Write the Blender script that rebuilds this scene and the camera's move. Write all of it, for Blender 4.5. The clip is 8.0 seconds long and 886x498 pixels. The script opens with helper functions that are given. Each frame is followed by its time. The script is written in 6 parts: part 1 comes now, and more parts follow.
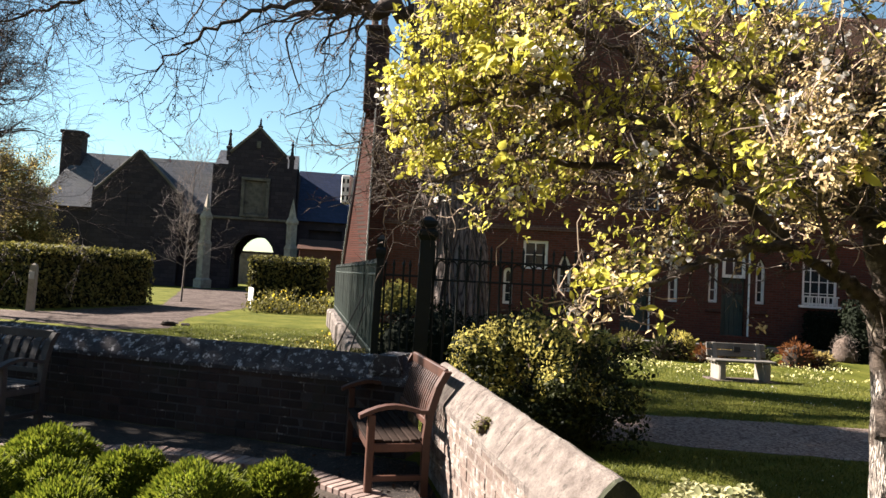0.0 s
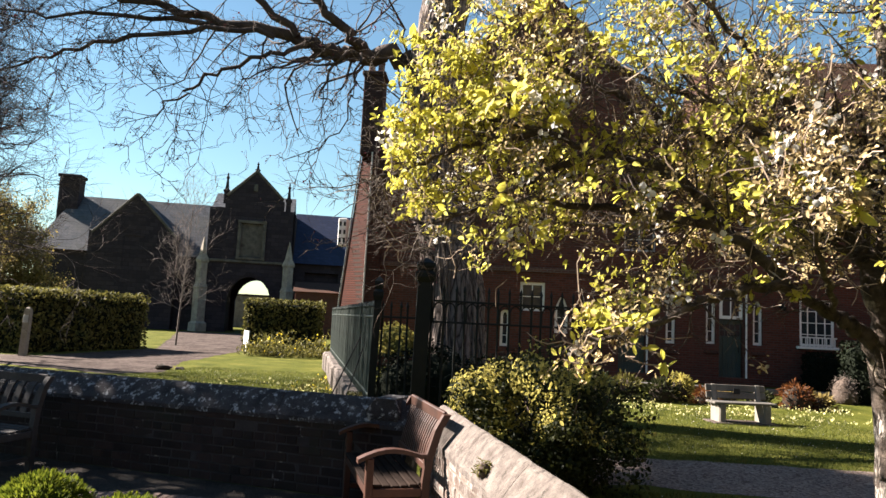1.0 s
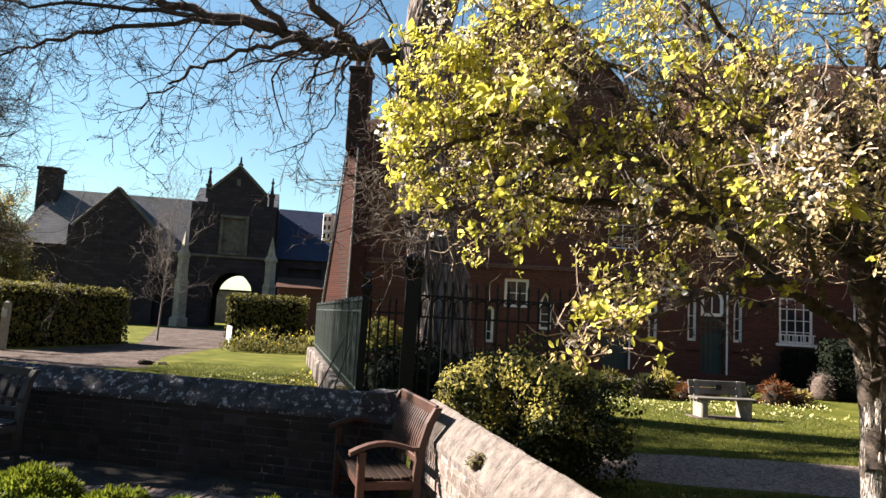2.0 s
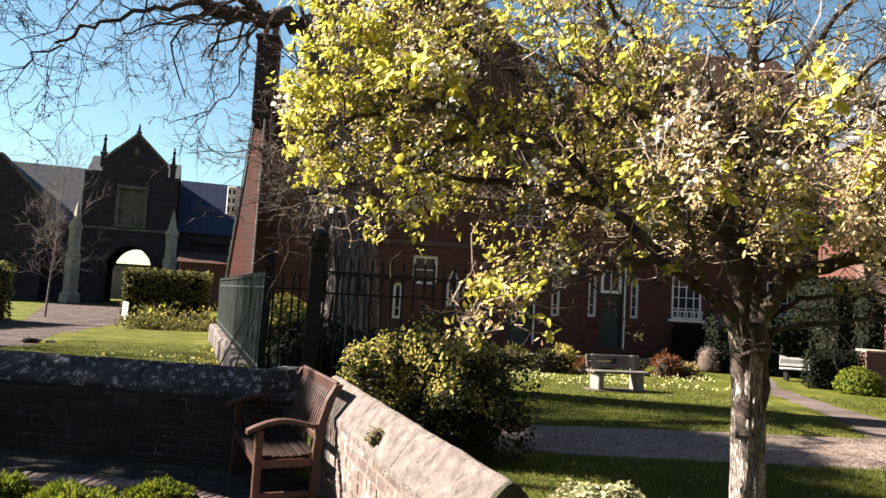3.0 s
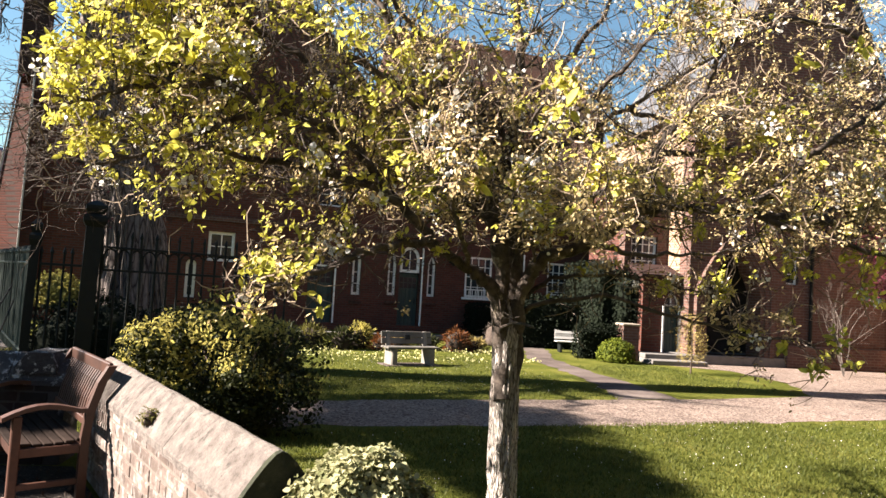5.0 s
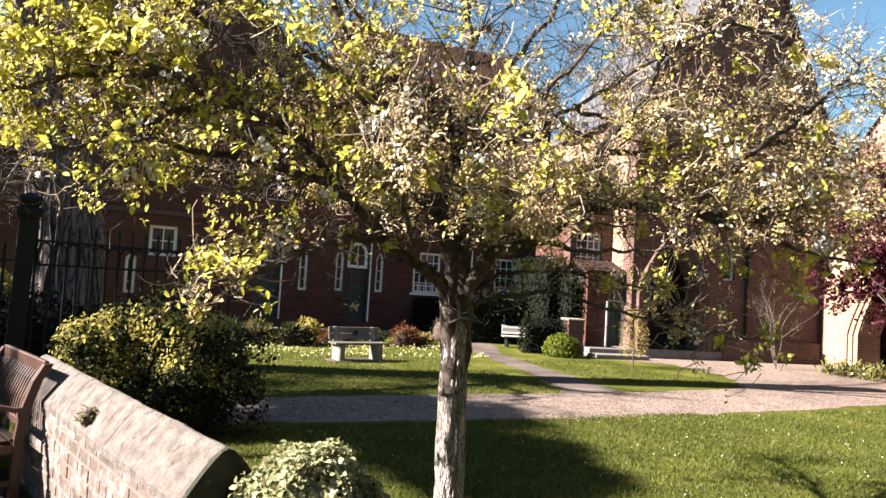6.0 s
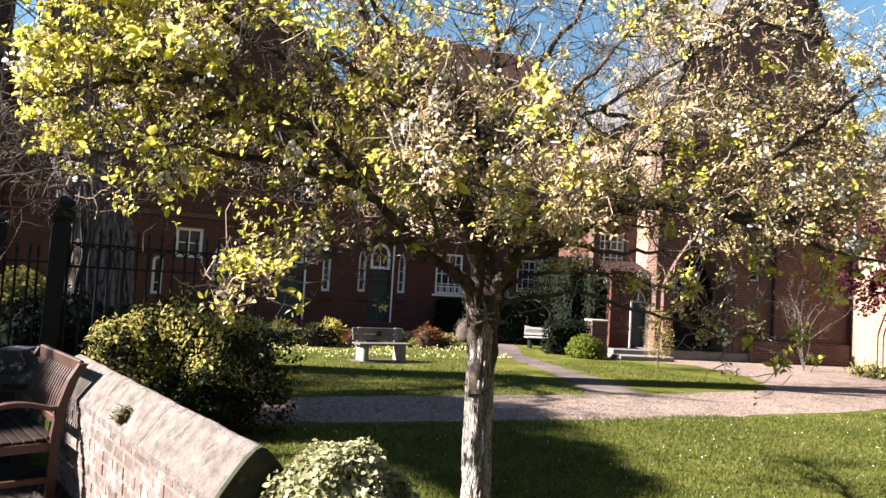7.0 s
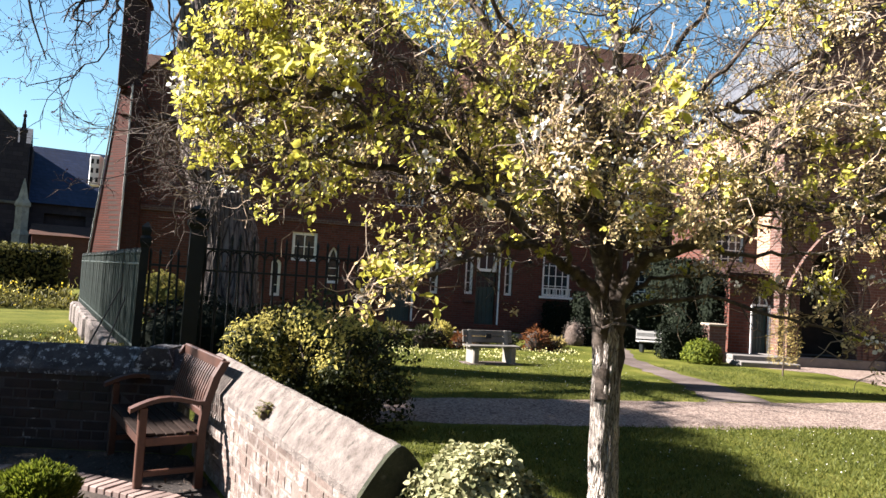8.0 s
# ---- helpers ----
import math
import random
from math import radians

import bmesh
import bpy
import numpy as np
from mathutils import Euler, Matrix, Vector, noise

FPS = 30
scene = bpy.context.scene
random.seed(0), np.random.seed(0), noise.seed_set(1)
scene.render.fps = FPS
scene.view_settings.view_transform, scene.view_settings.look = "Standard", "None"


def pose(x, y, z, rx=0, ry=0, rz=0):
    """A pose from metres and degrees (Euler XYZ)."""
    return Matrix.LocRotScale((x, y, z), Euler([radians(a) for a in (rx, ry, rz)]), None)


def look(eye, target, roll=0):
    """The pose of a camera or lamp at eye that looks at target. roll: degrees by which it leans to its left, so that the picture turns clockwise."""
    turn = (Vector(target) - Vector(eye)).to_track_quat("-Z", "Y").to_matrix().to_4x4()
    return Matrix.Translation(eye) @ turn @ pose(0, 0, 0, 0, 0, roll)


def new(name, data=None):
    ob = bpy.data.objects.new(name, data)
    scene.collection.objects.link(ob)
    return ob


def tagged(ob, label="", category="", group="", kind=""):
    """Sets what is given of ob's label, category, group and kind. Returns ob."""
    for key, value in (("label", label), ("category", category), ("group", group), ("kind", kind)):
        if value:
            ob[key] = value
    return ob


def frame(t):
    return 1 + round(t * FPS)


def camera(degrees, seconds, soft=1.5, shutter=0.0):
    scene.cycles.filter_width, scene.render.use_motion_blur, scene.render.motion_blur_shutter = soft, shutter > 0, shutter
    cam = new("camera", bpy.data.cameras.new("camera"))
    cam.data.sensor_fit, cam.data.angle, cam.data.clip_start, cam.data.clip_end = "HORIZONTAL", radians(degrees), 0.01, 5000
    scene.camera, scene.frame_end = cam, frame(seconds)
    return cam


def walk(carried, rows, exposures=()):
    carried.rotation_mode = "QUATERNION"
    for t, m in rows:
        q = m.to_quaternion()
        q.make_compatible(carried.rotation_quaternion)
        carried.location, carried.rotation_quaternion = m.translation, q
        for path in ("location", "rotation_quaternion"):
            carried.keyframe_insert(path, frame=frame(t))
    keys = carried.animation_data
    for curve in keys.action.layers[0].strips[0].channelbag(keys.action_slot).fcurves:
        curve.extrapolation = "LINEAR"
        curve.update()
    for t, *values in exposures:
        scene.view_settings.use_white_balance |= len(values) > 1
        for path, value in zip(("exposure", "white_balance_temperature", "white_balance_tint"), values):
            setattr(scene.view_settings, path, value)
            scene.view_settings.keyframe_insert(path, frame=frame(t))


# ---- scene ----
cam = camera(65.6, 8.0, soft=1.5)
PATH = [
    (0, (0.817, 1.575, 1.61), (0.672, 3.568, 1.691), 3.0),
    (0.5, (0.811, 1.56, 1.605), (0.672, 3.549, 1.762), 2.9),
    (1, (0.799, 1.561, 1.602), (0.66, 3.546, 1.806), 2.8),
    (1.2, (0.792, 1.559, 1.60), (0.648, 3.544, 1.80), 2.85),
    (2.3, (0.716, 1.528, 1.575), (0.697, 3.518, 1.77), 3.1),
    (2.5, (0.725, 1.531, 1.578), (0.769, 3.523, 1.752), 3.1),
    (3, (0.788, 1.532, 1.585), (0.961, 3.519, 1.728), 3.2),
    (3.5, (0.83, 1.383, 1.589), (1.122, 3.358, 1.715), 3.2),
    (4, (0.868, 1.34, 1.59), (1.308, 3.287, 1.709), 3.2),
    (4.5, (0.872, 1.33, 1.59), (1.463, 3.237, 1.708), 3.3),
    (5, (0.88, 1.339, 1.589), (1.602, 3.201, 1.703), 3.4),
    (5.2, (0.878, 1.333, 1.588), (1.645, 3.174, 1.702), 3.4),
    (6.3, (0.861, 1.321, 1.589), (1.727, 3.12, 1.698), 3.45),
    (6.5, (0.855, 1.317, 1.588), (1.716, 3.119, 1.697), 3.5),
    (7, (0.828, 1.311, 1.588), (1.632, 3.14, 1.697), 3.4),
    (7.5, (0.783, 1.315, 1.59), (1.447, 3.199, 1.699), 3.4),
    (8, (0.685, 1.313, 1.593), (1.209, 3.241, 1.69), 3.4),
]
walk(cam, [(t, look(eye, target, roll)) for t, eye, target, roll in PATH], exposures=[(0, 2.65, 6500, 10), (3, 2.65, 6500, 10), (5, 2.76, 6500, 10), (6.4, 2.78, 6150, 10), (8, 2.76, 6050, 10)])

# ---- daylight: low spring sun from the west, clear sky ----
SUN_WAY = Vector((0.970, -0.242, 0)).normalized()
SUN_UP = 34.0
sun = new("sun", bpy.data.lights.new("sun", "SUN"))
sun.data.energy, sun.data.angle, sun.data.color = 5.0, radians(0.55), (1.0, 0.885, 0.785)
ray = Vector((SUN_WAY.x * math.cos(radians(SUN_UP)), SUN_WAY.y * math.cos(radians(SUN_UP)), -math.sin(radians(SUN_UP))))
sun.rotation_euler = ray.to_track_quat("-Z", "Y").to_euler()
sun.location = (-30, 10, 30)
world = bpy.data.worlds.new("sky")
scene.world = world
world.use_nodes = True
wn = world.node_tree.nodes
sky = wn.new("ShaderNodeTexSky")
sky.sky_type, sky.sun_disc = "NISHITA", False
sky.sun_elevation, sky.sun_rotation = radians(SUN_UP), math.atan2(-SUN_WAY.x, -SUN_WAY.y)
sky.air_density, sky.dust_density, sky.ozone_density = 1.2, 0.0, 1.0
wn["Background"].inputs["Strength"].default_value = 0.0235
clear = wn.new("ShaderNodeMix")
clear.data_type, clear.blend_type = "RGBA", "MULTIPLY"
clear.inputs[0].default_value = 1.0
clear.inputs[7].default_value = (0.93, 1.11, 1.12, 1)
world.node_tree.links.new(sky.outputs[0], clear.inputs[6])
world.node_tree.links.new(clear.outputs[2], wn["Background"].inputs["Color"])

# ---- materials ----


def nodes_of(name):
    m = bpy.data.materials.new(name)
    m.use_nodes = True
    t = m.node_tree
    return m, t, t.nodes["Principled BSDF"]


def add(t, kind, **inputs):
    n = t.nodes.new(kind)
    for k, v in inputs.items():
        n.inputs[k.replace("_", " ")].default_value = v
    return n


def ramp(t, fac, stops):
    r = t.nodes.new("ShaderNodeValToRGB")
    e = r.color_ramp.elements
    while len(e) < len(stops):
        e.new(0.5)
    for el, (p, c) in zip(e, stops):
        el.position, el.color = p, (*c, 1)
    t.links.new(fac, r.inputs[0])
    return r.outputs[0]


def mix(t, fac, a, b, how="MIX"):
    n = t.nodes.new("ShaderNodeMix")
    n.data_type, n.blend_type = "RGBA", how
    for socket, v in ((n.inputs[0], fac), (n.inputs[6], a), (n.inputs[7], b)):
        if isinstance(v, (int, float)):
            socket.default_value = v
        elif isinstance(v, tuple):
            socket.default_value = (*v, 1)
        else:
            t.links.new(v, socket)
    return n.outputs[2]


def noise_fac(t, scale, detail=5, rough=0.6, vec=None):
    n = add(t, "ShaderNodeTexNoise", Scale=scale, Detail=detail, Roughness=rough)
    if vec is not None:
        t.links.new(vec, n.inputs["Vector"])
    return n.outputs["Fac"]


def coords(t, which="Object", stretch=None):
    c = t.nodes.new("ShaderNodeTexCoord").outputs[which]
    if stretch:
        m = add(t, "ShaderNodeMapping", Scale=stretch)
        t.links.new(c, m.inputs[0])
        return m.outputs[0]
    return c


def place(t):
    return t.nodes.new("ShaderNodeNewGeometry").outputs["Position"]


def bump(t, bsdf, height, strength=0.3, distance=0.01):
    b = add(t, "ShaderNodeBump", Strength=strength, Distance=distance)
    t.links.new(height, b.inputs["Height"])
    t.links.new(b.outputs[0], bsdf.inputs["Normal"])


def surface(name, dark, light, scale=8, rough=0.8, fine=60, relief=0.3, depth=0.01, stretch=None, patch=None, world_space=False, spec=0.3, island=0.0, objects=0.0):
    """A two-scale surface: broad stains between two colours, fine grain and relief."""
    m, t, b = nodes_of(name)
    vec = place(t) if world_space else coords(t, "Object", stretch)
    col = ramp(t, noise_fac(t, scale, 6, 0.62, vec), [(0.32, dark), (0.68, light)])
    grain = noise_fac(t, fine, 4, 0.7, vec)
    col = mix(t, 0.55, col, ramp(t, grain, [(0.25, (0.35, 0.35, 0.35)), (0.75, (0.75, 0.75, 0.75))]), "OVERLAY")
    if patch:
        pcol, pscale, lo, hi = patch
        f = ramp(t, noise_fac(t, pscale, 7, 0.7, vec), [(lo, (0, 0, 0)), (hi, (1, 1, 1))])
        col = mix(t, f, col, pcol)
    if island or objects:
        src = t.nodes.new("ShaderNodeNewGeometry").outputs["Random Per Island"] if island else t.nodes.new("ShaderNodeObjectInfo").outputs["Random"]
        h = add(t, "ShaderNodeHueSaturation")
        amt = island or objects
        v = add(t, "ShaderNodeMapRange", To_Min=1 - amt, To_Max=1 + amt)
        t.links.new(src, v.inputs[0])
        t.links.new(v.outputs[0], h.inputs["Value"])
        t.links.new(col, h.inputs["Color"])
        col = h.outputs[0]
    t.links.new(col, b.inputs["Base Color"])
    b.inputs["Roughness"].default_value = rough
    b.inputs["Specular IOR Level"].default_value = spec
    bump(t, b, grain, relief, depth)
    return m


def masonry(name, c1, c2, mortar, width, height, joint=0.012, rough=0.85, stain=(0.04, 0.03, 0.03), stain_amount=0.5, relief=0.5):
    """Coursed brick or stone on upright walls, laid along x and y at once."""
    m, t, b = nodes_of(name)
    sep = t.nodes.new("ShaderNodeSeparateXYZ")
    t.links.new(coords(t), sep.inputs[0])
    s = t.nodes.new("ShaderNodeMath")
    t.links.new(sep.outputs[0], s.inputs[0])
    t.links.new(sep.outputs[1], s.inputs[1])
    com = t.nodes.new("ShaderNodeCombineXYZ")
    t.links.new(s.outputs[0], com.inputs[0])
    t.links.new(sep.outputs[2], com.inputs[1])
    br = add(t, "ShaderNodeTexBrick", Scale=1.0, Mortar_Size=joint, Brick_Width=width, Row_Height=height, Mortar_Smooth=0.3, Bias=0.0)
    br.inputs["Color1"].default_value, br.inputs["Color2"].default_value, br.inputs["Mortar"].default_value = (*c1, 1), (*c2, 1), (*mortar, 1)
    t.links.new(com.outputs[0], br.inputs["Vector"])
    vec = coords(t)
    col = mix(t, 0.5, br.outputs["Color"], ramp(t, noise_fac(t, 14, 5, 0.7, vec), [(0.25, (0.3, 0.3, 0.3)), (0.75, (0.8, 0.8, 0.8))]), "OVERLAY")
    f = ramp(t, noise_fac(t, 0.55, 7, 0.68, vec), [(0.42, (0, 0, 0)), (0.72, (stain_amount,) * 3)])
    col = mix(t, f, col, stain)
    t.links.new(col, b.inputs["Base Color"])
    b.inputs["Roughness"].default_value = rough
    b.inputs["Specular IOR Level"].default_value = 0.06
    inv = add(t, "ShaderNodeMath", )
    inv.operation = "SUBTRACT"
    inv.inputs[0].default_value = 1.0
    t.links.new(br.outputs["Fac"], inv.inputs[1])
    bump(t, b, inv.outputs[0], relief, 0.012)
    return m


def leaf_material(name, low, high, translucency=0.45, rough=0.5, tint=None):
    """Leaves: each one its own shade, partly lit from behind."""
    m, t, b = nodes_of(name)
    rnd = t.nodes.new("ShaderNodeNewGeometry").outputs["Random Per Island"]
    stops = [(0.0, low), (1.0, high)] if tint is None else [(0.0, low), (0.86, high), (0.93, tint)]
    col = ramp(t, rnd, stops)
    col = mix(t, 0.35, col, ramp(t, noise_fac(t, 1.3, 3, 0.5, place(t)), [(0.3, (0.3, 0.3, 0.3)), (0.7, (0.75, 0.75, 0.75))]), "OVERLAY")
    t.links.new(col, b.inputs["Base Color"])
    b.inputs["Roughness"].default_value = rough
    b.inputs["Specular IOR Level"].default_value = 0.18
    tr = t.nodes.new("ShaderNodeBsdfTranslucent")
    t.links.new(col, tr.inputs[0])
    ms = t.nodes.new("ShaderNodeMixShader")
    ms.inputs[0].default_value = translucency
    t.links.new(b.outputs[0], ms.inputs[1])
    t.links.new(tr.outputs[0], ms.inputs[2])
    t.links.new(ms.outputs[0], t.nodes["Material Output"].inputs[0])
    return m


def ground_material(name, grass):
    m, t, b = nodes_of(name)
    p = place(t)
    if grass:
        col = ramp(t, noise_fac(t, 0.9, 6, 0.65, p), [(0.3, (0.032, 0.041, 0.006)), (0.52, (0.074, 0.080, 0.014)), (0.72, (0.128, 0.120, 0.028))])
        fine = noise_fac(t, 45, 4, 0.75, p)
        col = mix(t, 0.6, col, ramp(t, fine, [(0.25, (0.25, 0.25, 0.25)), (0.75, (0.8, 0.8, 0.8))]), "OVERLAY")
        bare = ramp(t, noise_fac(t, 0.35, 6, 0.7, p), [(0.6, (0, 0, 0)), (0.78, (0.7, 0.7, 0.7))])
        col = mix(t, bare, col, (0.085, 0.075, 0.035))
        bump(t, b, fine, 0.9, 0.03)
    else:
        vor = add(t, "ShaderNodeTexVoronoi", Scale=38.0)
        t.links.new(p, vor.inputs["Vector"])
        col = ramp(t, vor.outputs["Color"], [(0.1, (0.092, 0.066, 0.055)), (0.5, (0.195, 0.148, 0.124)), (0.95, (0.325, 0.268, 0.228))])
        tracks = ramp(t, noise_fac(t, 0.7, 6, 0.65, p), [(0.35, (0.5, 0.5, 0.5)), (0.7, (0.95, 0.92, 0.9))])
        col = mix(t, 0.6, col, tracks, "MULTIPLY")
        moss = ramp(t, noise_fac(t, 1.6, 7, 0.75, p), [(0.62, (0, 0, 0)), (0.8, (0.6, 0.6, 0.6))])
        col = mix(t, moss, col, (0.085, 0.08, 0.04))
        bump(t, b, vor.outputs["Distance"], 0.8, 0.015)
    t.links.new(col, b.inputs["Base Color"])
    b.inputs["Roughness"].default_value = 0.95
    b.inputs["Specular IOR Level"].default_value = 0.05
    return m


def bark_material(name, dark, light, scale, stretch):
    """Long plates of bark between dark fissures."""
    m, t, b = nodes_of(name)
    vec = coords(t, "Object", (1.0, 1.0, stretch))
    warp = add(t, "ShaderNodeTexNoise", Scale=scale * 0.4, Detail=3.0)
    t.links.new(vec, warp.inputs["Vector"])
    shift = add(t, "ShaderNodeVectorMath")
    shift.operation = "MULTIPLY_ADD"
    shift.inputs[1].default_value = (0.05, 0.05, 0.05)
    t.links.new(warp.outputs["Color"], shift.inputs[0])
    t.links.new(vec, shift.inputs[2])
    vor = add(t, "ShaderNodeTexVoronoi", Scale=float(scale))
    vor.feature = "DISTANCE_TO_EDGE"
    t.links.new(shift.outputs[0], vor.inputs["Vector"])
    grain = noise_fac(t, scale * 3.0, 5, 0.7, vec)
    mid = tuple(0.55 * p + 0.45 * q for p, q in zip(light, dark))
    col = ramp(t, vor.outputs["Distance"], [(0.0, dark), (0.10, mid), (0.34, light)])
    col = mix(t, 0.6, col, ramp(t, grain, [(0.25, (0.28, 0.28, 0.28)), (0.75, (0.78, 0.78, 0.78))]), "OVERLAY")
    t.links.new(col, b.inputs["Base Color"])
    b.inputs["Roughness"].default_value = 0.95
    b.inputs["Specular IOR Level"].default_value = 0.05
    bump(t, b, vor.outputs["Distance"], 1.0, 0.03)
    return m


def glass_material(name):
    m, t, b = nodes_of(name)
    b.inputs["Base Color"].default_value = (0.02, 0.025, 0.03, 1)
    b.inputs["Roughness"].default_value = 0.06
    b.inputs["Specular IOR Level"].default_value = 0.7
    bump(t, b, noise_fac(t, 3.0, 2, 0.5, coords(t)), 0.08, 0.02)
    return m


GRASS = ground_material("lawn_grass", True)
GRAVEL = ground_material("pink_gravel", False)
GRAVEL_OLD = surface("trodden_gravel", (0.045, 0.03525, 0.0315), (0.1275, 0.1035, 0.093), 0.9, 0.95, 30, 0.8, 0.015, patch=((0.045, 0.0435, 0.0225), 1.2, 0.55, 0.75), world_space=True, spec=0.04)
# Approach path's shade is put into the colour, with its leaf litter.
GRAVEL_DIM = surface("shaded_leaf_strewn_gravel", (0.022, 0.016, 0.014), (0.085, 0.067, 0.060), 1.3, 0.95, 26, 0.9, 0.02, patch=((0.15, 0.125, 0.112), 9.0, 0.53, 0.66), world_space=True, spec=0.04)
# Below real brick's tone: shade on the fronts is put into it.
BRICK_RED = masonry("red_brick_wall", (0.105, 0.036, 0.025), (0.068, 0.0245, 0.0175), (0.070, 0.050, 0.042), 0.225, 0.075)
BRICK_WARM = masonry("orange_brick_wall", (0.112, 0.058, 0.044), (0.078, 0.041, 0.033), (0.120, 0.094, 0.082), 0.225, 0.075)
# Pale copy of the orange brick: sunlight on it is put into the colour.
SUNLIT_BRICK = masonry("sunlit_buff_brick", (0.285, 0.178, 0.112), (0.215, 0.128, 0.080), (0.27, 0.21, 0.165), 0.225, 0.075, stain=(0.16, 0.10, 0.07), stain_amount=0.35)
# Near-black base: the gatehouse front's shade is put into it.
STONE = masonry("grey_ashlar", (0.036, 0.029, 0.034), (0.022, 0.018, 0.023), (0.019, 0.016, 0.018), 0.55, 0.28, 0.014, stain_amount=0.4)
STONE_DRESS = surface("dressed_stone", (0.186, 0.155, 0.118), (0.273, 0.236, 0.186), 2.5, 0.85, 40, 0.3, patch=((0.0434, 0.0372, 0.031), 2.2, 0.5, 0.75))
SLATE = masonry("slate_roof", (0.0561, 0.0612, 0.0714), (0.0816, 0.08432, 0.09452), (0.0255, 0.0255, 0.0306), 0.3, 0.22, 0.01, 0.5, (0.08704, 0.08432, 0.0714), 0.5, 0.5)
SLATE_BLUE = masonry("blue_slate_roof", (0.019, 0.027, 0.056), (0.027, 0.036, 0.07), (0.014, 0.014, 0.021), 0.3, 0.22, 0.01, 0.6, (0.021, 0.0245, 0.035), 0.5, 0.5)
TILE_ROOF = masonry("clay_tile_roof", (0.0693, 0.033, 0.0231), (0.0495, 0.0264, 0.0198), (0.0165, 0.0099, 0.0099), 0.18, 0.12, 0.008, 0.8, (0.0231, 0.0231, 0.0132), 0.6, 0.6)
OLD_BRICK = surface("old_garden_brick", (0.066, 0.046, 0.037), (0.128, 0.096, 0.080), 6, 0.92, 60, 0.9, 0.010, patch=((0.21, 0.182, 0.165), 9.0, 0.49, 0.60), objects=0.3, world_space=True)
# North wall's shade is put into the colour of its brick, mortar and coping.
DARK_BRICK = surface("shaded_garden_brick", (0.012, 0.0078, 0.0080), (0.036, 0.021, 0.018), 4, 0.9, 55, 0.5, 0.006, patch=((0.01294, 0.01294, 0.008625), 2.0, 0.45, 0.7), objects=0.35, world_space=True)
MORTAR = surface("lime_mortar", (0.085, 0.070, 0.058), (0.145, 0.122, 0.105), 12, 0.95, 90, 0.5, 0.004)
MORTAR_DARK = surface("shaded_weathered_mortar", (0.016, 0.0135, 0.0135), (0.050, 0.043, 0.042), 2.5, 0.95, 90, 0.5, 0.004, patch=((0.24, 0.215, 0.20), 4.0, 0.60, 0.70))
COPING = surface("weathered_coping", (0.075, 0.060, 0.052), (0.175, 0.150, 0.133), 11, 0.92, 70, 1.0, 0.02, patch=((0.035, 0.03, 0.026), 16.0, 0.555, 0.70), world_space=True)
COPING_DARK = surface("shaded_lichened_coping", (0.016, 0.0145, 0.0165), (0.056, 0.051, 0.054), 6, 0.95, 60, 1.0, 0.02, patch=((0.34, 0.335, 0.34), 16.0, 0.545, 0.63), world_space=True)
# Shade of the wall's near end is put into this dark stone.
SHADED_MOSSY = surface("shaded_mossy_stone", (0.009, 0.011, 0.006), (0.034, 0.036, 0.020), 7, 0.95, 60, 0.9, 0.015, patch=((0.10, 0.10, 0.075), 9.0, 0.60, 0.74))
TEAK = surface("oiled_teak", (0.023, 0.0090, 0.0056), (0.062, 0.0245, 0.0142), 3, 0.5, 26, 0.25, 0.003, stretch=(1, 1, 1), objects=0.2, spec=0.4)
# Shade on the seat is put into this near-black worn teak.
TEAK_WORN = surface("shaded_worn_teak_seat", (0.009, 0.006, 0.0048), (0.022, 0.015, 0.012), 3, 0.9, 26, 0.3, 0.003, objects=0.2, spec=0.05)
TEAK_GREY = surface("weathered_teak", (0.020, 0.0178, 0.0180), (0.046, 0.041, 0.041), 3, 0.8, 26, 0.3, 0.003, objects=0.15)
CONCRETE = surface("pale_concrete", (0.1197, 0.1094, 0.09152), (0.176, 0.1619, 0.1376), 6, 0.9, 60, 0.35, 0.004)
IRON = surface("dark_green_iron", (0.0022, 0.0034, 0.0032), (0.0050, 0.0072, 0.0066), 5, 0.6, 50, 0.2, 0.002, spec=0.25)
IRON_WORN = surface("worn_green_iron", (0.007, 0.0147, 0.0119), (0.021, 0.0336, 0.0266), 5, 0.55, 50, 0.2, 0.002, spec=0.4)
WHITE = surface("white_paint", (0.62, 0.61, 0.58), (0.76, 0.75, 0.72), 4, 0.5, 50, 0.08, 0.002)
GREEN_PAINT = surface("grey_green_door_paint", (0.0248, 0.0413, 0.0374), (0.0358, 0.055, 0.0495), 3, 0.5, 40, 0.1, 0.002)
# Unlit rooms: their darkness is put into this near-black colour.
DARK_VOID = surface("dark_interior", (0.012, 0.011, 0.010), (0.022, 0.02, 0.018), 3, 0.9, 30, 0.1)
BOARD = surface("bleached_board", (0.288, 0.276, 0.258), (0.372, 0.36, 0.336), 4, 0.7, 40, 0.1)
PEAR_BARK = bark_material("flaky_pear_bark", (0.055, 0.044, 0.038), (0.52, 0.465, 0.41), 78, 0.13)
# Crown shade is put into the dark base, sun flecks into pale patches.
PEAR_LIMB = surface("sun_flecked_pear_limb", (0.015, 0.0115, 0.0095), (0.095, 0.073, 0.057), 16, 0.92, 70, 0.8, 0.012, patch=((0.42, 0.355, 0.28), 7.0, 0.58, 0.70))
PEAR_TWIG = surface("pale_pear_twig", (0.11, 0.08, 0.057), (0.32, 0.245, 0.175), 9, 0.9, 60, 0.3, 0.004)
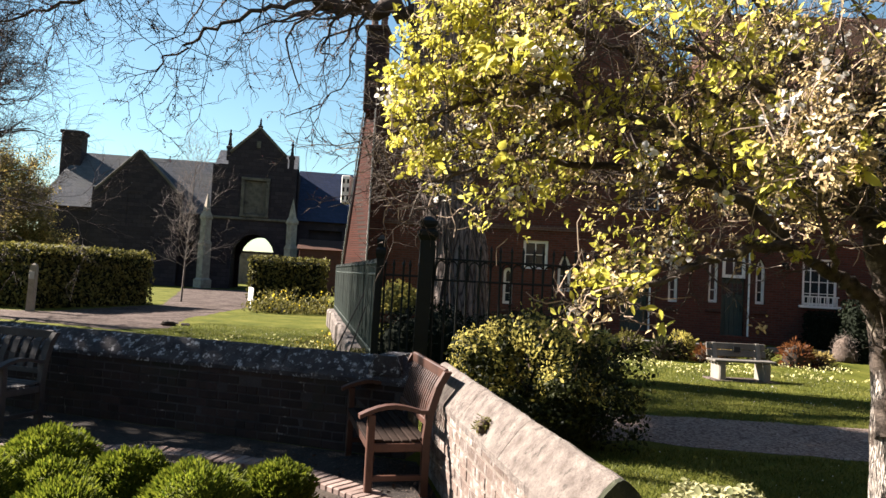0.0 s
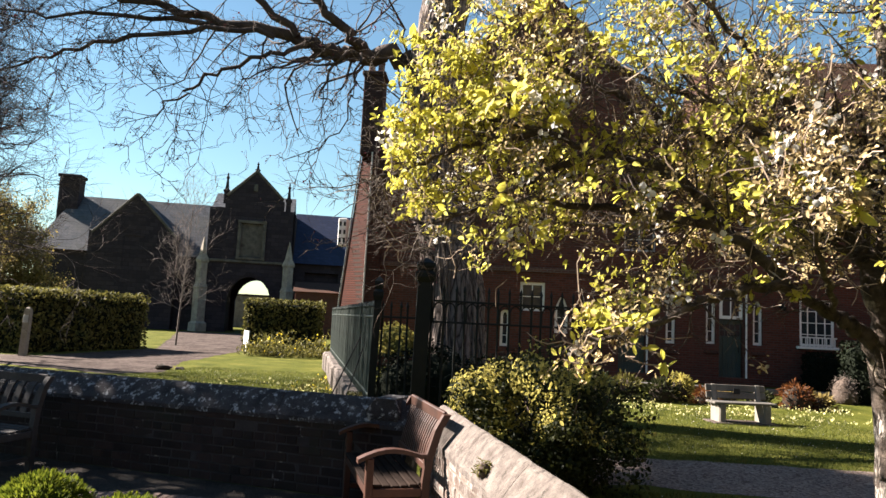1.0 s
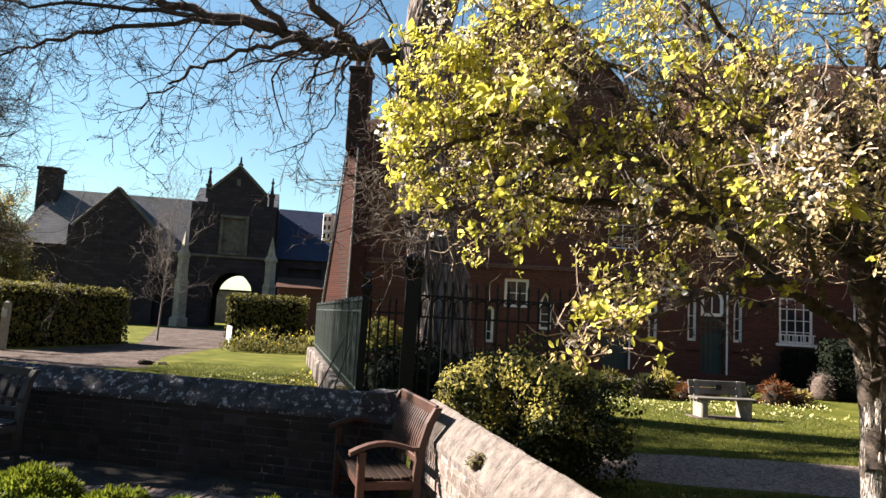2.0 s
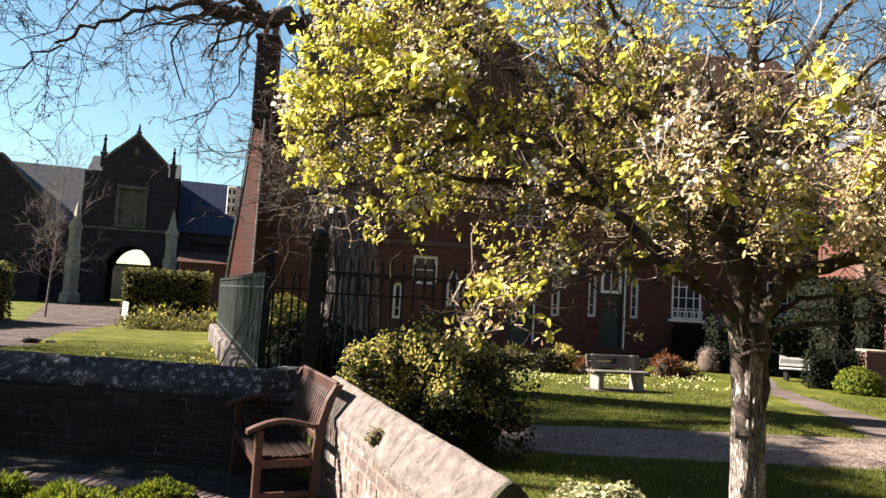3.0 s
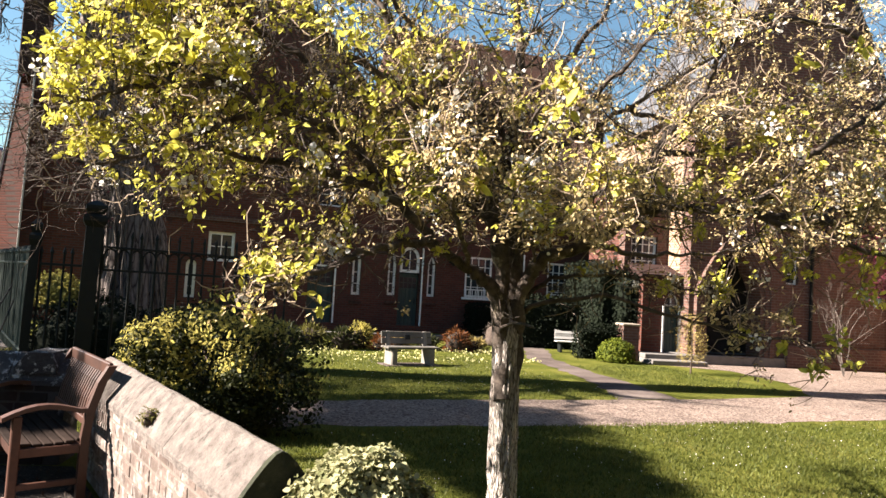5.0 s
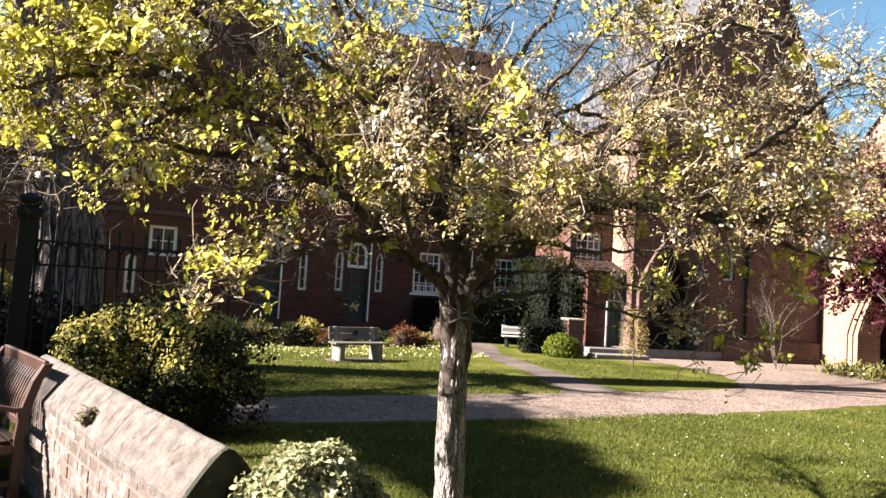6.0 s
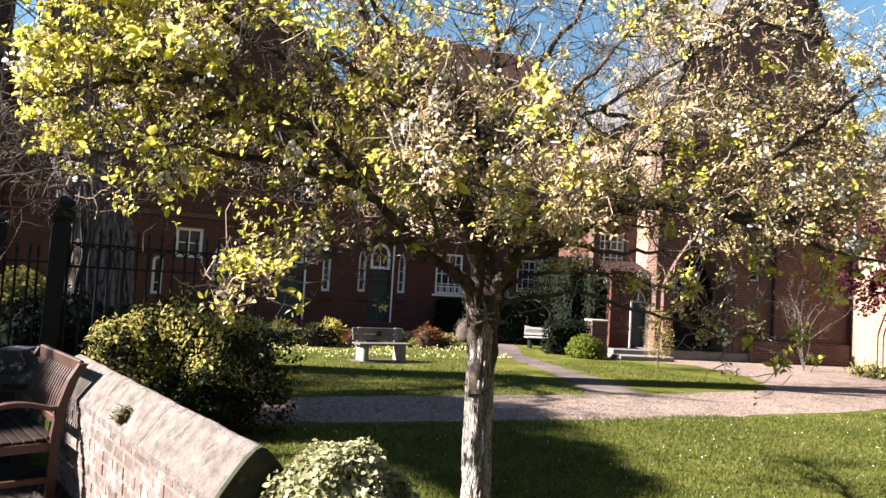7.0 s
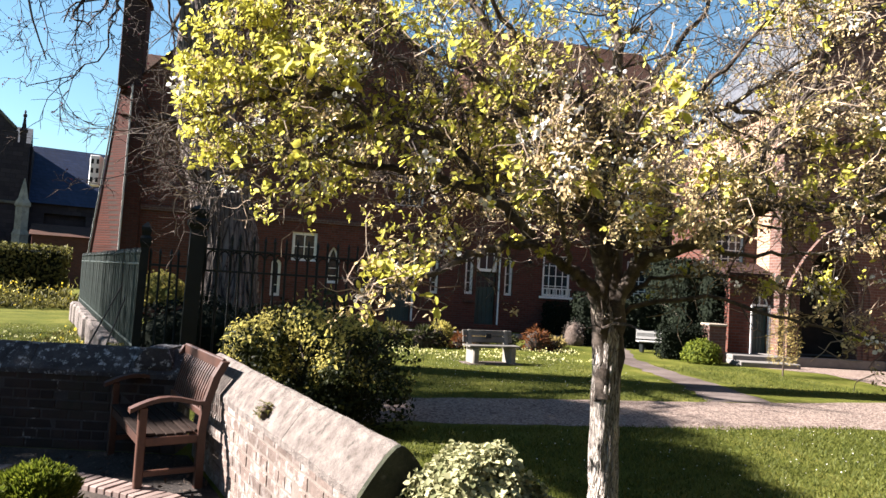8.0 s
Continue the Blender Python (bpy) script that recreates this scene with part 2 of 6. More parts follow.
# Patio shade is put into this near-black gravel colour.
PATIO = surface("shaded_dark_gravel", (0.007, 0.0055, 0.0045), (0.030, 0.023, 0.019), 5, 0.95, 90, 1.0, 0.015, patch=((0.12, 0.09, 0.075), 48.0, 0.57, 0.64), world_space=True)
# Darker red brick: twig shade over the breast is put into it.
BRICK_BREAST = masonry("twig_shaded_red_brick", (0.060, 0.0175, 0.0115), (0.038, 0.0118, 0.008), (0.034, 0.022, 0.018), 0.225, 0.075)
BRICK_DARK = masonry("dark_brown_brick", (0.0385, 0.0196, 0.0168), (0.0266, 0.014, 0.0126), (0.028, 0.0224, 0.0196), 0.225, 0.075)
PLANK_PALE = surface("bleached_plank", (0.0715, 0.065, 0.05525), (0.13, 0.1202, 0.104), 3, 0.85, 30, 0.3, 0.003)
DRESS_DARK = surface("dark_dressing", (0.056, 0.048, 0.04), (0.104, 0.092, 0.076), 2.5, 0.9, 40, 0.3, patch=((0.024, 0.0208, 0.0184), 2.2, 0.5, 0.75))
OLD_BARK = bark_material("ridged_old_bark", (0.022, 0.017, 0.016), (0.19, 0.16, 0.145), 13, 0.12)
TWIG = surface("brown_twig", (0.036, 0.0252, 0.0204), (0.09, 0.066, 0.051), 6, 0.9, 60, 0.3, 0.004)
TWIG_DARK = surface("dark_twig", (0.027, 0.0204, 0.0216), (0.06, 0.045, 0.042), 6, 0.9, 60, 0.3, 0.004)
# Tan patches stand for sunlit stretches of limb, painted into the bark.
OLD_LIMB = surface("sun_flecked_brown_limb", (0.022, 0.016, 0.015), (0.085, 0.062, 0.050), 3.5, 0.92, 40, 0.6, 0.01, patch=((0.24, 0.19, 0.145), 2.2, 0.60, 0.74))
TWIG_PALE = surface("pale_twig", (0.0576, 0.0468, 0.0396), (0.1152, 0.0936, 0.0792), 6, 0.9, 60, 0.3, 0.004)
SAPLING = surface("pale_sapling_bark", (0.07, 0.058, 0.052), (0.15, 0.125, 0.112), 6, 0.9, 60, 0.3, 0.004)
# Sunlight on the buttresses is put into this pale warm stone.
STONE_SUNLIT = surface("sunlit_ashlar", (0.17, 0.145, 0.115), (0.30, 0.262, 0.215), 2.5, 0.9, 40, 0.3, patch=((0.10, 0.088, 0.075), 2.0, 0.55, 0.75))
SOIL = surface("dark_soil", (0.018, 0.0132, 0.0096), (0.045, 0.033, 0.024), 5, 0.97, 50, 0.8, 0.02, world_space=True)
PAVER = surface("brick_paver", (0.105, 0.066, 0.055), (0.185, 0.140, 0.122), 6, 0.9, 60, 0.4, 0.004, objects=0.3, world_space=True)
FLAG = surface("worn_flagstone", (0.1013, 0.09375, 0.08625), (0.15, 0.1387, 0.1275), 4, 0.85, 50, 0.3, 0.004, world_space=True)
PEAR_LEAF = leaf_material("pear_leaf", (0.245, 0.235, 0.032), (0.69, 0.64, 0.115), 0.42, 0.65)
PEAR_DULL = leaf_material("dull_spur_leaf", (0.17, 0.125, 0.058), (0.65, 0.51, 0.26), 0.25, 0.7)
BLOSSOM = leaf_material("white_blossom", (0.576, 0.56, 0.528), (0.656, 0.64, 0.608), 0.3)
BOX_LEAF = leaf_material("box_leaf", (0.03, 0.05, 0.005), (0.15, 0.17, 0.018), 0.45, 0.75)
BUSH_LEAF = leaf_material("variegated_leaf", (0.008, 0.012, 0.004), (0.042, 0.046, 0.012), 0.3, 0.65)
IVY_LEAF = leaf_material("pale_ivy_leaf", (0.085, 0.095, 0.035), (0.42, 0.40, 0.22), 0.3, 0.7)
HEDGE_LEAF = leaf_material("hedge_leaf", (0.028, 0.028, 0.008), (0.18, 0.165, 0.044), 0.35, 0.7)
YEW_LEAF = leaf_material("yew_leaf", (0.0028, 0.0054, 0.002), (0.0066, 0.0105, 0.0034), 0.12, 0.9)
PURPLE_LEAF = leaf_material("purple_leaf", (0.0385, 0.0084, 0.0154), (0.112, 0.0245, 0.035), 0.4)
GOLD_LEAF = leaf_material("golden_leaf", (0.17, 0.15, 0.035), (0.52, 0.45, 0.12), 0.5, 0.75)
RUST_LEAF = leaf_material("rust_leaf", (0.09, 0.027, 0.009), (0.162, 0.0675, 0.0225), 0.4)
OCHRE_LEAF = leaf_material("ochre_bud_leaf", (0.16, 0.12, 0.04), (0.36, 0.28, 0.10), 0.4, 0.7)
YELLOW = leaf_material("yellow_petal", (0.496, 0.36, 0.024), (0.6, 0.496, 0.064), 0.4)
PRIMROSE = leaf_material("primrose_petal", (0.40, 0.38, 0.14), (0.60, 0.57, 0.30), 0.4)
GRASS_BLADE = leaf_material("grass_blade", (0.040, 0.054, 0.009), (0.124, 0.134, 0.028), 0.45, 0.6)
GLASS = glass_material("old_window_glass")

# ---- builders ----
RNG = np.random.default_rng(7)


def head_curve(u, width, rise):
    """Height of an arch at u of its half width: pointed where it is tall, round where it is flat."""
    u = min(1.0, u)
    return (1 - u ** 1.35) ** 0.82 if rise > 0.75 * width else (1 - u ** 2.0) ** 0.62


class Geo:
    """Collects vertices and faces for one mesh."""

    def __init__(self, m=None):
        self.v, self.f, self.m = [], [], m or Matrix()

    def put(self, verts, faces, m=None):
        mm = self.m @ m if m is not None else self.m
        base = len(self.v)
        self.v += [tuple(mm @ Vector(p)) for p in verts]
        self.f += [tuple(base + i for i in q) for q in faces]
        return self

    def box(self, c, s, ch=0.0, m=None):
        """A box of centre c and size s, its edges chamfered by ch."""
        h = [a / 2 for a in s]
        rot = Matrix.Translation(c) @ (m or Matrix())
        if ch <= 0:
            vs = [(x * h[0], y * h[1], z * h[2]) for x in (-1, 1) for y in (-1, 1) for z in (-1, 1)]
            return self.put(vs, [(0, 1, 3, 2), (4, 6, 7, 5), (0, 4, 5, 1), (2, 3, 7, 6), (0, 2, 6, 4), (1, 5, 7, 3)], rot)
        vs, key = [], {}
        for sx in (-1, 1):
            for sy in (-1, 1):
                for sz in (-1, 1):
                    for ax in range(3):
                        p = [sx * (h[0] - ch), sy * (h[1] - ch), sz * (h[2] - ch)]
                        p[ax] = (sx, sy, sz)[ax] * h[ax]
                        key[sx, sy, sz, ax] = len(vs)
                        vs.append(p)
        fs = []
        for ax in range(3):
            a, b = [i for i in range(3) if i != ax]
            for sg in (-1, 1):
                quad = []
                for da, db in ((-1, -1), (1, -1), (1, 1), (-1, 1)):
                    k = [0, 0, 0]
                    k[ax], k[a], k[b] = sg, da, db
                    quad.append(key[(*k, ax)])
                fs.append(tuple(quad))
            for da in (-1, 1):
                for db in (-1, 1):
                    lo, hi = [0, 0, 0], [0, 0, 0]
                    lo[ax], hi[ax] = -1, 1
                    for k in (lo, hi):
                        k[a], k[b] = da, db
                    fs.append((key[(*lo, a)], key[(*hi, a)], key[(*hi, b)], key[(*lo, b)]))
        for sx in (-1, 1):
            for sy in (-1, 1):
                for sz in (-1, 1):
                    fs.append(tuple(key[sx, sy, sz, i] for i in range(3)))
        return self.put(vs, fs, rot)

    def beam(self, a, b, w, d, ch=0.0, up=(0, 0, 1)):
        """A bar of section w x d from a to b."""
        a, b = Vector(a), Vector(b)
        z = (b - a).normalized()
        x = Vector(up).cross(z)
        x = x.normalized() if x.length > 1e-4 else Vector((1, 0, 0))
        y = z.cross(x)
        rot = Matrix((x, y, z)).transposed().to_4x4()
        return self.box((a + b) / 2, (w, d, (b - a).length), ch, rot)

    def tube(self, pts, radii, sides=8, cap=True):
        pts = [Vector(p) for p in pts]
        n = len(pts)
        vs, fs = [], []
        side = None
        for i, p in enumerate(pts):
            d = (pts[min(i + 1, n - 1)] - pts[max(i - 1, 0)])
            d = d.normalized() if d.length > 1e-6 else Vector((0, 0, 1))
            if side is None:
                side = d.orthogonal().normalized()
            side = (side - d * side.dot(d))
            side = side.normalized() if side.length > 1e-5 else d.orthogonal().normalized()
            up = d.cross(side)
            for k in range(sides):
                a = 2 * math.pi * k / sides
                vs.append(p + (side * math.cos(a) + up * math.sin(a)) * radii[i])
        for i in range(n - 1):
            for k in range(sides):
                k2 = (k + 1) % sides
                fs.append((i * sides + k, i * sides + k2, (i + 1) * sides + k2, (i + 1) * sides + k))
        if cap:
            fs.append(tuple(range(sides - 1, -1, -1)))
            fs.append(tuple((n - 1) * sides + k for k in range(sides)))
        return self.put(vs, fs)

    def lathe(self, profile, sides=12, c=(0, 0, 0), square=False):
        vs, fs = [], []
        if square:
            sides = 4
        for r, z in profile:
            for k in range(sides):
                a = 2 * math.pi * (k + (0.5 if square else 0)) / sides
                rr = r * (math.sqrt(2) if square else 1)
                vs.append((c[0] + rr * math.cos(a), c[1] + rr * math.sin(a), c[2] + z))
        for i in range(len(profile) - 1):
            for k in range(sides):
                k2 = (k + 1) % sides
                fs.append((i * sides + k, i * sides + k2, (i + 1) * sides + k2, (i + 1) * sides + k))
        fs.append(tuple(range(sides - 1, -1, -1)))
        fs.append(tuple((len(profile) - 1) * sides + k for k in range(sides)))
        return self.put(vs, fs)

    def prism(self, outline, y0, y1):
        """An outline in x, z drawn out from y0 to y1."""
        n = len(outline)
        vs = [(x, y0, z) for x, z in outline] + [(x, y1, z) for x, z in outline]
        fs = [tuple(range(n)), tuple(range(2 * n - 1, n - 1, -1))]
        fs += [(i, i + n, (i + 1) % n + n, (i + 1) % n) for i in range(n)]
        return self.put(vs, fs)

    def wall(self, x0, x1, top, openings=(), y0=0.0, y1=0.35, z0=0.0, crown=()):
        """A wall along x, its front at y0; top: height or a function of x; openings: (x centre, width, sill, spring, rise), rise > 0 is a pointed head."""
        height = top if callable(top) else (lambda x: top)
        cuts = {x0, x1, *crown}
        def head(o, x):
            if o[4] <= 0:
                return o[3]
            return o[3] + o[4] * head_curve(abs(x - o[0]) / (o[1] / 2), o[1], o[4])
        for o in openings:
            steps = 12 if o[4] > 0 else 1
            cuts |= {round(o[0] - o[1] / 2 + o[1] * i / steps, 5) for i in range(steps + 1)}
        xs = sorted(c for c in cuts if x0 <= c <= x1)
        for a, b in zip(xs, xs[1:]):
            if b - a < 1e-5:
                continue
            mid = (a + b) / 2
            here = sorted((o for o in openings if abs(mid - o[0]) < o[1] / 2), key=lambda o: o[2])
            la = lb = z0
            spans = []
            for o in here:
                spans.append((la, lb, o[2], o[2]))
                la, lb = head(o, a), head(o, b)
                self.put([(a, y0, o[2]), (b, y0, o[2]), (b, y1, o[2]), (a, y1, o[2])], [(0, 1, 2, 3)])
                self.put([(a, y0, la), (b, y0, lb), (b, y1, lb), (a, y1, la)], [(3, 2, 1, 0)])
            spans.append((la, lb, height(a), height(b)))
            for p, q, r, s in spans:
                if max(r - p, s - q) < 1e-4:
                    continue
                self.put([(a, y0, p), (b, y0, q), (b, y0, s), (a, y0, r)], [(0, 1, 2, 3)])
                self.put([(a, y1, p), (b, y1, q), (b, y1, s), (a, y1, r)], [(3, 2, 1, 0)])
            self.put([(a, y0, height(a)), (b, y0, height(b)), (b, y1, height(b)), (a, y1, height(a))], [(0, 1, 2, 3)])
        for o in openings:
            for x, flip in ((o[0] - o[1] / 2, 1), (o[0] + o[1] / 2, -1)):
                self.put([(x, y0, o[2]), (x, y1, o[2]), (x, y1, o[3]), (x, y0, o[3])], [(0, 1, 2, 3)[::flip]])
        for x, flip in ((x0, -1), (x1, 1)):
            self.put([(x, y0, z0), (x, y1, z0), (x, y1, height(x)), (x, y0, height(x))], [(0, 1, 2, 3)[::flip]])
        return self

    def make(self, name, material, parent=None, label="", smooth=False):
        me = bpy.data.meshes.new(name)
        me.from_pydata(self.v, [], self.f)
        me.materials.append(material)
        if smooth:
            me.polygons.foreach_set("use_smooth", [True] * len(me.polygons))
        me.update()
        ob = new(name, me)
        ob.parent = parent
        if label:
            tagged(ob, label)
        return ob


def thing(name, label, category, m=None, group="", kind=""):
    ob = new(name)
    ob.empty_display_size = 0.1
    ob.matrix_basis = m or Matrix()
    return tagged(ob, label, category, group, kind)


def raw_mesh(name, verts, faces, material, parent=None, smooth=False):
    """A mesh from arrays of vertices and of equal faces."""
    me = bpy.data.meshes.new(name)
    verts, faces = np.asarray(verts, dtype=np.float32), np.asarray(faces, dtype=np.int32)
    k = faces.shape[1]
    me.vertices.add(len(verts))
    me.vertices.foreach_set("co", verts.ravel())
    me.loops.add(faces.size)
    me.loops.foreach_set("vertex_index", faces.ravel())
    me.polygons.add(len(faces))
    me.polygons.foreach_set("loop_start", np.arange(0, faces.size, k, dtype=np.int32))
    me.update(calc_edges=True)
    me.materials.append(material)
    if smooth:
        me.polygons.foreach_set("use_smooth", np.ones(len(faces), dtype=bool))
    ob = new(name, me)
    ob.parent = parent
    return ob


def unit(v):
    return v / np.maximum(np.linalg.norm(v, axis=-1, keepdims=True), 1e-9)


def leaf_cloud(points, size, outward=None, spread=0.9, width=0.55, seed=1, droop=0.2, bend=0.25, face=0.0):
    """Small folded leaves, two triangles each side of a mid-rib, at the points given: vertices and quads."""
    rng = np.random.default_rng(seed)
    n = len(points)
    d = rng.normal(size=(n, 3))
    if outward is not None:
        d = d * spread + outward
    d[:, 2] -= droop
    d = unit(d)
    if face and outward is not None:
        look_way = unit(outward + rng.normal(size=(n, 3)) * (1 - face))
        d = rng.normal(size=(n, 3)) + np.array([0, 0, -0.35])
        d = unit(d - look_way * np.sum(d * look_way, 1, keepdims=True) + look_way * 0.25)
        s = unit(np.cross(d, look_way))
    else:
        s = unit(np.cross(d, rng.normal(size=(n, 3))))
    up = np.cross(s, d)
    ln = (size * rng.uniform(0.6, 1.3, n))[:, None]
    w = ln * width * 0.5
    def at(along, across, rise):
        return points + d * ln * along + s * w * across + up * w * rise - up * ln * bend * 0.4 * along * along
    base, tip = at(0.0, 0.0, 0.0), at(1.0, 0.0, 0.0)
    l1, l2, r1, r2 = at(0.3, 0.9, bend), at(0.68, 0.85, bend), at(0.3, -0.9, bend), at(0.68, -0.85, bend)
    v = np.stack([base, l1, l2, tip, r2, r1], 1).reshape(-1, 3)
    i = np.arange(n)[:, None] * 6
    return v, np.concatenate([i + np.array([[0, 1, 2, 3]]), i + np.array([[0, 3, 4, 5]])])


def cloud(name, points, size, material, parent, outward=None, seed=1, **kw):
    v, f = leaf_cloud(np.asarray(points, dtype=float), size, outward, seed=seed, **kw)
    return raw_mesh(name, v, f, material, parent)


def branching(start, way, length, radius, levels, rng, geo, tips, spread=0.55, lift=0.15, children=(3, 5), shrink=0.62, sides=7, wobble=0.18, rshrink=0.55, min_sides=3, tip_levels=1, droop=0.0, thin=0.0015):
    """A limb that wanders and forks; adds tubes to geo and twig places to tips."""
    n = max(4, int(length / 0.16)) if levels > 1 else 4
    n = min(n, 14)
    p, d = np.array(start, float), unit(np.array(way, float))
    pts, rad, dirs = [p.copy()], [radius], [d.copy()]
    for i in range(n):
        d = unit(d + rng.normal(size=3) * wobble + np.array([0, 0, lift * 0.25 - droop * 0.25]))
        p = p + d * length / n
        pts.append(p.copy())
        dirs.append(d.copy())
        rad.append(radius * (1 - 0.62 * (i + 1) / n))
    geo.tube(pts, rad, max(min_sides, sides), cap=False)
    if levels <= tip_levels:
        for i in range(1, n + 1):
            tips.append((pts[i], dirs[i], levels))
    if levels <= 0:
        return
    for k in range(int(rng.integers(children[0], children[1] + 1))):
        u = rng.uniform(0.25, 1.0)
        i = min(n, int(u * n))
        side = rng.normal(size=3)
        side -= dirs[i] * side.dot(dirs[i])
        w = unit(dirs[i] + unit(side) * spread * rng.uniform(0.6, 1.5))
        branching(pts[i], w, length * shrink * rng.uniform(0.65, 1.15), max(rad[i] * rshrink, thin), levels - 1, rng, geo, tips, spread, lift, children, shrink, sides - 2, wobble * 1.15, rshrink, min_sides, tip_levels, droop, thin)

from mathutils.geometry import delaunay_2d_cdt

# ---- ground, paths ----


def sheet(name, outline, z, material, label, category, jitter=0.0, seed=1):
    """A flat piece of ground with an uneven edge."""
    rng = np.random.default_rng(seed)
    pts = []
    for i, a in enumerate(outline):
        b = outline[(i + 1) % len(outline)]
        d = math.hypot(b[0] - a[0], b[1] - a[1])
        n = max(1, int(d / 0.25)) if jitter and d < 25 else 1
        for k in range(n):
            u = k / n
            pts.append((a[0] + (b[0] - a[0]) * u + rng.normal() * jitter, a[1] + (b[1] - a[1]) * u + rng.normal() * jitter, z))
    flat, _, faces, _, _, _ = delaunay_2d_cdt([Vector(p[:2]) for p in pts], [], [list(range(len(pts)))], 1, 1e-4)
    me = bpy.data.meshes.new(name)
    me.from_pydata([(v.x, v.y, z) for v in flat], [], [tuple(f) for f in faces])
    me.update()
    me.materials.append(material)
    return tagged(new(name, me), label, category, kind="structure")


ground = Geo().put([(-900, -900, 0), (900, -900, 0), (900, 900, 0), (-900, 900, 0)], [(0, 1, 2, 3)]).make("ground", GRASS)
tagged(ground, "mown spring lawn with worn, mossy patches", "lawn", kind="structure")
sheet("road_1", [(1.4, 8.95), (2.8, 8.9), (6.2, 8.6), (10.6, 8.65), (13.5, 8.9), (22, 8.0), (30, 8.0), (30, 16), (15, 17), (12.2, 15.6), (13.6, 14.4), (13.2, 12.4), (12.0, 10.75), (9.2, 10.45), (7.6, 10.45), (5, 10.55), (3.1, 10.5), (1.4, 10.4)], 0.004, GRAVEL, "pinkish gravel drive across the lawn", "gravel drive", 0.035, 3)
sheet("path_1", [(7.55, 10.5), (8.75, 10.48), (9.05, 12.0), (9.25, 13.6), (9.75, 16.2), (10.75, 18.2), (12.2, 21.5), (11.5, 21.8), (10.05, 18.3), (9.05, 16.3), (8.6, 13.8), (8.2, 12.0)], 0.006, GRAVEL_OLD, "narrow gravel footpath through the lawn", "path", 0.03, 4)
sheet("path_2", [(3.0, 21.3), (12.0, 21.3), (12.6, 23.0), (3.0, 23.0)], 0.005, GRAVEL, "gravel path along the brick range", "path", 0.04, 5)
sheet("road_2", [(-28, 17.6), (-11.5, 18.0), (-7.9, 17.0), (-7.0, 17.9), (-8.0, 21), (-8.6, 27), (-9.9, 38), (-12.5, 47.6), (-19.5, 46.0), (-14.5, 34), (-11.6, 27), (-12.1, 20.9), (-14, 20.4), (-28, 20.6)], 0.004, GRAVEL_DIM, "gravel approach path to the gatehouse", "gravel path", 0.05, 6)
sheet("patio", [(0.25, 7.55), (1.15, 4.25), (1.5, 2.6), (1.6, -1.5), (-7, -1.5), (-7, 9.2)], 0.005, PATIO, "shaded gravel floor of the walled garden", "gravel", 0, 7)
bed_soil = sheet("flower_bed_soil", [(-1.9 + 2.78 * math.cos(a), 4.3 + 2.78 * math.sin(a)) for a in np.linspace(0, 2 * math.pi, 40)[:-1]], 0.012, SOIL, "dark soil of the round garden bed", "soil", 0, 8)

# ---- low garden walls ----
COPE = [(-0.010, 0.625), (-0.010, 0.665), (0.025, 0.715), (0.065, 0.768), (0.11, 0.822), (0.15, 0.86), (0.175, 0.87), (0.20, 0.86), (0.24, 0.822), (0.31, 0.735), (0.35, 0.665), (0.35, 0.625)]


def frame_of(x, y, ex, ey, z=0.0):
    return Matrix(((ex, -ey, 0, x), (ey, ex, 0, y), (0, 0, 1, z), (0, 0, 0, 1)))


def low_wall(name, m, length, stones, mortar_mat, cope_mat, label, seed):
    root = thing(name, label, "garden wall", m, kind="structure")
    Geo().box((length / 2, 0.17, 0.33), (length, 0.332, 0.66)).make("mortar_core", mortar_mat, root)
    x = 0.0
    cuts = np.cumsum(stones) / np.sum(stones) * length
    for c in cuts:
        w = c - x
        vs, fs = [], []
        n = len(COPE)
        cols = 34
        for i in range(cols + 1):
            u = x + 0.003 + (w - 0.006) * i / cols
            edge = 0.003 if i in (0, cols) else 0.0
            for y, z in COPE:
                k = 0.004 * noise.noise(Vector((u * 4.0 + seed, y * 6.0, z * 6.0))) + 0.0025 * noise.noise(Vector((u * 19.0 + seed, y * 21.0, z * 21.0)))
                vs.append((u, 0.17 + (y - 0.17) * (1 - edge * 4) + k * 0.6, z - edge * (1 if z > 0.68 else 0) + k))
        for i in range(cols):
            for j in range(n - 1):
                fs.append((i * n + j, (i + 1) * n + j, (i + 1) * n + j + 1, i * n + j + 1))
            fs.append((i * n + n - 1, (i + 1) * n + n - 1, (i + 1) * n, i * n))
        fs.append(tuple(range(n)))
        fs.append(tuple(cols * n + j for j in range(n - 1, -1, -1)))
        Geo().put(vs, fs).make("coping_stone", cope_mat, root)
        x = c
    return root


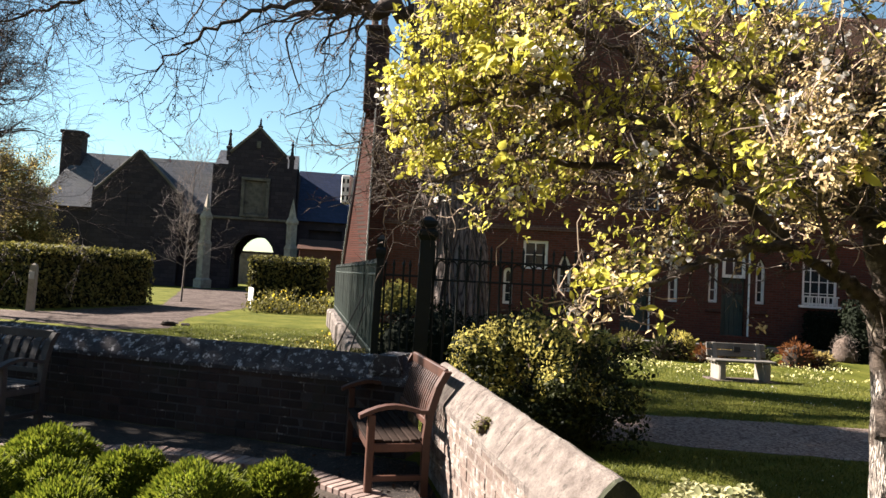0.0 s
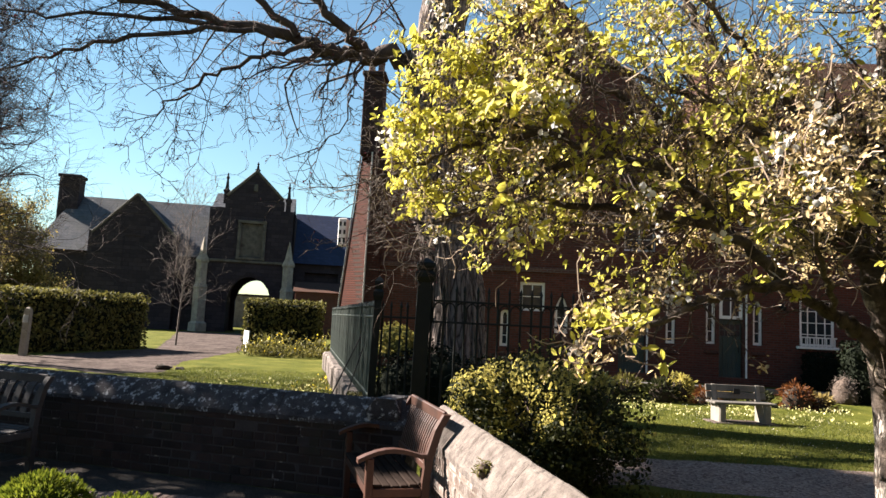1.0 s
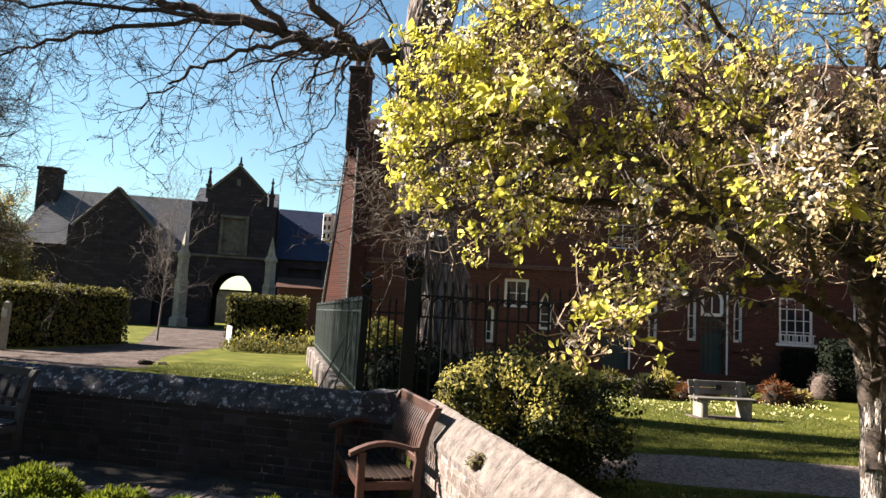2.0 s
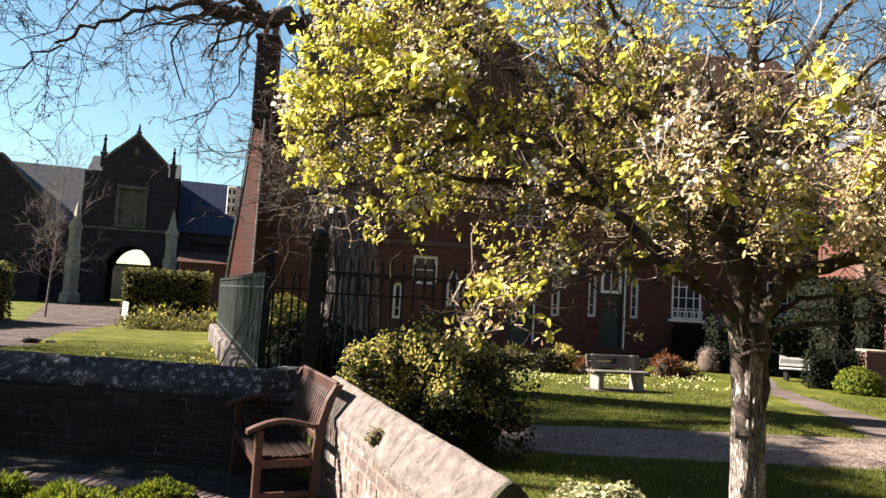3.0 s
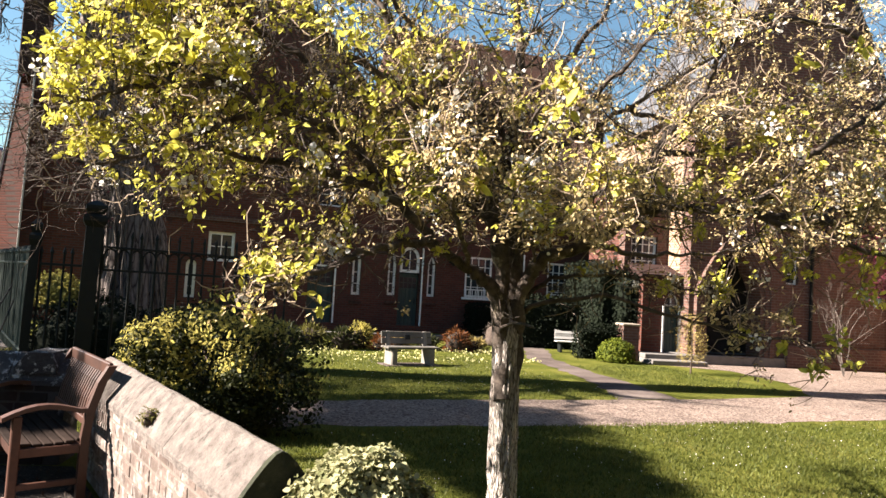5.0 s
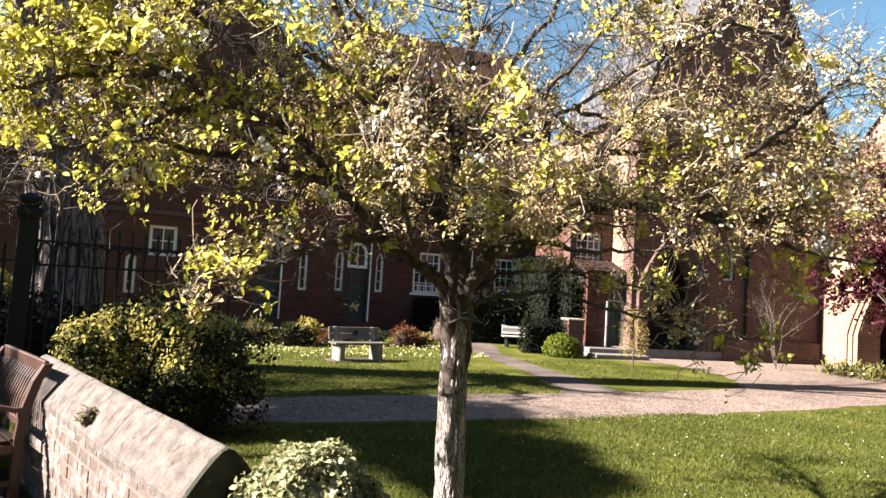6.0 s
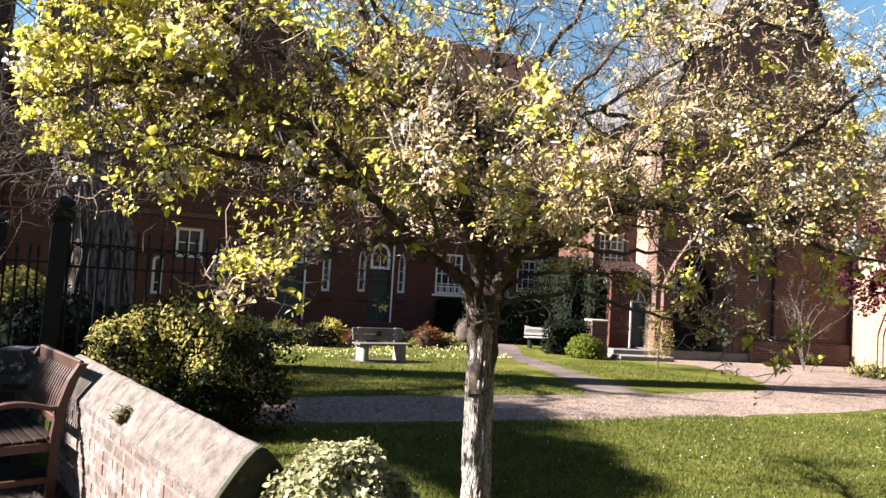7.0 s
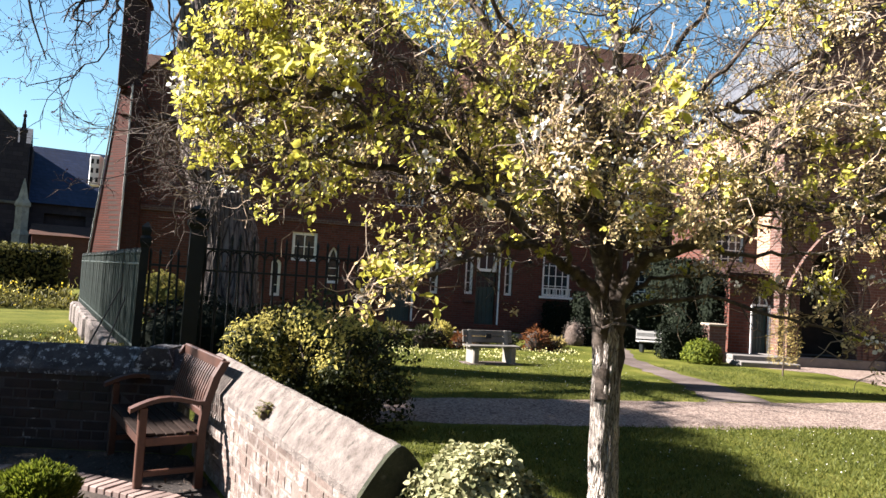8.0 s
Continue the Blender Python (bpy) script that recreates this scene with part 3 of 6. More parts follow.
def lay_bricks(root, length, material, seed, courses=8, y=0.0, from_x=0.0):
    """Bricks of the inner face, in courses, each its own piece."""
    rng = np.random.default_rng(seed)
    kinds = []
    for i in range(5):
        g = Geo().box((0, 0.03, 0), (0.212 + rng.normal() * 0.003, 0.066, 0.068 + rng.normal() * 0.0015), 0.004)
        kinds.append(g)
    header = Geo().box((0, 0.03, 0), (0.102, 0.066, 0.068), 0.004)
    made = {}
    h = 0.655 / courses
    for r in range(courses):
        x = from_x + (0.0 if r % 2 else -0.11)
        k = 0
        while x < length - 0.02:
            short = (r % 4 == 1)
            w = 0.112 if short else 0.225
            cx = x + w / 2
            if cx + w * 0.48 > length or cx - w * 0.48 < from_x:
                x += w
                continue
            idx = 5 if short else int(rng.integers(0, 5))
            if idx not in made:
                ob = (header if short else kinds[idx]).make("brick", material, root)
                made[idx] = ob.data
            else:
                ob = new("brick", made[idx])
                ob.parent = root
            ob.location = (cx, y + 0.003 + rng.normal() * 0.002, h * (r + 0.5))
            ob.rotation_euler = (rng.normal() * 0.01, rng.normal() * 0.006, rng.normal() * 0.012)
            x += w


EAST_M = frame_of(0.275, 7.58, 0.264, -0.9645)
BACK_M = frame_of(-5.58, 8.89, 0.976, -0.2185)
wall_east = low_wall("wall_east", EAST_M, 3.43, [0.62, 0.8, 0.95, 1.05], MORTAR, COPING, "sunlit old brick garden wall with weathered sloped coping", 21)
END = [(x, z) for x, z in COPE if z > 0.64]
# Thin slab added over the end face to carry its dark colour.
Geo(Matrix.Translation((3.43, 0, 0)) @ pose(0, 0, 0, 0, 0, 90)).prism([(0.0, 0.0)] + END + [(0.34, 0.0)], -0.035, -0.002).make("end_stone", SHADED_MOSSY, wall_east)
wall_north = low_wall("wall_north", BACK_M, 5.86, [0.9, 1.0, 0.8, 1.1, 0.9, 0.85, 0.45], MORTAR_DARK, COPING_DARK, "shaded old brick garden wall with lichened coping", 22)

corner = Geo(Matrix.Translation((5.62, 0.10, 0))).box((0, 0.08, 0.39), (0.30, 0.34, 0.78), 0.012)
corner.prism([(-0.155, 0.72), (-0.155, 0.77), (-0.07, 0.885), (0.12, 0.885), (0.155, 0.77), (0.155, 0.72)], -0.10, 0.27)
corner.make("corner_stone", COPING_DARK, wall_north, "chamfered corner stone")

# ---- red brick range ----
range_house = thing("brick_range", "two-storey dark red brick range with white lancet windows", "building", pose(0, 24, 0))
slits = [(1.35, 0.3, 0.85, 1.9, 0.12), (3.15, 0.42, 1.35, 2.1, 0.45), (6.6, 0.3, 1.2, 2.35, 0.3), (7.85, 0.3, 1.25, 2.45, 0.3), (9.3, 0.3, 1.27, 2.4, 0.3)]
tall = [(2.2, 0.80, 2.02, 2.95, 0.0), (5.4, 0.85, 0.05, 2.35, 0.55), (8.48, 0.74, 0.05, 2.55, 0.42)]
broad = [(11.1, 1.05, 1.33, 2.78, 0.0), (14.45, 1.05, 1.33, 2.78, 0.0)]
upper = [(5.6, 1.0, 4.1, 5.3, 0.0), (9.3, 1.0, 4.1, 5.3, 0.0)]


def roof_line(x):
    return 6.2 + max(0.0, 7.0 * (1 - abs(x - 2.2) / 6.4))


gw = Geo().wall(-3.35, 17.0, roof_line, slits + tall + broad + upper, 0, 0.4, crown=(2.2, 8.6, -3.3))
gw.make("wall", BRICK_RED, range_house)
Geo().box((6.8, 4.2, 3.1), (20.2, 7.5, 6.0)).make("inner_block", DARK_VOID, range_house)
roof = Geo()
roof.put([(-3.6, -0.25, 6.1), (17.2, -0.25, 6.1), (17.2, 4.2, 9.3), (-3.6, 4.2, 9.3), (17.2, 8.6, 6.1), (-3.6, 8.6, 6.1)], [(0, 1, 2, 3), (3, 2, 4, 5), (0, 3, 5), (1, 4, 2)])
roof.make("roof", TILE_ROOF, range_house)
g2 = Geo()
g2.put([(-3.6, -0.2, 6.75), (2.2, -0.2, 13.1), (8.6, -0.2, 6.1), (-3.6, 8.0, 6.75), (2.2, 8.0, 13.1), (8.6, 8.0, 6.1)], [(0, 1, 4, 3), (1, 2, 5, 4)])
g2.make("gable_roof", TILE_ROOF, range_house)
Geo().box((7, -0.03, 3.35), (20.7, 0.06, 0.16), 0.01).make("string_course", BRICK_WARM, range_house)
Geo().box((6.8, -0.04, 0.12), (20.3, 0.08, 0.24), 0.01).make("plinth", BRICK_RED, range_house)
# tapering chimney breast on the corner, one flank to the sun
br = Geo()
br.put([(-3.3, -0.32, 0), (-4.45, 0.75, 0), (-4.45, 2.2, 0), (-2.75, 2.2, 0), (-2.75, -0.32, 0),
        (-3.25, -0.30, 7.0), (-3.66, 0.1, 7.0), (-3.66, 0.6, 7.0), (-2.85, 0.6, 7.0), (-2.85, -0.30, 7.0)],
       [(0, 5, 6, 1), (1, 6, 7, 2), (2, 7, 8, 3), (3, 8, 9, 4), (4, 9, 5, 0), (5, 9, 8, 7, 6)])
br.make("chimney_breast", BRICK_BREAST, range_house, "battered red brick chimney breast with a sunlit flank")
st = Geo()
st.box((-3.36, 0.15, 8.3), (0.66, 0.8, 2.7), 0.02)
st = st.make("chimney_shaft", BRICK_DARK, range_house)
Geo().box((-3.36, 0.15, 9.73), (0.78, 0.92, 0.16), 0.03).make("chimney_cap", BRICK_DARK, st)
for dx in (-0.15, 0.17):
    Geo().lathe([(0.12, 0), (0.11, 0.35), (0.13, 0.37), (0.13, 0.42), (0.10, 0.42)], 12, (-3.36 + dx, 0.15, 9.81)).make("chimney_pot", BRICK_WARM, range_house)


def light_frame(parent, o, y=0.16, bars=(1, 2), mat=WHITE, depth=0.06, w=0.055, glass_y=0.03):
    """A painted frame that follows a square or pointed opening, its bars and its pane."""
    xc, wd, z0, zs, rise = o
    g = Geo()
    x0, x1 = xc - wd / 2, xc + wd / 2
    def head(x):
        if rise <= 0:
            return zs
        return zs + rise * head_curve(abs(x - xc) / (wd / 2), wd, rise)
    n = 12 if rise > 0 else 1
    outer = [(x0, z0)] + [(x0 + wd * i / n, head(x0 + wd * i / n)) for i in range(n + 1)] + [(x1, z0)]
    cx, cz = xc, (z0 + zs + rise) / 2
    hw, hh = wd / 2, (zs + rise - z0) / 2
    inner = [(cx + (x - cx) * (1 - w / hw), cz + (z - cz) * (1 - w / hh)) for x, z in outer]
    k = len(outer)
    for i in range(k):
        j = (i + 1) % k
        a, b, c, d = outer[i], outer[j], inner[j], inner[i]
        g.put([(a[0], y, a[1]), (b[0], y, b[1]), (c[0], y, c[1]), (d[0], y, d[1]), (a[0], y + depth, a[1]), (b[0], y + depth, b[1]), (c[0], y + depth, c[1]), (d[0], y + depth, d[1])],
              [(0, 1, 2, 3), (3, 2, 6, 7), (0, 4, 5, 1), (7, 6, 5, 4)])
    win = g.make("window", mat, parent)
    for i in range(1, bars[0] + 1):
        x = x0 + wd * i / (bars[0] + 1)
        Geo().box((x, y + depth / 2, (z0 + head(x)) / 2), (0.03, depth * 0.7, head(x) - z0 - 0.02)).make("glazing_bar", mat, win)
    for i in range(1, bars[1] + 1):
        z = z0 + (zs - z0) * i / (bars[1] + 1)
        Geo().box((xc, y + depth / 2, z), (wd - 0.06, depth * 0.6, 0.025)).make("glazing_bar", mat, win)
    gp = Geo()
    pts = [(x, y + glass_y, z) for x, z in inner]
    gp.put(pts, [tuple(range(k))])
    pane = gp.make("pane", GLASS, win)
    return win


for o in slits:
    light_frame(range_house, o, y=0.10, bars=(0, 2), w=0.085)
    sl = Geo()
    sl.put([(o[0] - 0.22, -0.06, o[2] - 0.30), (o[0] + 0.22, -0.06, o[2] - 0.30), (o[0] + 0.2, 0.12, o[2] + 0.0), (o[0] - 0.2, 0.12, o[2] + 0.0), (o[0] - 0.22, 0.12, o[2] - 0.30), (o[0] + 0.22, 0.12, o[2] - 0.30)], [(0, 1, 2, 3), (0, 3, 4), (1, 5, 2), (0, 4, 5, 1)])
    sl.make("window_sill", TILE_ROOF, range_house)
light_frame(range_house, tall[0], y=0.08, bars=(1, 1), w=0.09)
for o in broad:
    win = light_frame(range_house, o, y=0.02, bars=(3, 3), w=0.07)
    sill = Geo().box((o[0], -0.04, o[2] - 0.05), (1.25, 0.16, 0.08), 0.01)
    for i in range(9):
        sill.box((o[0] - 0.5 + i * 0.125, -0.09, o[2] + 0.12), (0.025, 0.03, 0.28))
    sill.box((o[0], -0.09, o[2] + 0.27), (1.12, 0.04, 0.04))
    sill.make("sill_guard", WHITE, win)
for o in upper:
    light_frame(range_house, o, bars=(1, 2), w=0.06)


def plank_door(parent, xc, w, z0, z1, y, handle_side=1, light=True):
    d = Geo()
    n = 5
    for i in range(n):
        d.box((xc - w / 2 + w * (i + 0.5) / n, y + 0.02, (z0 + z1) / 2), (w / n - 0.006, 0.045, z1 - z0 - 0.01), 0.005)
    door = d.make("door", GREEN_PAINT, parent, "grey-green painted plank door")
    if light:
        gl = Geo()
        for i in range(4):
            for j in range(2):
                gl.box((xc - w * 0.33 + w * 0.22 * i, y - 0.006, z1 - 0.42 + j * 0.2), (w * 0.17, 0.01, 0.16))
        gl.make("door_light", GLASS, door)
    Geo().tube([(xc + handle_side * w * 0.36, y - 0.05, z0 + 0.95), (xc + handle_side * w * 0.36, y - 0.05, z0 + 1.12)], [0.012, 0.012], 6).make("handle", IRON, door)
    return door


plank_door(range_house, 8.48, 0.72, 0.06, 2.03, 0.14)
fan = light_frame(range_house, (8.48, 0.72, 2.06, 2.6, 0.36), y=0.04, bars=(1, 0), w=0.10)
plank_door(range_house, 5.4, 0.83, 0.06, 2.05, 0.14)
light_frame(range_house, (5.4, 0.83, 2.08, 2.4, 0.5), y=0.12, bars=(1, 0), w=0.06)
for x, top in ((8.93, 2.95), (5.86, 2.6), (12.9, 3.0)):
    Geo().tube([(x, -0.05, 0.1), (x, -0.05, top)], [0.03, 0.03], 8).make("drainpipe", WHITE, range_house, "white downpipe")
Geo().box((10.0, -0.06, 2.55), (0.16, 0.12, 0.12), 0.02).tube([(10.0, -0.1, 2.5), (10.05, -0.2, 2.45)], [0.05, 0.07], 8).make("wall_lamp", IRON, range_house)
for x in (-3.28, -4.28):
    z1 = 7.0
    Geo().tube([(x if x > -4 else -4.46, -0.36 if x > -4 else 0.72, 0.1), (-3.24 if x > -4 else -3.70, -0.34 if x > -4 else 0.08, z1)], [0.028, 0.028], 6).make("cable_pipe", BOARD, range_house, "pale conduit up the chimney breast")
bay = Geo().box((-4.35, 1.1, 4.45), (0.3, 0.5, 0.95), 0.02)
bay = bay.make("bay_window", WHITE, range_house, "small white bay window")
for i in range(2):
    for j in range(3):
        Geo().box((-4.42 + i * 0.15, 0.845, 4.15 + j * 0.29), (0.075, 0.012, 0.15)).make("pane", GLASS, bay)

hall = thing("great_hall", "long brick hall with a steep slate roof behind the range", "building", pose(0, 27.5, 0))
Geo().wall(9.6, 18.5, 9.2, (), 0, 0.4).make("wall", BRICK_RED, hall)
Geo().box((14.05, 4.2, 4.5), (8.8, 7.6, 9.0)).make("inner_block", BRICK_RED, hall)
Geo().put([(9.4, -0.3, 9.1), (18.7, -0.3, 9.1), (18.7, 4.2, 13.6), (9.4, 4.2, 13.6), (18.7, 8.6, 9.1), (9.4, 8.6, 9.1)], [(0, 1, 2, 3), (3, 2, 4, 5), (0, 3, 5), (1, 4, 2)]).make("roof", TILE_ROOF, hall)

# ---- link, porch and gate tower on the right ----
TOWER_M = frame_of(13.6, 15.95, 0.978, -0.208)
tower = thing("gate_tower_wing", "tall orange-red brick wing with a pointed gateway", "building", TOWER_M)
arch = [(1.28, 1.55, 0.25, 1.9, 1.25), (3.0, 0.36, 2.25, 3.1, 0.32)]
Geo().wall(0, 6.3, lambda x: min(7.0 + 1.6 * x, 20.96 - 2.3 * x), arch, 0, 0.55, crown=(3.58,)).make("wall", BRICK_WARM, tower)
side = Geo(pose(0, 0, 0, 0, 0, 90))
side.wall(0.553, 6.0, 6.95, (), 0.0, 0.5)
sd = side.make("side_wall", SUNLIT_BRICK, tower)
sd.location = (0.5, 0, 0)
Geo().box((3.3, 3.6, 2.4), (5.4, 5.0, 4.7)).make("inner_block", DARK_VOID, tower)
Geo().put([(-0.25, -0.15, 6.75), (3.58, -0.15, 12.85), (6.6, -0.15, 5.95), (-0.25, 6.2, 6.75), (3.58, 6.2, 12.85), (6.6, 6.2, 5.95)], [(0, 1, 4, 3), (1, 2, 5, 4), (3, 4, 5)]).make("roof", SLATE, tower)
Geo().box((6.05, 3.3, 3.0), (0.4, 5.4, 6.0)).make("end_wall", BRICK_WARM, tower)


def arch_ring(parent, xc, w, spring, rise, y, rings=3, mat=BRICK_WARM, bottom=0.25, step=0.12, n=22):
    """Stepped mouldings round a pointed arch, each ring of separate voussoirs."""
    for r in range(rings):
        g = Geo()
        wa, wb = w + 2 * step * r, w + 2 * step * (r + 1)
        def at(width, u, grow):
            x = xc - width / 2 + width * u
            return x, spring + (rise + grow) * head_curve(abs(2 * u - 1), w, rise)
        us = 0.5 - 0.5 * np.cos(np.linspace(0, math.pi, n + 1))
        y0, y1 = y - 0.05 - 0.05 * r, y + 0.04
        for i in range(n):
            a, b = at(wa, us[i], step * r), at(wa, us[i + 1], step * r)
            c, d = at(wb, us[i + 1], step * (r + 1)), at(wb, us[i], step * (r + 1))
            q = [a, b, c, d]
            g.put([(x, y0, z) for x, z in q] + [(x, y1, z) for x, z in q], [(0, 1, 2, 3), (1, 0, 4, 5), (2, 1, 5, 6), (3, 2, 6, 7), (0, 3, 7, 4)])
        for sgn in (-1, 1):
            xa, xb = xc + sgn * wa / 2, xc + sgn * wb / 2
            g.box(((xa + xb) / 2, (y0 + y1) / 2, (bottom + spring) / 2), (abs(xb - xa), y1 - y0, spring - bottom))
        g.make("arch_moulding", mat, parent)


arch_ring(tower, 1.28, 1.55, 1.9, 1.25, 0.0)
Geo().box((1.28, 0.5, 0.125), (3.2, 1.2, 0.25), 0.02).make("door_step", FLAG, tower)
Geo().box((4.4, -0.08, 0.3), (3.2, 0.16, 0.6), 0.02).make("plinth", BRICK_WARM, tower)
light_frame(tower, arch[1], y=0.1, bars=(0, 2), w=0.05)
Geo().tube([(3.55, -0.06, 0.3), (3.55, -0.06, 5.6)], [0.05, 0.05], 8).make("drainpipe", IRON, tower)
# link set back behind the tower's corner, facing the lawn
link = thing("brick_link", "set-back brick link with a leaded upper window", "building", TOWER_M @ pose(0, 1.25, 0))
lo = [(-0.72, 0.78, 2.47, 3.4, 0.0)]
Geo().wall(-1.3, -0.01, 5.3, lo, 0, 0.4).make("wall", BRICK_WARM, link)
Geo().box((-0.66, 1.6, 2.6), (1.2, 2.35, 5.2)).make("inner_block", BRICK_RED, link)
Geo().box((-0.66, 0.15, 5.36), (1.4, 0.5, 0.12), 0.02).make("parapet_coping", DRESS_DARK, link)
light_frame(link, lo[0], y=0.1, bars=(3, 3), w=0.06)
porch = thing("porch", "low brick porch with a green door under white tracery", "porch", TOWER_M @ pose(0, 0.42, 0))
po = [(-0.26, 0.46, 0.2, 1.5, 0.38)]
Geo().wall(-1.1, -0.01, 2.35, po, 0, 0.25).make("wall", BRICK_RED, porch)
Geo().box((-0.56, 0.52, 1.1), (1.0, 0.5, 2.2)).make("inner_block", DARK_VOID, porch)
Geo().put([(-1.2, -0.12, 2.3), (-0.01, -0.12, 2.3), (-0.01, 0.82, 2.62), (-1.2, 0.82, 2.62), (-1.2, -0.12, 2.22), (-0.01, -0.12, 2.22), (-1.2, 0.82, 2.3)], [(0, 1, 2, 3), (4, 5, 1, 0), (4, 0, 3, 6)]).make("roof", BRICK_DARK, porch)
plank_door(porch, -0.26, 0.44, 0.2, 1.44, 0.12, -1, False)
fan2 = light_frame(porch, (-0.26, 0.46, 1.46, 1.52, 0.36), y=0.05, bars=(1, 0), w=0.05)
for x in (-0.505, -0.025):
    Geo().box((x, 0.0, 0.84), (0.045, 0.08, 1.3)).make("door_jamb", WHITE, porch)
for i in range(2):
    Geo().box((-0.62, -0.5 - 0.3 * (1 - i), 0.06 + 0.12 * i), (1.5, 0.9 - 0.25 * i, 0.12), 0.015).make("step", FLAG, porch)
pier = thing("parapet_pier", "low brick pier with a pale capstone beside the porch steps", "brick pier", TOWER_M @ pose(-1.83, -0.05, 0))
Geo().box((0.22, 0.2, 0.45), (0.44, 0.44, 0.9), 0.01).make("body", BRICK_WARM, pier)
Geo().box((0.22, 0.2, 0.93), (0.5, 0.5, 0.06), 0.015).make("capstone", STONE_DRESS, pier)
# sunlit wing that comes forward, with its great arch
lit = thing("sunlit_wing", "sunlit orange brick wing with a moulded pointed archway", "building", frame_of(19.5, 14.7, -0.20, -0.98))
Geo().wall(0.15, 10.0, lambda x: 5.0 + 3.2 * min(1.0, (x - 0.15) / 3.25), [(2.95, 3.0, 0.0, 0.95, 2.4)], 0, 0.7, crown=(3.4,)).make("wall", SUNLIT_BRICK, lit)
arch_ring(lit, 2.95, 3.0, 0.95, 2.4, 0.0, 3, SUNLIT_BRICK, 0.0, 0.13, 30)
Geo().box((3.9, 4.2, 2.4), (12.2, 5.0, 4.8)).make("inner_block", BRICK_RED, lit)
Geo().put([(0.2, -0.1, 4.95), (3.4, -0.1, 8.3), (10.2, -0.1, 8.3), (0.2, 7.2, 4.95), (3.4, 7.2, 8.3), (10.2, 7.2, 8.3)], [(0, 1, 4, 3), (1, 2, 5, 4)]).make("roof", TILE_ROOF, lit)
# plain unseen range behind the camera, added to cut sky light on the fronts
sky_screen = thing("unseen_sky_screen", "unseen plain dark brick range added to cut sky light", "building", pose(0, -9, 0))
Geo().box((6, -3, 4.2), (46, 6, 8.4)).make("wall", BRICK_RED, sky_screen)
Geo().put([(-17.3, 0.3, 8.3), (29.3, 0.3, 8.3), (29.3, -3, 11.2), (-17.3, -3, 11.2), (29.3, -6.3, 8.3), (-17.3, -6.3, 8.3)], [(3, 2, 1, 0), (5, 4, 2, 3), (5, 3, 0), (1, 2, 4)]).make("roof", TILE_ROOF, sky_screen)

# ---- gatehouse ----
gate = thing("gatehouse", "grey stone Gothic gatehouse with slate roofs and pinnacles", "gatehouse", frame_of(-16.1, 49.0, 0.970, 0.242))


def tower_top(x):
    if x < -1.95 or x > 2.05:
        return 8.65
    if x < -1.75 or x > 1.85:
        return 9.4
    return 9.6 + 1.72 * (1 - abs(x - 0.05) / 1.8)


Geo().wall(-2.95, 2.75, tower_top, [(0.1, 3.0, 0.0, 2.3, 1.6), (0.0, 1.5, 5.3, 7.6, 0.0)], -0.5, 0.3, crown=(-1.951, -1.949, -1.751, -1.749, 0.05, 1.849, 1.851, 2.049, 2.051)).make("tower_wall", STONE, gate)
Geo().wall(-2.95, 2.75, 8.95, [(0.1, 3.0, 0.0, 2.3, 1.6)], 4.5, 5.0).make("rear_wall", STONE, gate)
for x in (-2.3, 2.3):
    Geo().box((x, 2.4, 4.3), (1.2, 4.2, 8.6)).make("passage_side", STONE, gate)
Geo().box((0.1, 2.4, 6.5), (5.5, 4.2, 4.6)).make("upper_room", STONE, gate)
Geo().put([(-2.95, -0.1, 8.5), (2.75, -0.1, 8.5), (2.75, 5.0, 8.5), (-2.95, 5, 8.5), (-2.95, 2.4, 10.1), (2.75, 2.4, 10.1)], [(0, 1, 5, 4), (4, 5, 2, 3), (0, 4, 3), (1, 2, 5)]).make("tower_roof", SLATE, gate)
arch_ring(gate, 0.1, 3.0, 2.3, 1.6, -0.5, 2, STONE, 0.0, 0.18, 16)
Geo().box((0, -0.42, 6.45), (1.5, 0.06, 2.3)).make("blank_panel", DRESS_DARK, gate, "pale blank panel over the arch")
fr = Geo()
for x in (-0.85, 0.85):
    fr.box((x, -0.56, 6.45), (0.22, 0.16, 2.7), 0.02)
fr.box((0, -0.57, 7.75), (1.95, 0.18, 0.22), 0.02).box((0, -0.57, 5.17), (1.95, 0.2, 0.2), 0.02)
fr.make("panel_surround", DRESS_DARK, gate)
Geo().box((-0.1, -0.56, 4.95), (5.9, 0.14, 0.18), 0.03).make("string_course", DRESS_DARK, gate)
Geo().box((0.05, -0.58, 10.2), (0.28, 0.1, 0.5), 0.02).make("gable_niche", DRESS_DARK, gate)


def pinnacle(x, y, z, h, w=0.22):
    g = Geo().lathe([(w, 0), (w, h * 0.35), (w * 1.3, h * 0.38), (w * 1.3, h * 0.43), (w * 0.75, h * 0.46), (w * 0.35, h * 0.78)], c=(x, y, z), square=True)
    g.lathe([(w * 0.25, h * 0.76), (w * 0.7, h * 0.82), (w * 0.6, h * 0.87), (w * 0.2, h * 0.9), (w * 0.42, h * 0.94), (0.02, h)], 8, (x, y, z))
    g.make("pinnacle", STONE, gate)


pinnacle(-1.95, -0.2, 9.0, 2.2, 0.17)
pinnacle(2.35, -0.2, 8.6, 2.2, 0.17)
pinnacle(0.05, -0.2, 11.15, 1.0, 0.13)
for sgn in (-1, 1):
    c = Geo()
    x0, x1 = (-1.85, 0.05) if sgn < 0 else (1.95, 0.05)
    c.beam((x0, -0.15, 9.55), (x1, -0.15, 11.42), 0.18, 0.85, 0.03, up=(0, 1, 0))
    c.make("gable_coping", DRESS_DARK, gate)
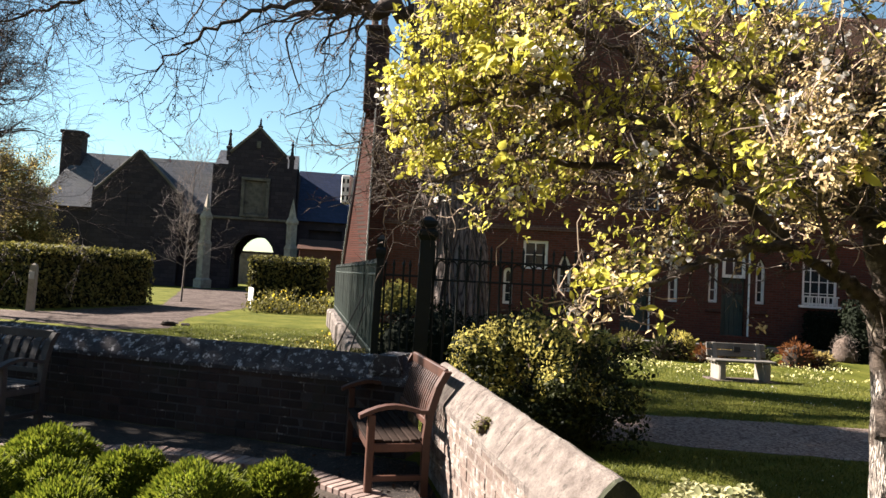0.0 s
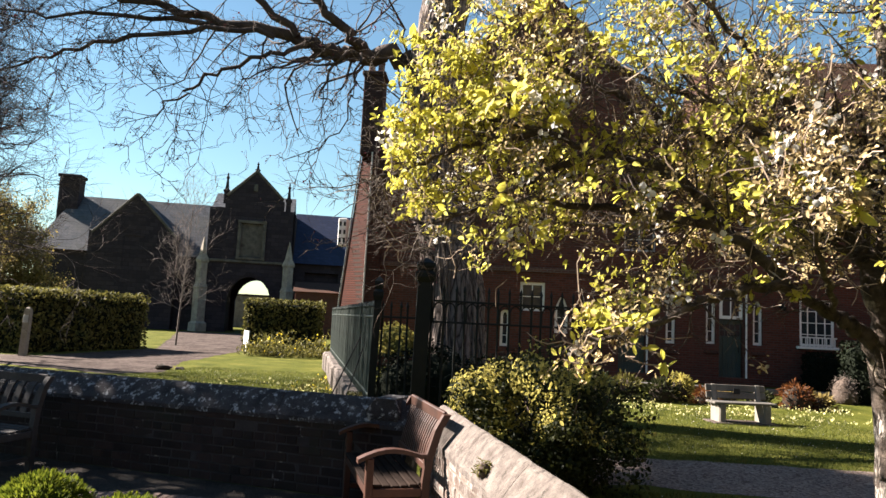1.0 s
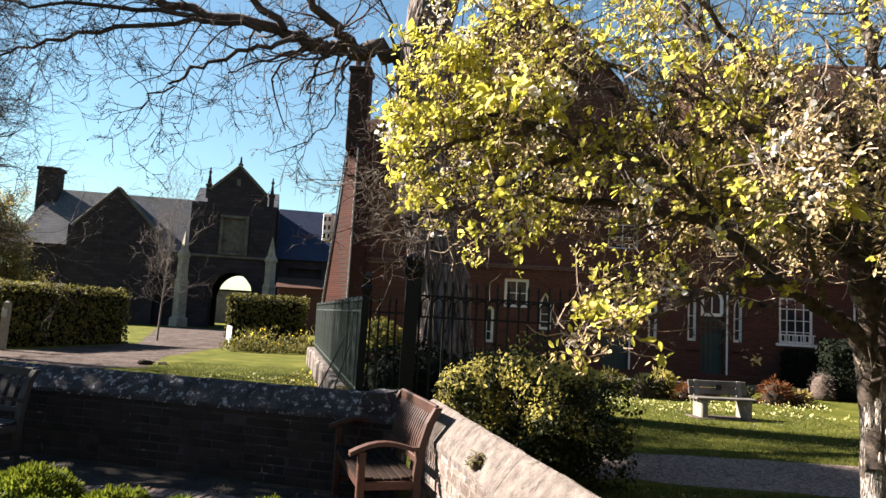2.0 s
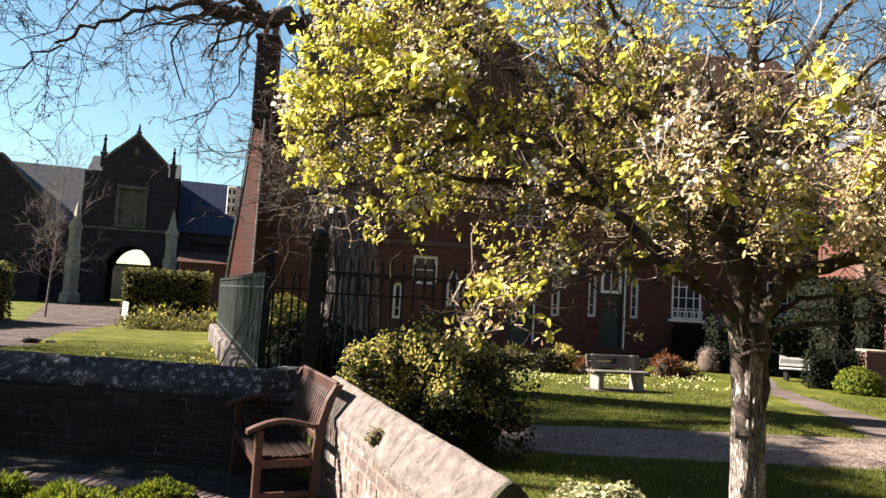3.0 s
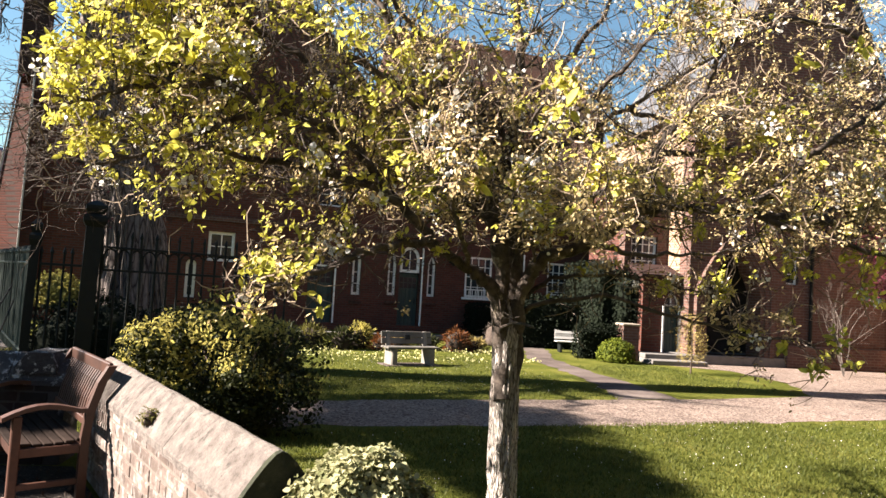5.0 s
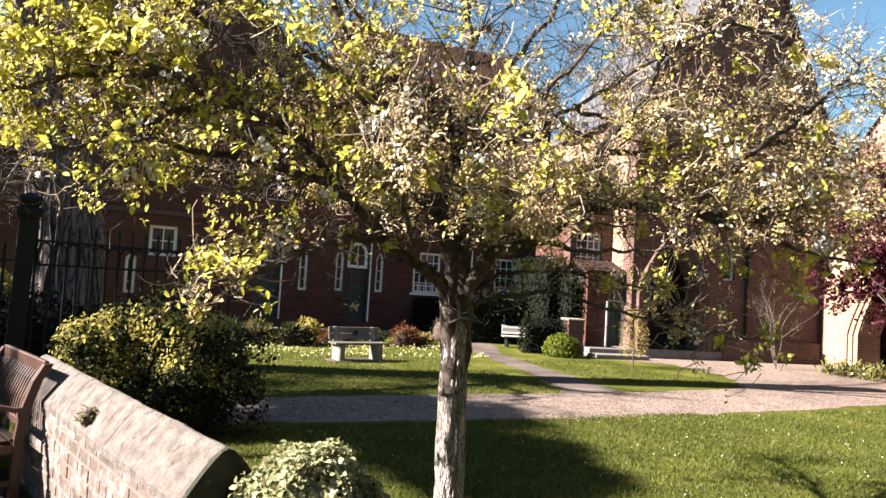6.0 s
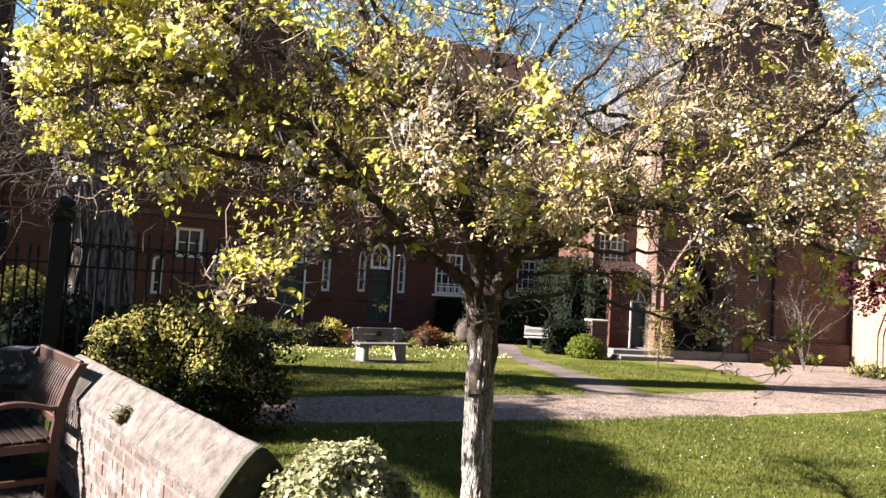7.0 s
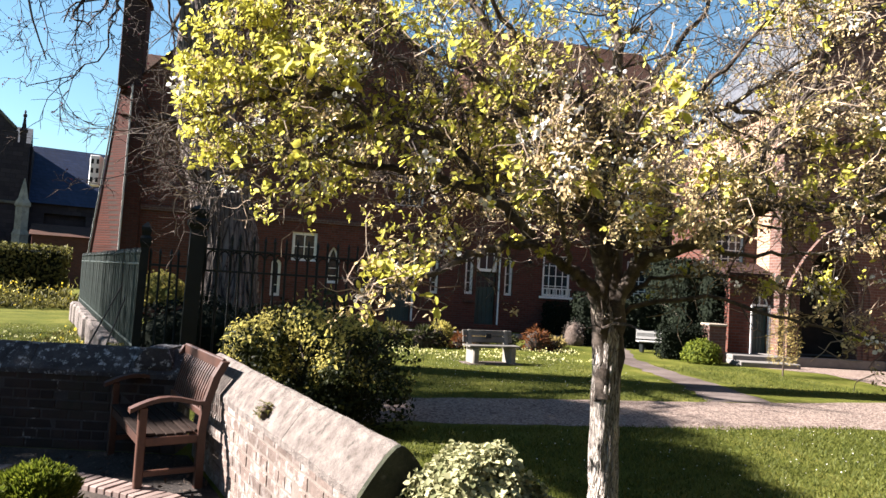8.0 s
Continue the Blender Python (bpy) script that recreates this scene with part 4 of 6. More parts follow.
for x in (-3.15, 2.65):
    b = Geo().lathe([(0.60, 0), (0.60, 0.55), (0.44, 0.68), (0.44, 2.9), (0.48, 3.0), (0.36, 3.3), (0.36, 4.7), (0.44, 4.8), (0.44, 4.95), (0.26, 5.25), (0.20, 5.65), (0.03, 6.5)], 4, (x, -0.6, 0))
    b.make("buttress", STONE_SUNLIT, gate, "stepped stone buttress coloured pale as if sunlit, with a pinnacle")
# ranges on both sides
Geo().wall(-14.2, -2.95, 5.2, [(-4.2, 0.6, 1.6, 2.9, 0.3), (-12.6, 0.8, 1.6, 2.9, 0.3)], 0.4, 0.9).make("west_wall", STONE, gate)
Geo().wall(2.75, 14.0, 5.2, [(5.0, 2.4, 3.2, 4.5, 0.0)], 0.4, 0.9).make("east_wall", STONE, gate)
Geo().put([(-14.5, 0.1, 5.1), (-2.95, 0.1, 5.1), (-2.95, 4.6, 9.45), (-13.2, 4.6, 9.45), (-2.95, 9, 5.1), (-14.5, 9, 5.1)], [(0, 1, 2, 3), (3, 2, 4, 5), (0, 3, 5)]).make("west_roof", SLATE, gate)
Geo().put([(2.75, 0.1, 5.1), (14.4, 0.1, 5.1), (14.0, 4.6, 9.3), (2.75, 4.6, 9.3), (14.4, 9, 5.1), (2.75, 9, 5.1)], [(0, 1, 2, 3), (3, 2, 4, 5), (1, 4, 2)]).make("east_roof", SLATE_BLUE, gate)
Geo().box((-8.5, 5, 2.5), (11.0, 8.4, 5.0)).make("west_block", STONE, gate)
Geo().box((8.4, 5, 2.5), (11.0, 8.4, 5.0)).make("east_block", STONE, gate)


def cross_top(x):
    return 6.5 + max(0, 2.6 * (1 - abs(x + 7.8) / 2.5)) if abs(x + 7.8) < 2.5 else 6.5


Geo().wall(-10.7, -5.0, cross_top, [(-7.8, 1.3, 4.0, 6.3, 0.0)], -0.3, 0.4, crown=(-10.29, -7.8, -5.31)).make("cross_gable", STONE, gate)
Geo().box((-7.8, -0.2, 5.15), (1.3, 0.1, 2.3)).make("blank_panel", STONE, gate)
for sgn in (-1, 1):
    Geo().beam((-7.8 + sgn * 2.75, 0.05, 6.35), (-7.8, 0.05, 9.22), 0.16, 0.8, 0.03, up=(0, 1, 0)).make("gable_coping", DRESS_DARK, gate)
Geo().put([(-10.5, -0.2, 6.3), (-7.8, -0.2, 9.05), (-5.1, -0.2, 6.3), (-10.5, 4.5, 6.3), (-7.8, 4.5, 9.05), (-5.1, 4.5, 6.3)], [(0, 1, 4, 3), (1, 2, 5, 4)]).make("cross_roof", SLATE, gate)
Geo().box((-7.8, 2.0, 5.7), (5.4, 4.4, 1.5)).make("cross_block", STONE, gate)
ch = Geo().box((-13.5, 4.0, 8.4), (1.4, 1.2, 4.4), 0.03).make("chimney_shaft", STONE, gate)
Geo().box((-13.5, 4.0, 10.72), (1.6, 1.4, 0.25), 0.04).make("chimney_cap", STONE, ch)
Geo().wall(-14.0, 14.0, 2.9, (), 16, 16.4).make("court_wall", STONE_DRESS, gate)
Geo().box((0, 16.2, 2.98), (28.0, 0.6, 0.16), 0.03).make("court_coping", STONE, gate)
red_shed = thing("brick_lean_to", "low red brick lean-to beside the gatehouse", "building", frame_of(-11.6, 45.0, 0.970, 0.242))
Geo().box((1.6, 1.5, 1.5), (3.2, 3, 3.0), 0.02).make("wall", BRICK_RED, red_shed)
Geo().put([(-0.15, -0.2, 2.95), (3.4, -0.2, 2.95), (3.4, 3.1, 3.7), (-0.15, 3.1, 3.7), (-0.15, 3.1, 2.95), (3.4, 3.1, 2.95)], [(0, 1, 2, 3), (0, 3, 4), (1, 5, 2)]).make("roof", TILE_ROOF, red_shed)

# ---- railings and gate ----


def railing(name, a, b, z0, z1, gap, label, plinth=0.0, heads=True, lattice=False, mat=IRON):
    a, b = Vector((*a, 0)), Vector((*b, 0))
    length = (b - a).length
    e = (b - a).normalized()
    root = thing(name, label, "railing", frame_of(a.x, a.y, e.x, e.y))
    n = int(length / gap)
    bar = Geo().tube([(0, 0, z0), (0, 0, z1)], [0.015, 0.015], 6)
    if heads:
        bar.lathe([(0.015, z1 - 0.01), (0.022, z1 + 0.02), (0.005, z1 + 0.08)], 6)
    first = bar.make("bar", mat, root)
    for i in range(n + 1):
        ob = first if i == 0 else new("bar", first.data)
        ob.parent = root
        ob.location = (i * length / n, 0, 0)
        ob.rotation_euler = (RNG.normal() * 0.006, RNG.normal() * 0.006, 0)
    for z in (z0 + 0.12, z1 - 0.12) + ((z1 - 0.38,) if lattice else ()):
        Geo().box((length / 2, 0, z), (length, 0.045, 0.026), 0.004).make("rail", mat, root)
    if lattice:
        for i in range(n):
            x = (i + 0.5) * length / n
            Geo().tube([(x - 0.07, 0, z1 - 0.38)] + [(x + 0.07 * math.cos(q), 0, z1 - 0.24 + 0.10 * math.sin(q)) for q in np.linspace(math.pi, 0, 9)] + [(x + 0.07, 0, z1 - 0.38)], [0.010] * 11, 5).make("scroll", mat, root)
    if plinth:
        k = max(2, int(length / 0.75))
        for i in range(k):
            w = length / k
            j = RNG.normal() * 0.02
            Geo().box(((i + 0.5) * w, j, plinth / 2), (w - 0.015, 0.36, plinth + RNG.normal() * 0.015), 0.05).make("plinth_stone", COPING, root)
    return root


railing("iron_railing", (-0.62, 10.15), (-3.75, 21.6), 0.5, 1.72, 0.135, "worn green iron railing on a pale stone plinth", 0.5, True, False, IRON_WORN)
railing("iron_railing", (0.12, 10.02), (2.3, 10.75), 0.15, 1.95, 0.14, "dark scrolled iron railing behind the shrub", 0, True, True)
railing("iron_gate", (-0.52, 10.1), (-0.06, 10.04), 0.12, 1.72, 0.115, "narrow dark iron garden gate", 0, True, False)


def gate_post(x, y, h, w, label):
    root = thing("gate_post", label, "gate post", pose(x, y, 0, 0, 1.0, 8))
    Geo().lathe([(w * 0.75, 0), (w * 0.75, 0.3), (w * 0.5, 0.34), (w * 0.5, h - 0.28)], square=True).make("shaft", IRON, root)
    Geo().lathe([(w * 0.55, h - 0.28), (w * 0.72, h - 0.22), (w * 0.72, h - 0.17), (w * 0.5, h - 0.14)], square=True).make("collar", IRON, root)
    Geo().lathe([(w * 0.5, h - 0.14), (w * 0.64, h - 0.08), (w * 0.64, h - 0.04), (w * 0.3, h), (0.01, h + 0.02)], square=True).make("cap", IRON, root)


gate_post(-0.03, 10.0, 2.33, 0.17, "stout dark green cast-iron gate post with moulded cap")
gate_post(-0.61, 10.1, 2.08, 0.09, "slim dark green cast-iron gate post")
stay = thing("railing_stay", "thin slanting iron stay beside the railing", "stay")
Geo().tube([(-1.55, 11.2, 0.0), (-0.95, 11.8, 1.6)], [0.012, 0.012], 6).make("rod", IRON, stay)
Geo().tube([(-1.2, 10.8, 0.0), (-0.85, 11.4, 1.55)], [0.012, 0.012], 6).make("rod", IRON, stay)

# ---- benches ----


def slatted_bench(name, m, length, wood, label, height=0.92, slat=0.03, pitch=0.062):
    """A garden bench, local x along the seat, facing -y; curved slatted back and bowed arms."""
    root = thing(name, label, "bench", m)
    d = 0.46
    for x in (0.035, length - 0.035):
        Geo().beam((x, 0.03, 0), (x, 0.03, 0.60), 0.058, 0.055, 0.006).make("leg", wood, root)
        back = Geo()
        pr = [(d - 0.02, 0.0), (d - 0.02, 0.42), (d + 0.0, 0.60), (d + 0.06, 0.80), (d + 0.12, height - 0.02)]
        vs, fs = [], []
        for y, z in pr:
            for dx, dy in ((-0.028, -0.028), (0.028, -0.028), (0.028, 0.028), (-0.028, 0.028)):
                vs.append((x + dx, y + dy, z))
        for i in range(len(pr) - 1):
            for k in range(4):
                fs.append((i * 4 + k, i * 4 + (k + 1) % 4, i * 4 + 4 + (k + 1) % 4, i * 4 + 4 + k))
        fs += [(3, 2, 1, 0), tuple(len(vs) - 4 + k for k in range(4))]
        back.put(vs, fs).make("leg", wood, root)
        arm = Geo()
        n = 9
        vs, fs = [], []
        for i in range(n):
            u = i / (n - 1)
            y = -0.06 + (d + 0.06) * u
            z = 0.60 + 0.045 * math.sin(math.pi * min(1, u * 1.15)) - (0.03 * (1 - u) ** 3)
            hw = 0.042 - 0.012 * u
            vs += [(x - hw, y, z), (x + hw, y, z), (x + hw, y, z + 0.03), (x - hw, y, z + 0.03)]
        for i in range(n - 1):
            for k in range(4):
                fs.append((i * 4 + k, i * 4 + (k + 1) % 4, i * 4 + 4 + (k + 1) % 4, i * 4 + 4 + k))
        fs += [(3, 2, 1, 0), tuple(len(vs) - 4 + k for k in range(4))]
        arm.put(vs, fs).make("armrest", wood, root)
        Geo().beam((x, 0.03, 0.36), (x, d - 0.02, 0.36), 0.035, 0.06, 0.004).make("side_rail", wood, root)
        Geo().beam((x, 0.03, 0.14), (x, d - 0.02, 0.14), 0.03, 0.04, 0.004).make("stretcher", wood, root)
    Geo().box((length / 2, 0.03, 0.365), (length - 0.07, 0.03, 0.075), 0.004).make("front_rail", wood, root)
    Geo().box((length / 2, d - 0.02, 0.365), (length - 0.07, 0.03, 0.075), 0.004).make("back_rail", wood, root)
    ns = 7
    for i in range(ns):
        y = 0.03 + (d - 0.07) * i / (ns - 1)
        Geo().box((length / 2, y, 0.415 - 0.018 * math.sin(math.pi * i / (ns - 1))), (length - 0.075, 0.055, 0.02), 0.004).make("seat_slat", TEAK_WORN if wood is TEAK else wood, root)
    Geo().box((length / 2, d + 0.115, height - 0.045), (length - 0.1, 0.035, 0.085), 0.008).make("top_rail", wood, root)
    Geo().box((length / 2, d + 0.0, 0.52), (length - 0.1, 0.03, 0.05), 0.004).make("lower_rail", wood, root)
    nb = max(9, int(length / pitch))
    sl = None
    for i in range(nb):
        x = 0.075 + (length - 0.15) * i / (nb - 1)
        g = Geo()
        pr = [(d + 0.0, 0.53), (d + 0.025, 0.66), (d + 0.07, 0.78), (d + 0.115, height - 0.07)]
        for a, b in zip(pr, pr[1:]):
            g.beam((0, *a), (0, *b), slat, 0.014, 0.002)
        if sl is None:
            ob = g.make("back_slat", wood, root)
            sl = ob.data
        else:
            ob = new("back_slat", sl)
            ob.parent = root
        ob.location.x = x
    return root


slatted_bench("garden_bench", frame_of(-0.40, 7.63, 0.319, -0.9477), 1.22, TEAK, "reddish teak garden bench with curved slatted back", 0.93)
slatted_bench("garden_bench", frame_of(-5.05, 7.76, 0.976, -0.2185), 1.65, TEAK_GREY, "weathered grey teak bench against the shaded wall", 0.90, 0.075, 0.125)


def stone_bench(m):
    root = thing("stone_leg_bench", "pale plank bench on concrete legs on the lawn", "bench", m)
    for x in (0.14, 0.98):
        Geo().box((x, 0.20, 0.17), (0.13, 0.38, 0.34), 0.02).make("leg", CONCRETE, root)
        Geo().beam((x, 0.36, 0.32), (x, 0.45, 0.66), 0.09, 0.08, 0.012).make("back_post", CONCRETE, root)
    for i in range(3):
        Geo().box((0.56, 0.06 + 0.13 * i, 0.36), (1.16, 0.115, 0.04), 0.008).make("seat_plank", PLANK_PALE, root)
    for i in range(2):
        Geo().box((0.56, 0.39 + 0.03 * i, 0.47 + 0.13 * i), (1.14, 0.032, 0.12), 0.008, pose(0, 0, 0, -13)).make("back_plank", PLANK_PALE, root)
    Geo().box((0.56, 0.355, 0.55), (0.13, 0.012, 0.10), 0.004, pose(0, 0, 0, -13)).make("plaque", IRON, root, "small dark memorial plaque")
    Geo().box((0.56, 0.18, 0.012), (1.22, 0.5, 0.024), 0.006).make("slab", GRAVEL_OLD, root)


stone_bench(frame_of(4.92, 14.35, 0.985, 0.13))
far = thing("park_bench", "dark bench with a bleached pale backrest", "bench", Matrix(frame_of(10.95, 18.1, 0.95, -0.31)) @ Matrix.Diagonal((0.8, 0.8, 0.72, 1)))
for x in (0.15, 1.15):
    Geo().box((x, 0.2, 0.2), (0.08, 0.4, 0.4), 0.01).make("leg", IRON, far)
Geo().box((0.65, 0.18, 0.42), (1.35, 0.4, 0.05), 0.01).make("seat", BOARD, far)
bk = Geo()
bk.put([(0.0, 0.40, 0.5), (1.3, 0.40, 0.5), (1.3, 0.5, 0.92), (1.05, 0.49, 0.80), (0.65, 0.49, 0.82), (0.3, 0.49, 0.80), (0.0, 0.5, 0.86), (0.0, 0.44, 0.5), (1.3, 0.44, 0.5)], [(0, 1, 2, 3, 4, 5, 6)])
bk.box((0.65, 0.44, 0.62), (1.3, 0.03, 0.24), 0.005)
bk.make("backrest", BOARD, far)

# ---- small garden furniture ----
bollard = thing("bollard", "pale timber bollard in front of the hedge", "bollard", pose(-12.35, 20.5, 0, 0, 1.5, 10))
Geo().lathe([(0.088, 0), (0.084, 1.25), (0.07, 1.34), (0.02, 1.39)], square=True).make("post", STONE_DRESS, bollard)
Geo().box((0, -0.115, 1.05), (0.14, 0.02, 0.22), 0.004).make("plate", BOARD, bollard)
sign = thing("garden_sign", "small white notice board on a post", "sign", pose(-8.0, 26.4, 0, 0, 3, -48))
Geo().box((0, 0, 0.60), (0.44, 0.03, 0.5), 0.006).make("board", WHITE, sign)
Geo().box((0, 0.03, 0.3), (0.06, 0.05, 0.6), 0.006).make("post", WHITE, sign)
for i, (x, y, r) in enumerate(((-7.35, 18.7, 0.2), (-7.0, 18.9, 0.13), (-7.6, 19.0, 0.1))):
    g = Geo()
    prof = [(r * math.sin(a), r * 0.36 * (1 - math.cos(a))) for a in np.linspace(0.25, math.pi - 0.2, 6)]
    ob = g.lathe(prof, 9).make("rock", SOIL, None)
    ob.location = (x, y, -0.02)
    for v in ob.data.vertices:
        v.co *= 1 + 0.45 * noise.noise(v.co * 9 + Vector((i * 3, 0, 0)))
    tagged(ob, "dark lumpy stone on the grass edge", "stone", "stones")

# ---- hedges, shrubs ----


def block_points(size, n, rng, rough=0.06, faces=(0, 1, 2, 3, 4)):
    """Points over a clipped block of that size, its foot at the origin's centre, with their outward ways."""
    sx, sy, sz = size
    areas = np.array([sy * sz, sy * sz, sx * sz, sx * sz, sx * sy])
    areas = np.array([a if i in faces else 0 for i, a in enumerate(areas)])
    which = rng.choice(5, n, p=areas / areas.sum())
    u, v = rng.uniform(-0.5, 0.5, n), rng.uniform(0, 1, n)
    w = rng.uniform(-0.5, 0.5, n)
    p, o = np.zeros((n, 3)), np.zeros((n, 3))
    for i, (axis, sg) in enumerate(((0, -1), (0, 1), (1, -1), (1, 1), (2, 1))):
        k = which == i
        if axis == 0:
            p[k] = np.stack([np.full(k.sum(), sg * sx / 2), u[k] * sy, v[k] * sz], 1)
        elif axis == 1:
            p[k] = np.stack([u[k] * sx, np.full(k.sum(), sg * sy / 2), v[k] * sz], 1)
        else:
            p[k] = np.stack([u[k] * sx, w[k] * sy, np.full(k.sum(), sz)], 1)
        o[k, axis] = sg
    lump = np.array([noise.noise(Vector(q * 1.3)) + 0.5 * noise.noise(Vector(q * 4)) for q in p])
    return p + o * (lump[:, None] * rough + rng.normal(size=(n, 1)) * 0.03), o


def hedge(m, size, n, leaf, label, mat=HEDGE_LEAF, seed=1, faces=(0, 1, 2, 3, 4), width=0.6):
    rng = np.random.default_rng(seed)
    root = thing("clipped_hedge", label, "hedge", m)
    # Solid core; yew's near-black stands for shade deep between the leaves.
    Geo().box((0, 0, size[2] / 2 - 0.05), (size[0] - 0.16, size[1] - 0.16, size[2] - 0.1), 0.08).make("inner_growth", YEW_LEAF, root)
    p, o = block_points(size, n, rng, faces=faces)
    cloud("foliage", p, leaf, mat, root, o, seed, width=width, face=0.45)
    return root


hedge(frame_of(-13.45, 24.2, 0.2, 0.98), (5.2, 2.2, 1.9), 9000, 0.12, "long clipped beech hedge beside the path", seed=11)
hedge(frame_of(-17.2, 22.6, 0.98, -0.1), (5.5, 1.8, 1.85), 5000, 0.12, "dark end of the clipped hedge", seed=12)
hedge(frame_of(-7.45, 29.2, 1, 0.1), (2.9, 1.4, 2.0), 4500, 0.12, "square clipped hedge beside the gate path", seed=13)
hedge(pose(11.1, 23.4, 0), (1.05, 0.9, 1.1), 2200, 0.08, "dark clipped yew block under the window", YEW_LEAF, 14)
hedge(pose(12.25, 23.2, 0), (0.85, 0.8, 1.15), 2200, 0.08, "pale green clipped hedge beside the yew", seed=15)
hedge(frame_of(11.2, 19.6, 0.95, -0.31), (2.6, 0.9, 1.5), 3500, 0.09, "dark yew hedge behind the park bench", YEW_LEAF, 16)
# Added hedge: keeps the sun off the link's side wall.
hedge(TOWER_M @ pose(-1.75, 2.6, 0), (0.6, 2.9, 2.6), 5500, 0.09, "dark evergreen hedge added to shade and hide the link side wall", YEW_LEAF, 17)
hedge(TOWER_M @ pose(-2.43, 0.19, 0), (1.16, 0.4, 0.86), 2200, 0.06, "low dark yew hedge between the bench and the pier", YEW_LEAF, 19)
# Added bush: darkens the porch's west side by covering it.
hedge(TOWER_M @ pose(-1.38, 0.95, 0), (0.45, 0.7, 2.3), 1500, 0.08, "dark evergreen bush added to cover the sunlit porch side", YEW_LEAF, 18)


def ball(name, m, radii, n, leaf, mat, label, category, seed, core=YEW_LEAF, lumps=0.16, freq=2.2, squash=0.35, group="", width=0.5, spread=0.8, droop=0.0, face=0.5):
    """A shrub of many small leaves over an uneven form."""
    rng = np.random.default_rng(seed)
    root = thing(name, label, category, m, group)
    d = unit(rng.normal(size=(n, 3)))
    d[:, 2] = np.where(d[:, 2] < -squash, -d[:, 2], d[:, 2])
    r = np.array(radii)
    lump = np.array([1 + lumps * (noise.noise(Vector(q * freq) + Vector((seed * 3.1, 0, 0))) + 0.6 * noise.noise(Vector(q * freq * 2.6) + Vector((0, seed * 1.7, 0)))) for q in d])
    shell = 1 - np.abs(rng.normal(size=n)) * 0.12
    p = d * r * (lump * shell)[:, None]
    p[:, 2] += r[2] * squash
    p[:, 2] = np.maximum(p[:, 2], 0.02)
    g = Geo()
    vs, fs = [], []
    nu, nv = 18, 10
    for j in range(nv + 1):
        th = math.pi * j / nv
        for i in range(nu):
            q = Vector((math.sin(th) * math.cos(2 * math.pi * i / nu), math.sin(th) * math.sin(2 * math.pi * i / nu), math.cos(th)))
            k = 0.8 * (1 + lumps * (noise.noise(q * freq + Vector((seed * 3.1, 0, 0)))))
            vs.append((q.x * r[0] * k, q.y * r[1] * k, max(0.0, q.z * r[2] * k + r[2] * squash)))
    for j in range(nv):
        for i in range(nu):
            i2 = (i + 1) % nu
            fs.append((j * nu + i, (j + 1) * nu + i, (j + 1) * nu + i2, j * nu + i2))
    # Filled core, near-black by default for the shade behind the foliage.
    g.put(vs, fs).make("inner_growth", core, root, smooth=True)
    cloud("foliage", p, leaf, mat, root, d, seed, spread=spread, width=width, droop=droop, face=face)
    return root


# dwarf box clumps in the round bed
for i, (x, y, r, h) in enumerate(((-2.12, 6.10, 0.40, 0.44), (-1.42, 5.88, 0.33, 0.40), (-0.86, 5.60, 0.40, 0.42), (-2.15, 5.35, 0.42, 0.46), (-1.40, 5.15, 0.36, 0.40), (-0.42, 5.10, 0.26, 0.34), (-1.75, 5.62, 0.34, 0.36),
                                  (-0.50, 6.02, 0.30, 0.34), (-2.85, 5.75, 0.42, 0.45), (-3.1, 6.35, 0.40, 0.42), (-0.75, 4.5, 0.36, 0.38), (-1.6, 4.4, 0.40, 0.40), (-2.7, 4.7, 0.42, 0.42))):
    ball("box_clump", pose(x, y, 0.0), (r * 0.84, r * 0.84, h * 0.74), 7000, 0.032, BOX_LEAF, "bright green rounded dwarf box clump in the bed", "shrub", 30 + i, BOX_LEAF, 0.16, 2.4, group="box clumps", width=0.34, spread=0.42, droop=-0.75, face=0.0)

# variegated shrub outside the wall
shrub = thing("variegated_shrub", "large green and gold variegated evergreen shrub", "shrub")
rng = np.random.default_rng(41)
pts, outs = [], []
for k in range(64):
    c = np.array([1.46 + np.clip(rng.normal() * 0.46, -0.8, 0.7), 8.95 + np.clip(rng.normal() * 0.42, -0.6, 0.6), 0])
    top = 1.28 - 0.30 * abs(c[0] - 1.4) + rng.normal() * 0.08
    c[2] = rng.uniform(0.12, max(0.3, top - 0.15))
    r = rng.uniform(0.16, 0.30)
    d = unit(rng.normal(size=(330, 3)))
    q = c + d * r * (1 - np.abs(rng.normal(size=(330, 1))) * 0.25)
    pts.append(q)
    outs.append(d)
pts, outs = np.concatenate(pts), np.concatenate(outs)
keep = pts[:, 2] > 0.03
# Gold leans to the sunward upper left, so sunlight is put into leaf colour.
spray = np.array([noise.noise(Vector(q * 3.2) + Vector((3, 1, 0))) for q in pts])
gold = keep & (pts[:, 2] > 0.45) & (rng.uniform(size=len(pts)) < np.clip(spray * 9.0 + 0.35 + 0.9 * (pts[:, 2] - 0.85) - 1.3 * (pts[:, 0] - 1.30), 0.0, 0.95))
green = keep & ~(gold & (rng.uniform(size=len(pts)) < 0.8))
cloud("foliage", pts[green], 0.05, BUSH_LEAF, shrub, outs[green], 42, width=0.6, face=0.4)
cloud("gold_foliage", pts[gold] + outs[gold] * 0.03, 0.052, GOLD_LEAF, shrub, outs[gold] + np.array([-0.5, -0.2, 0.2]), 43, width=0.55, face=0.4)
sg = Geo()
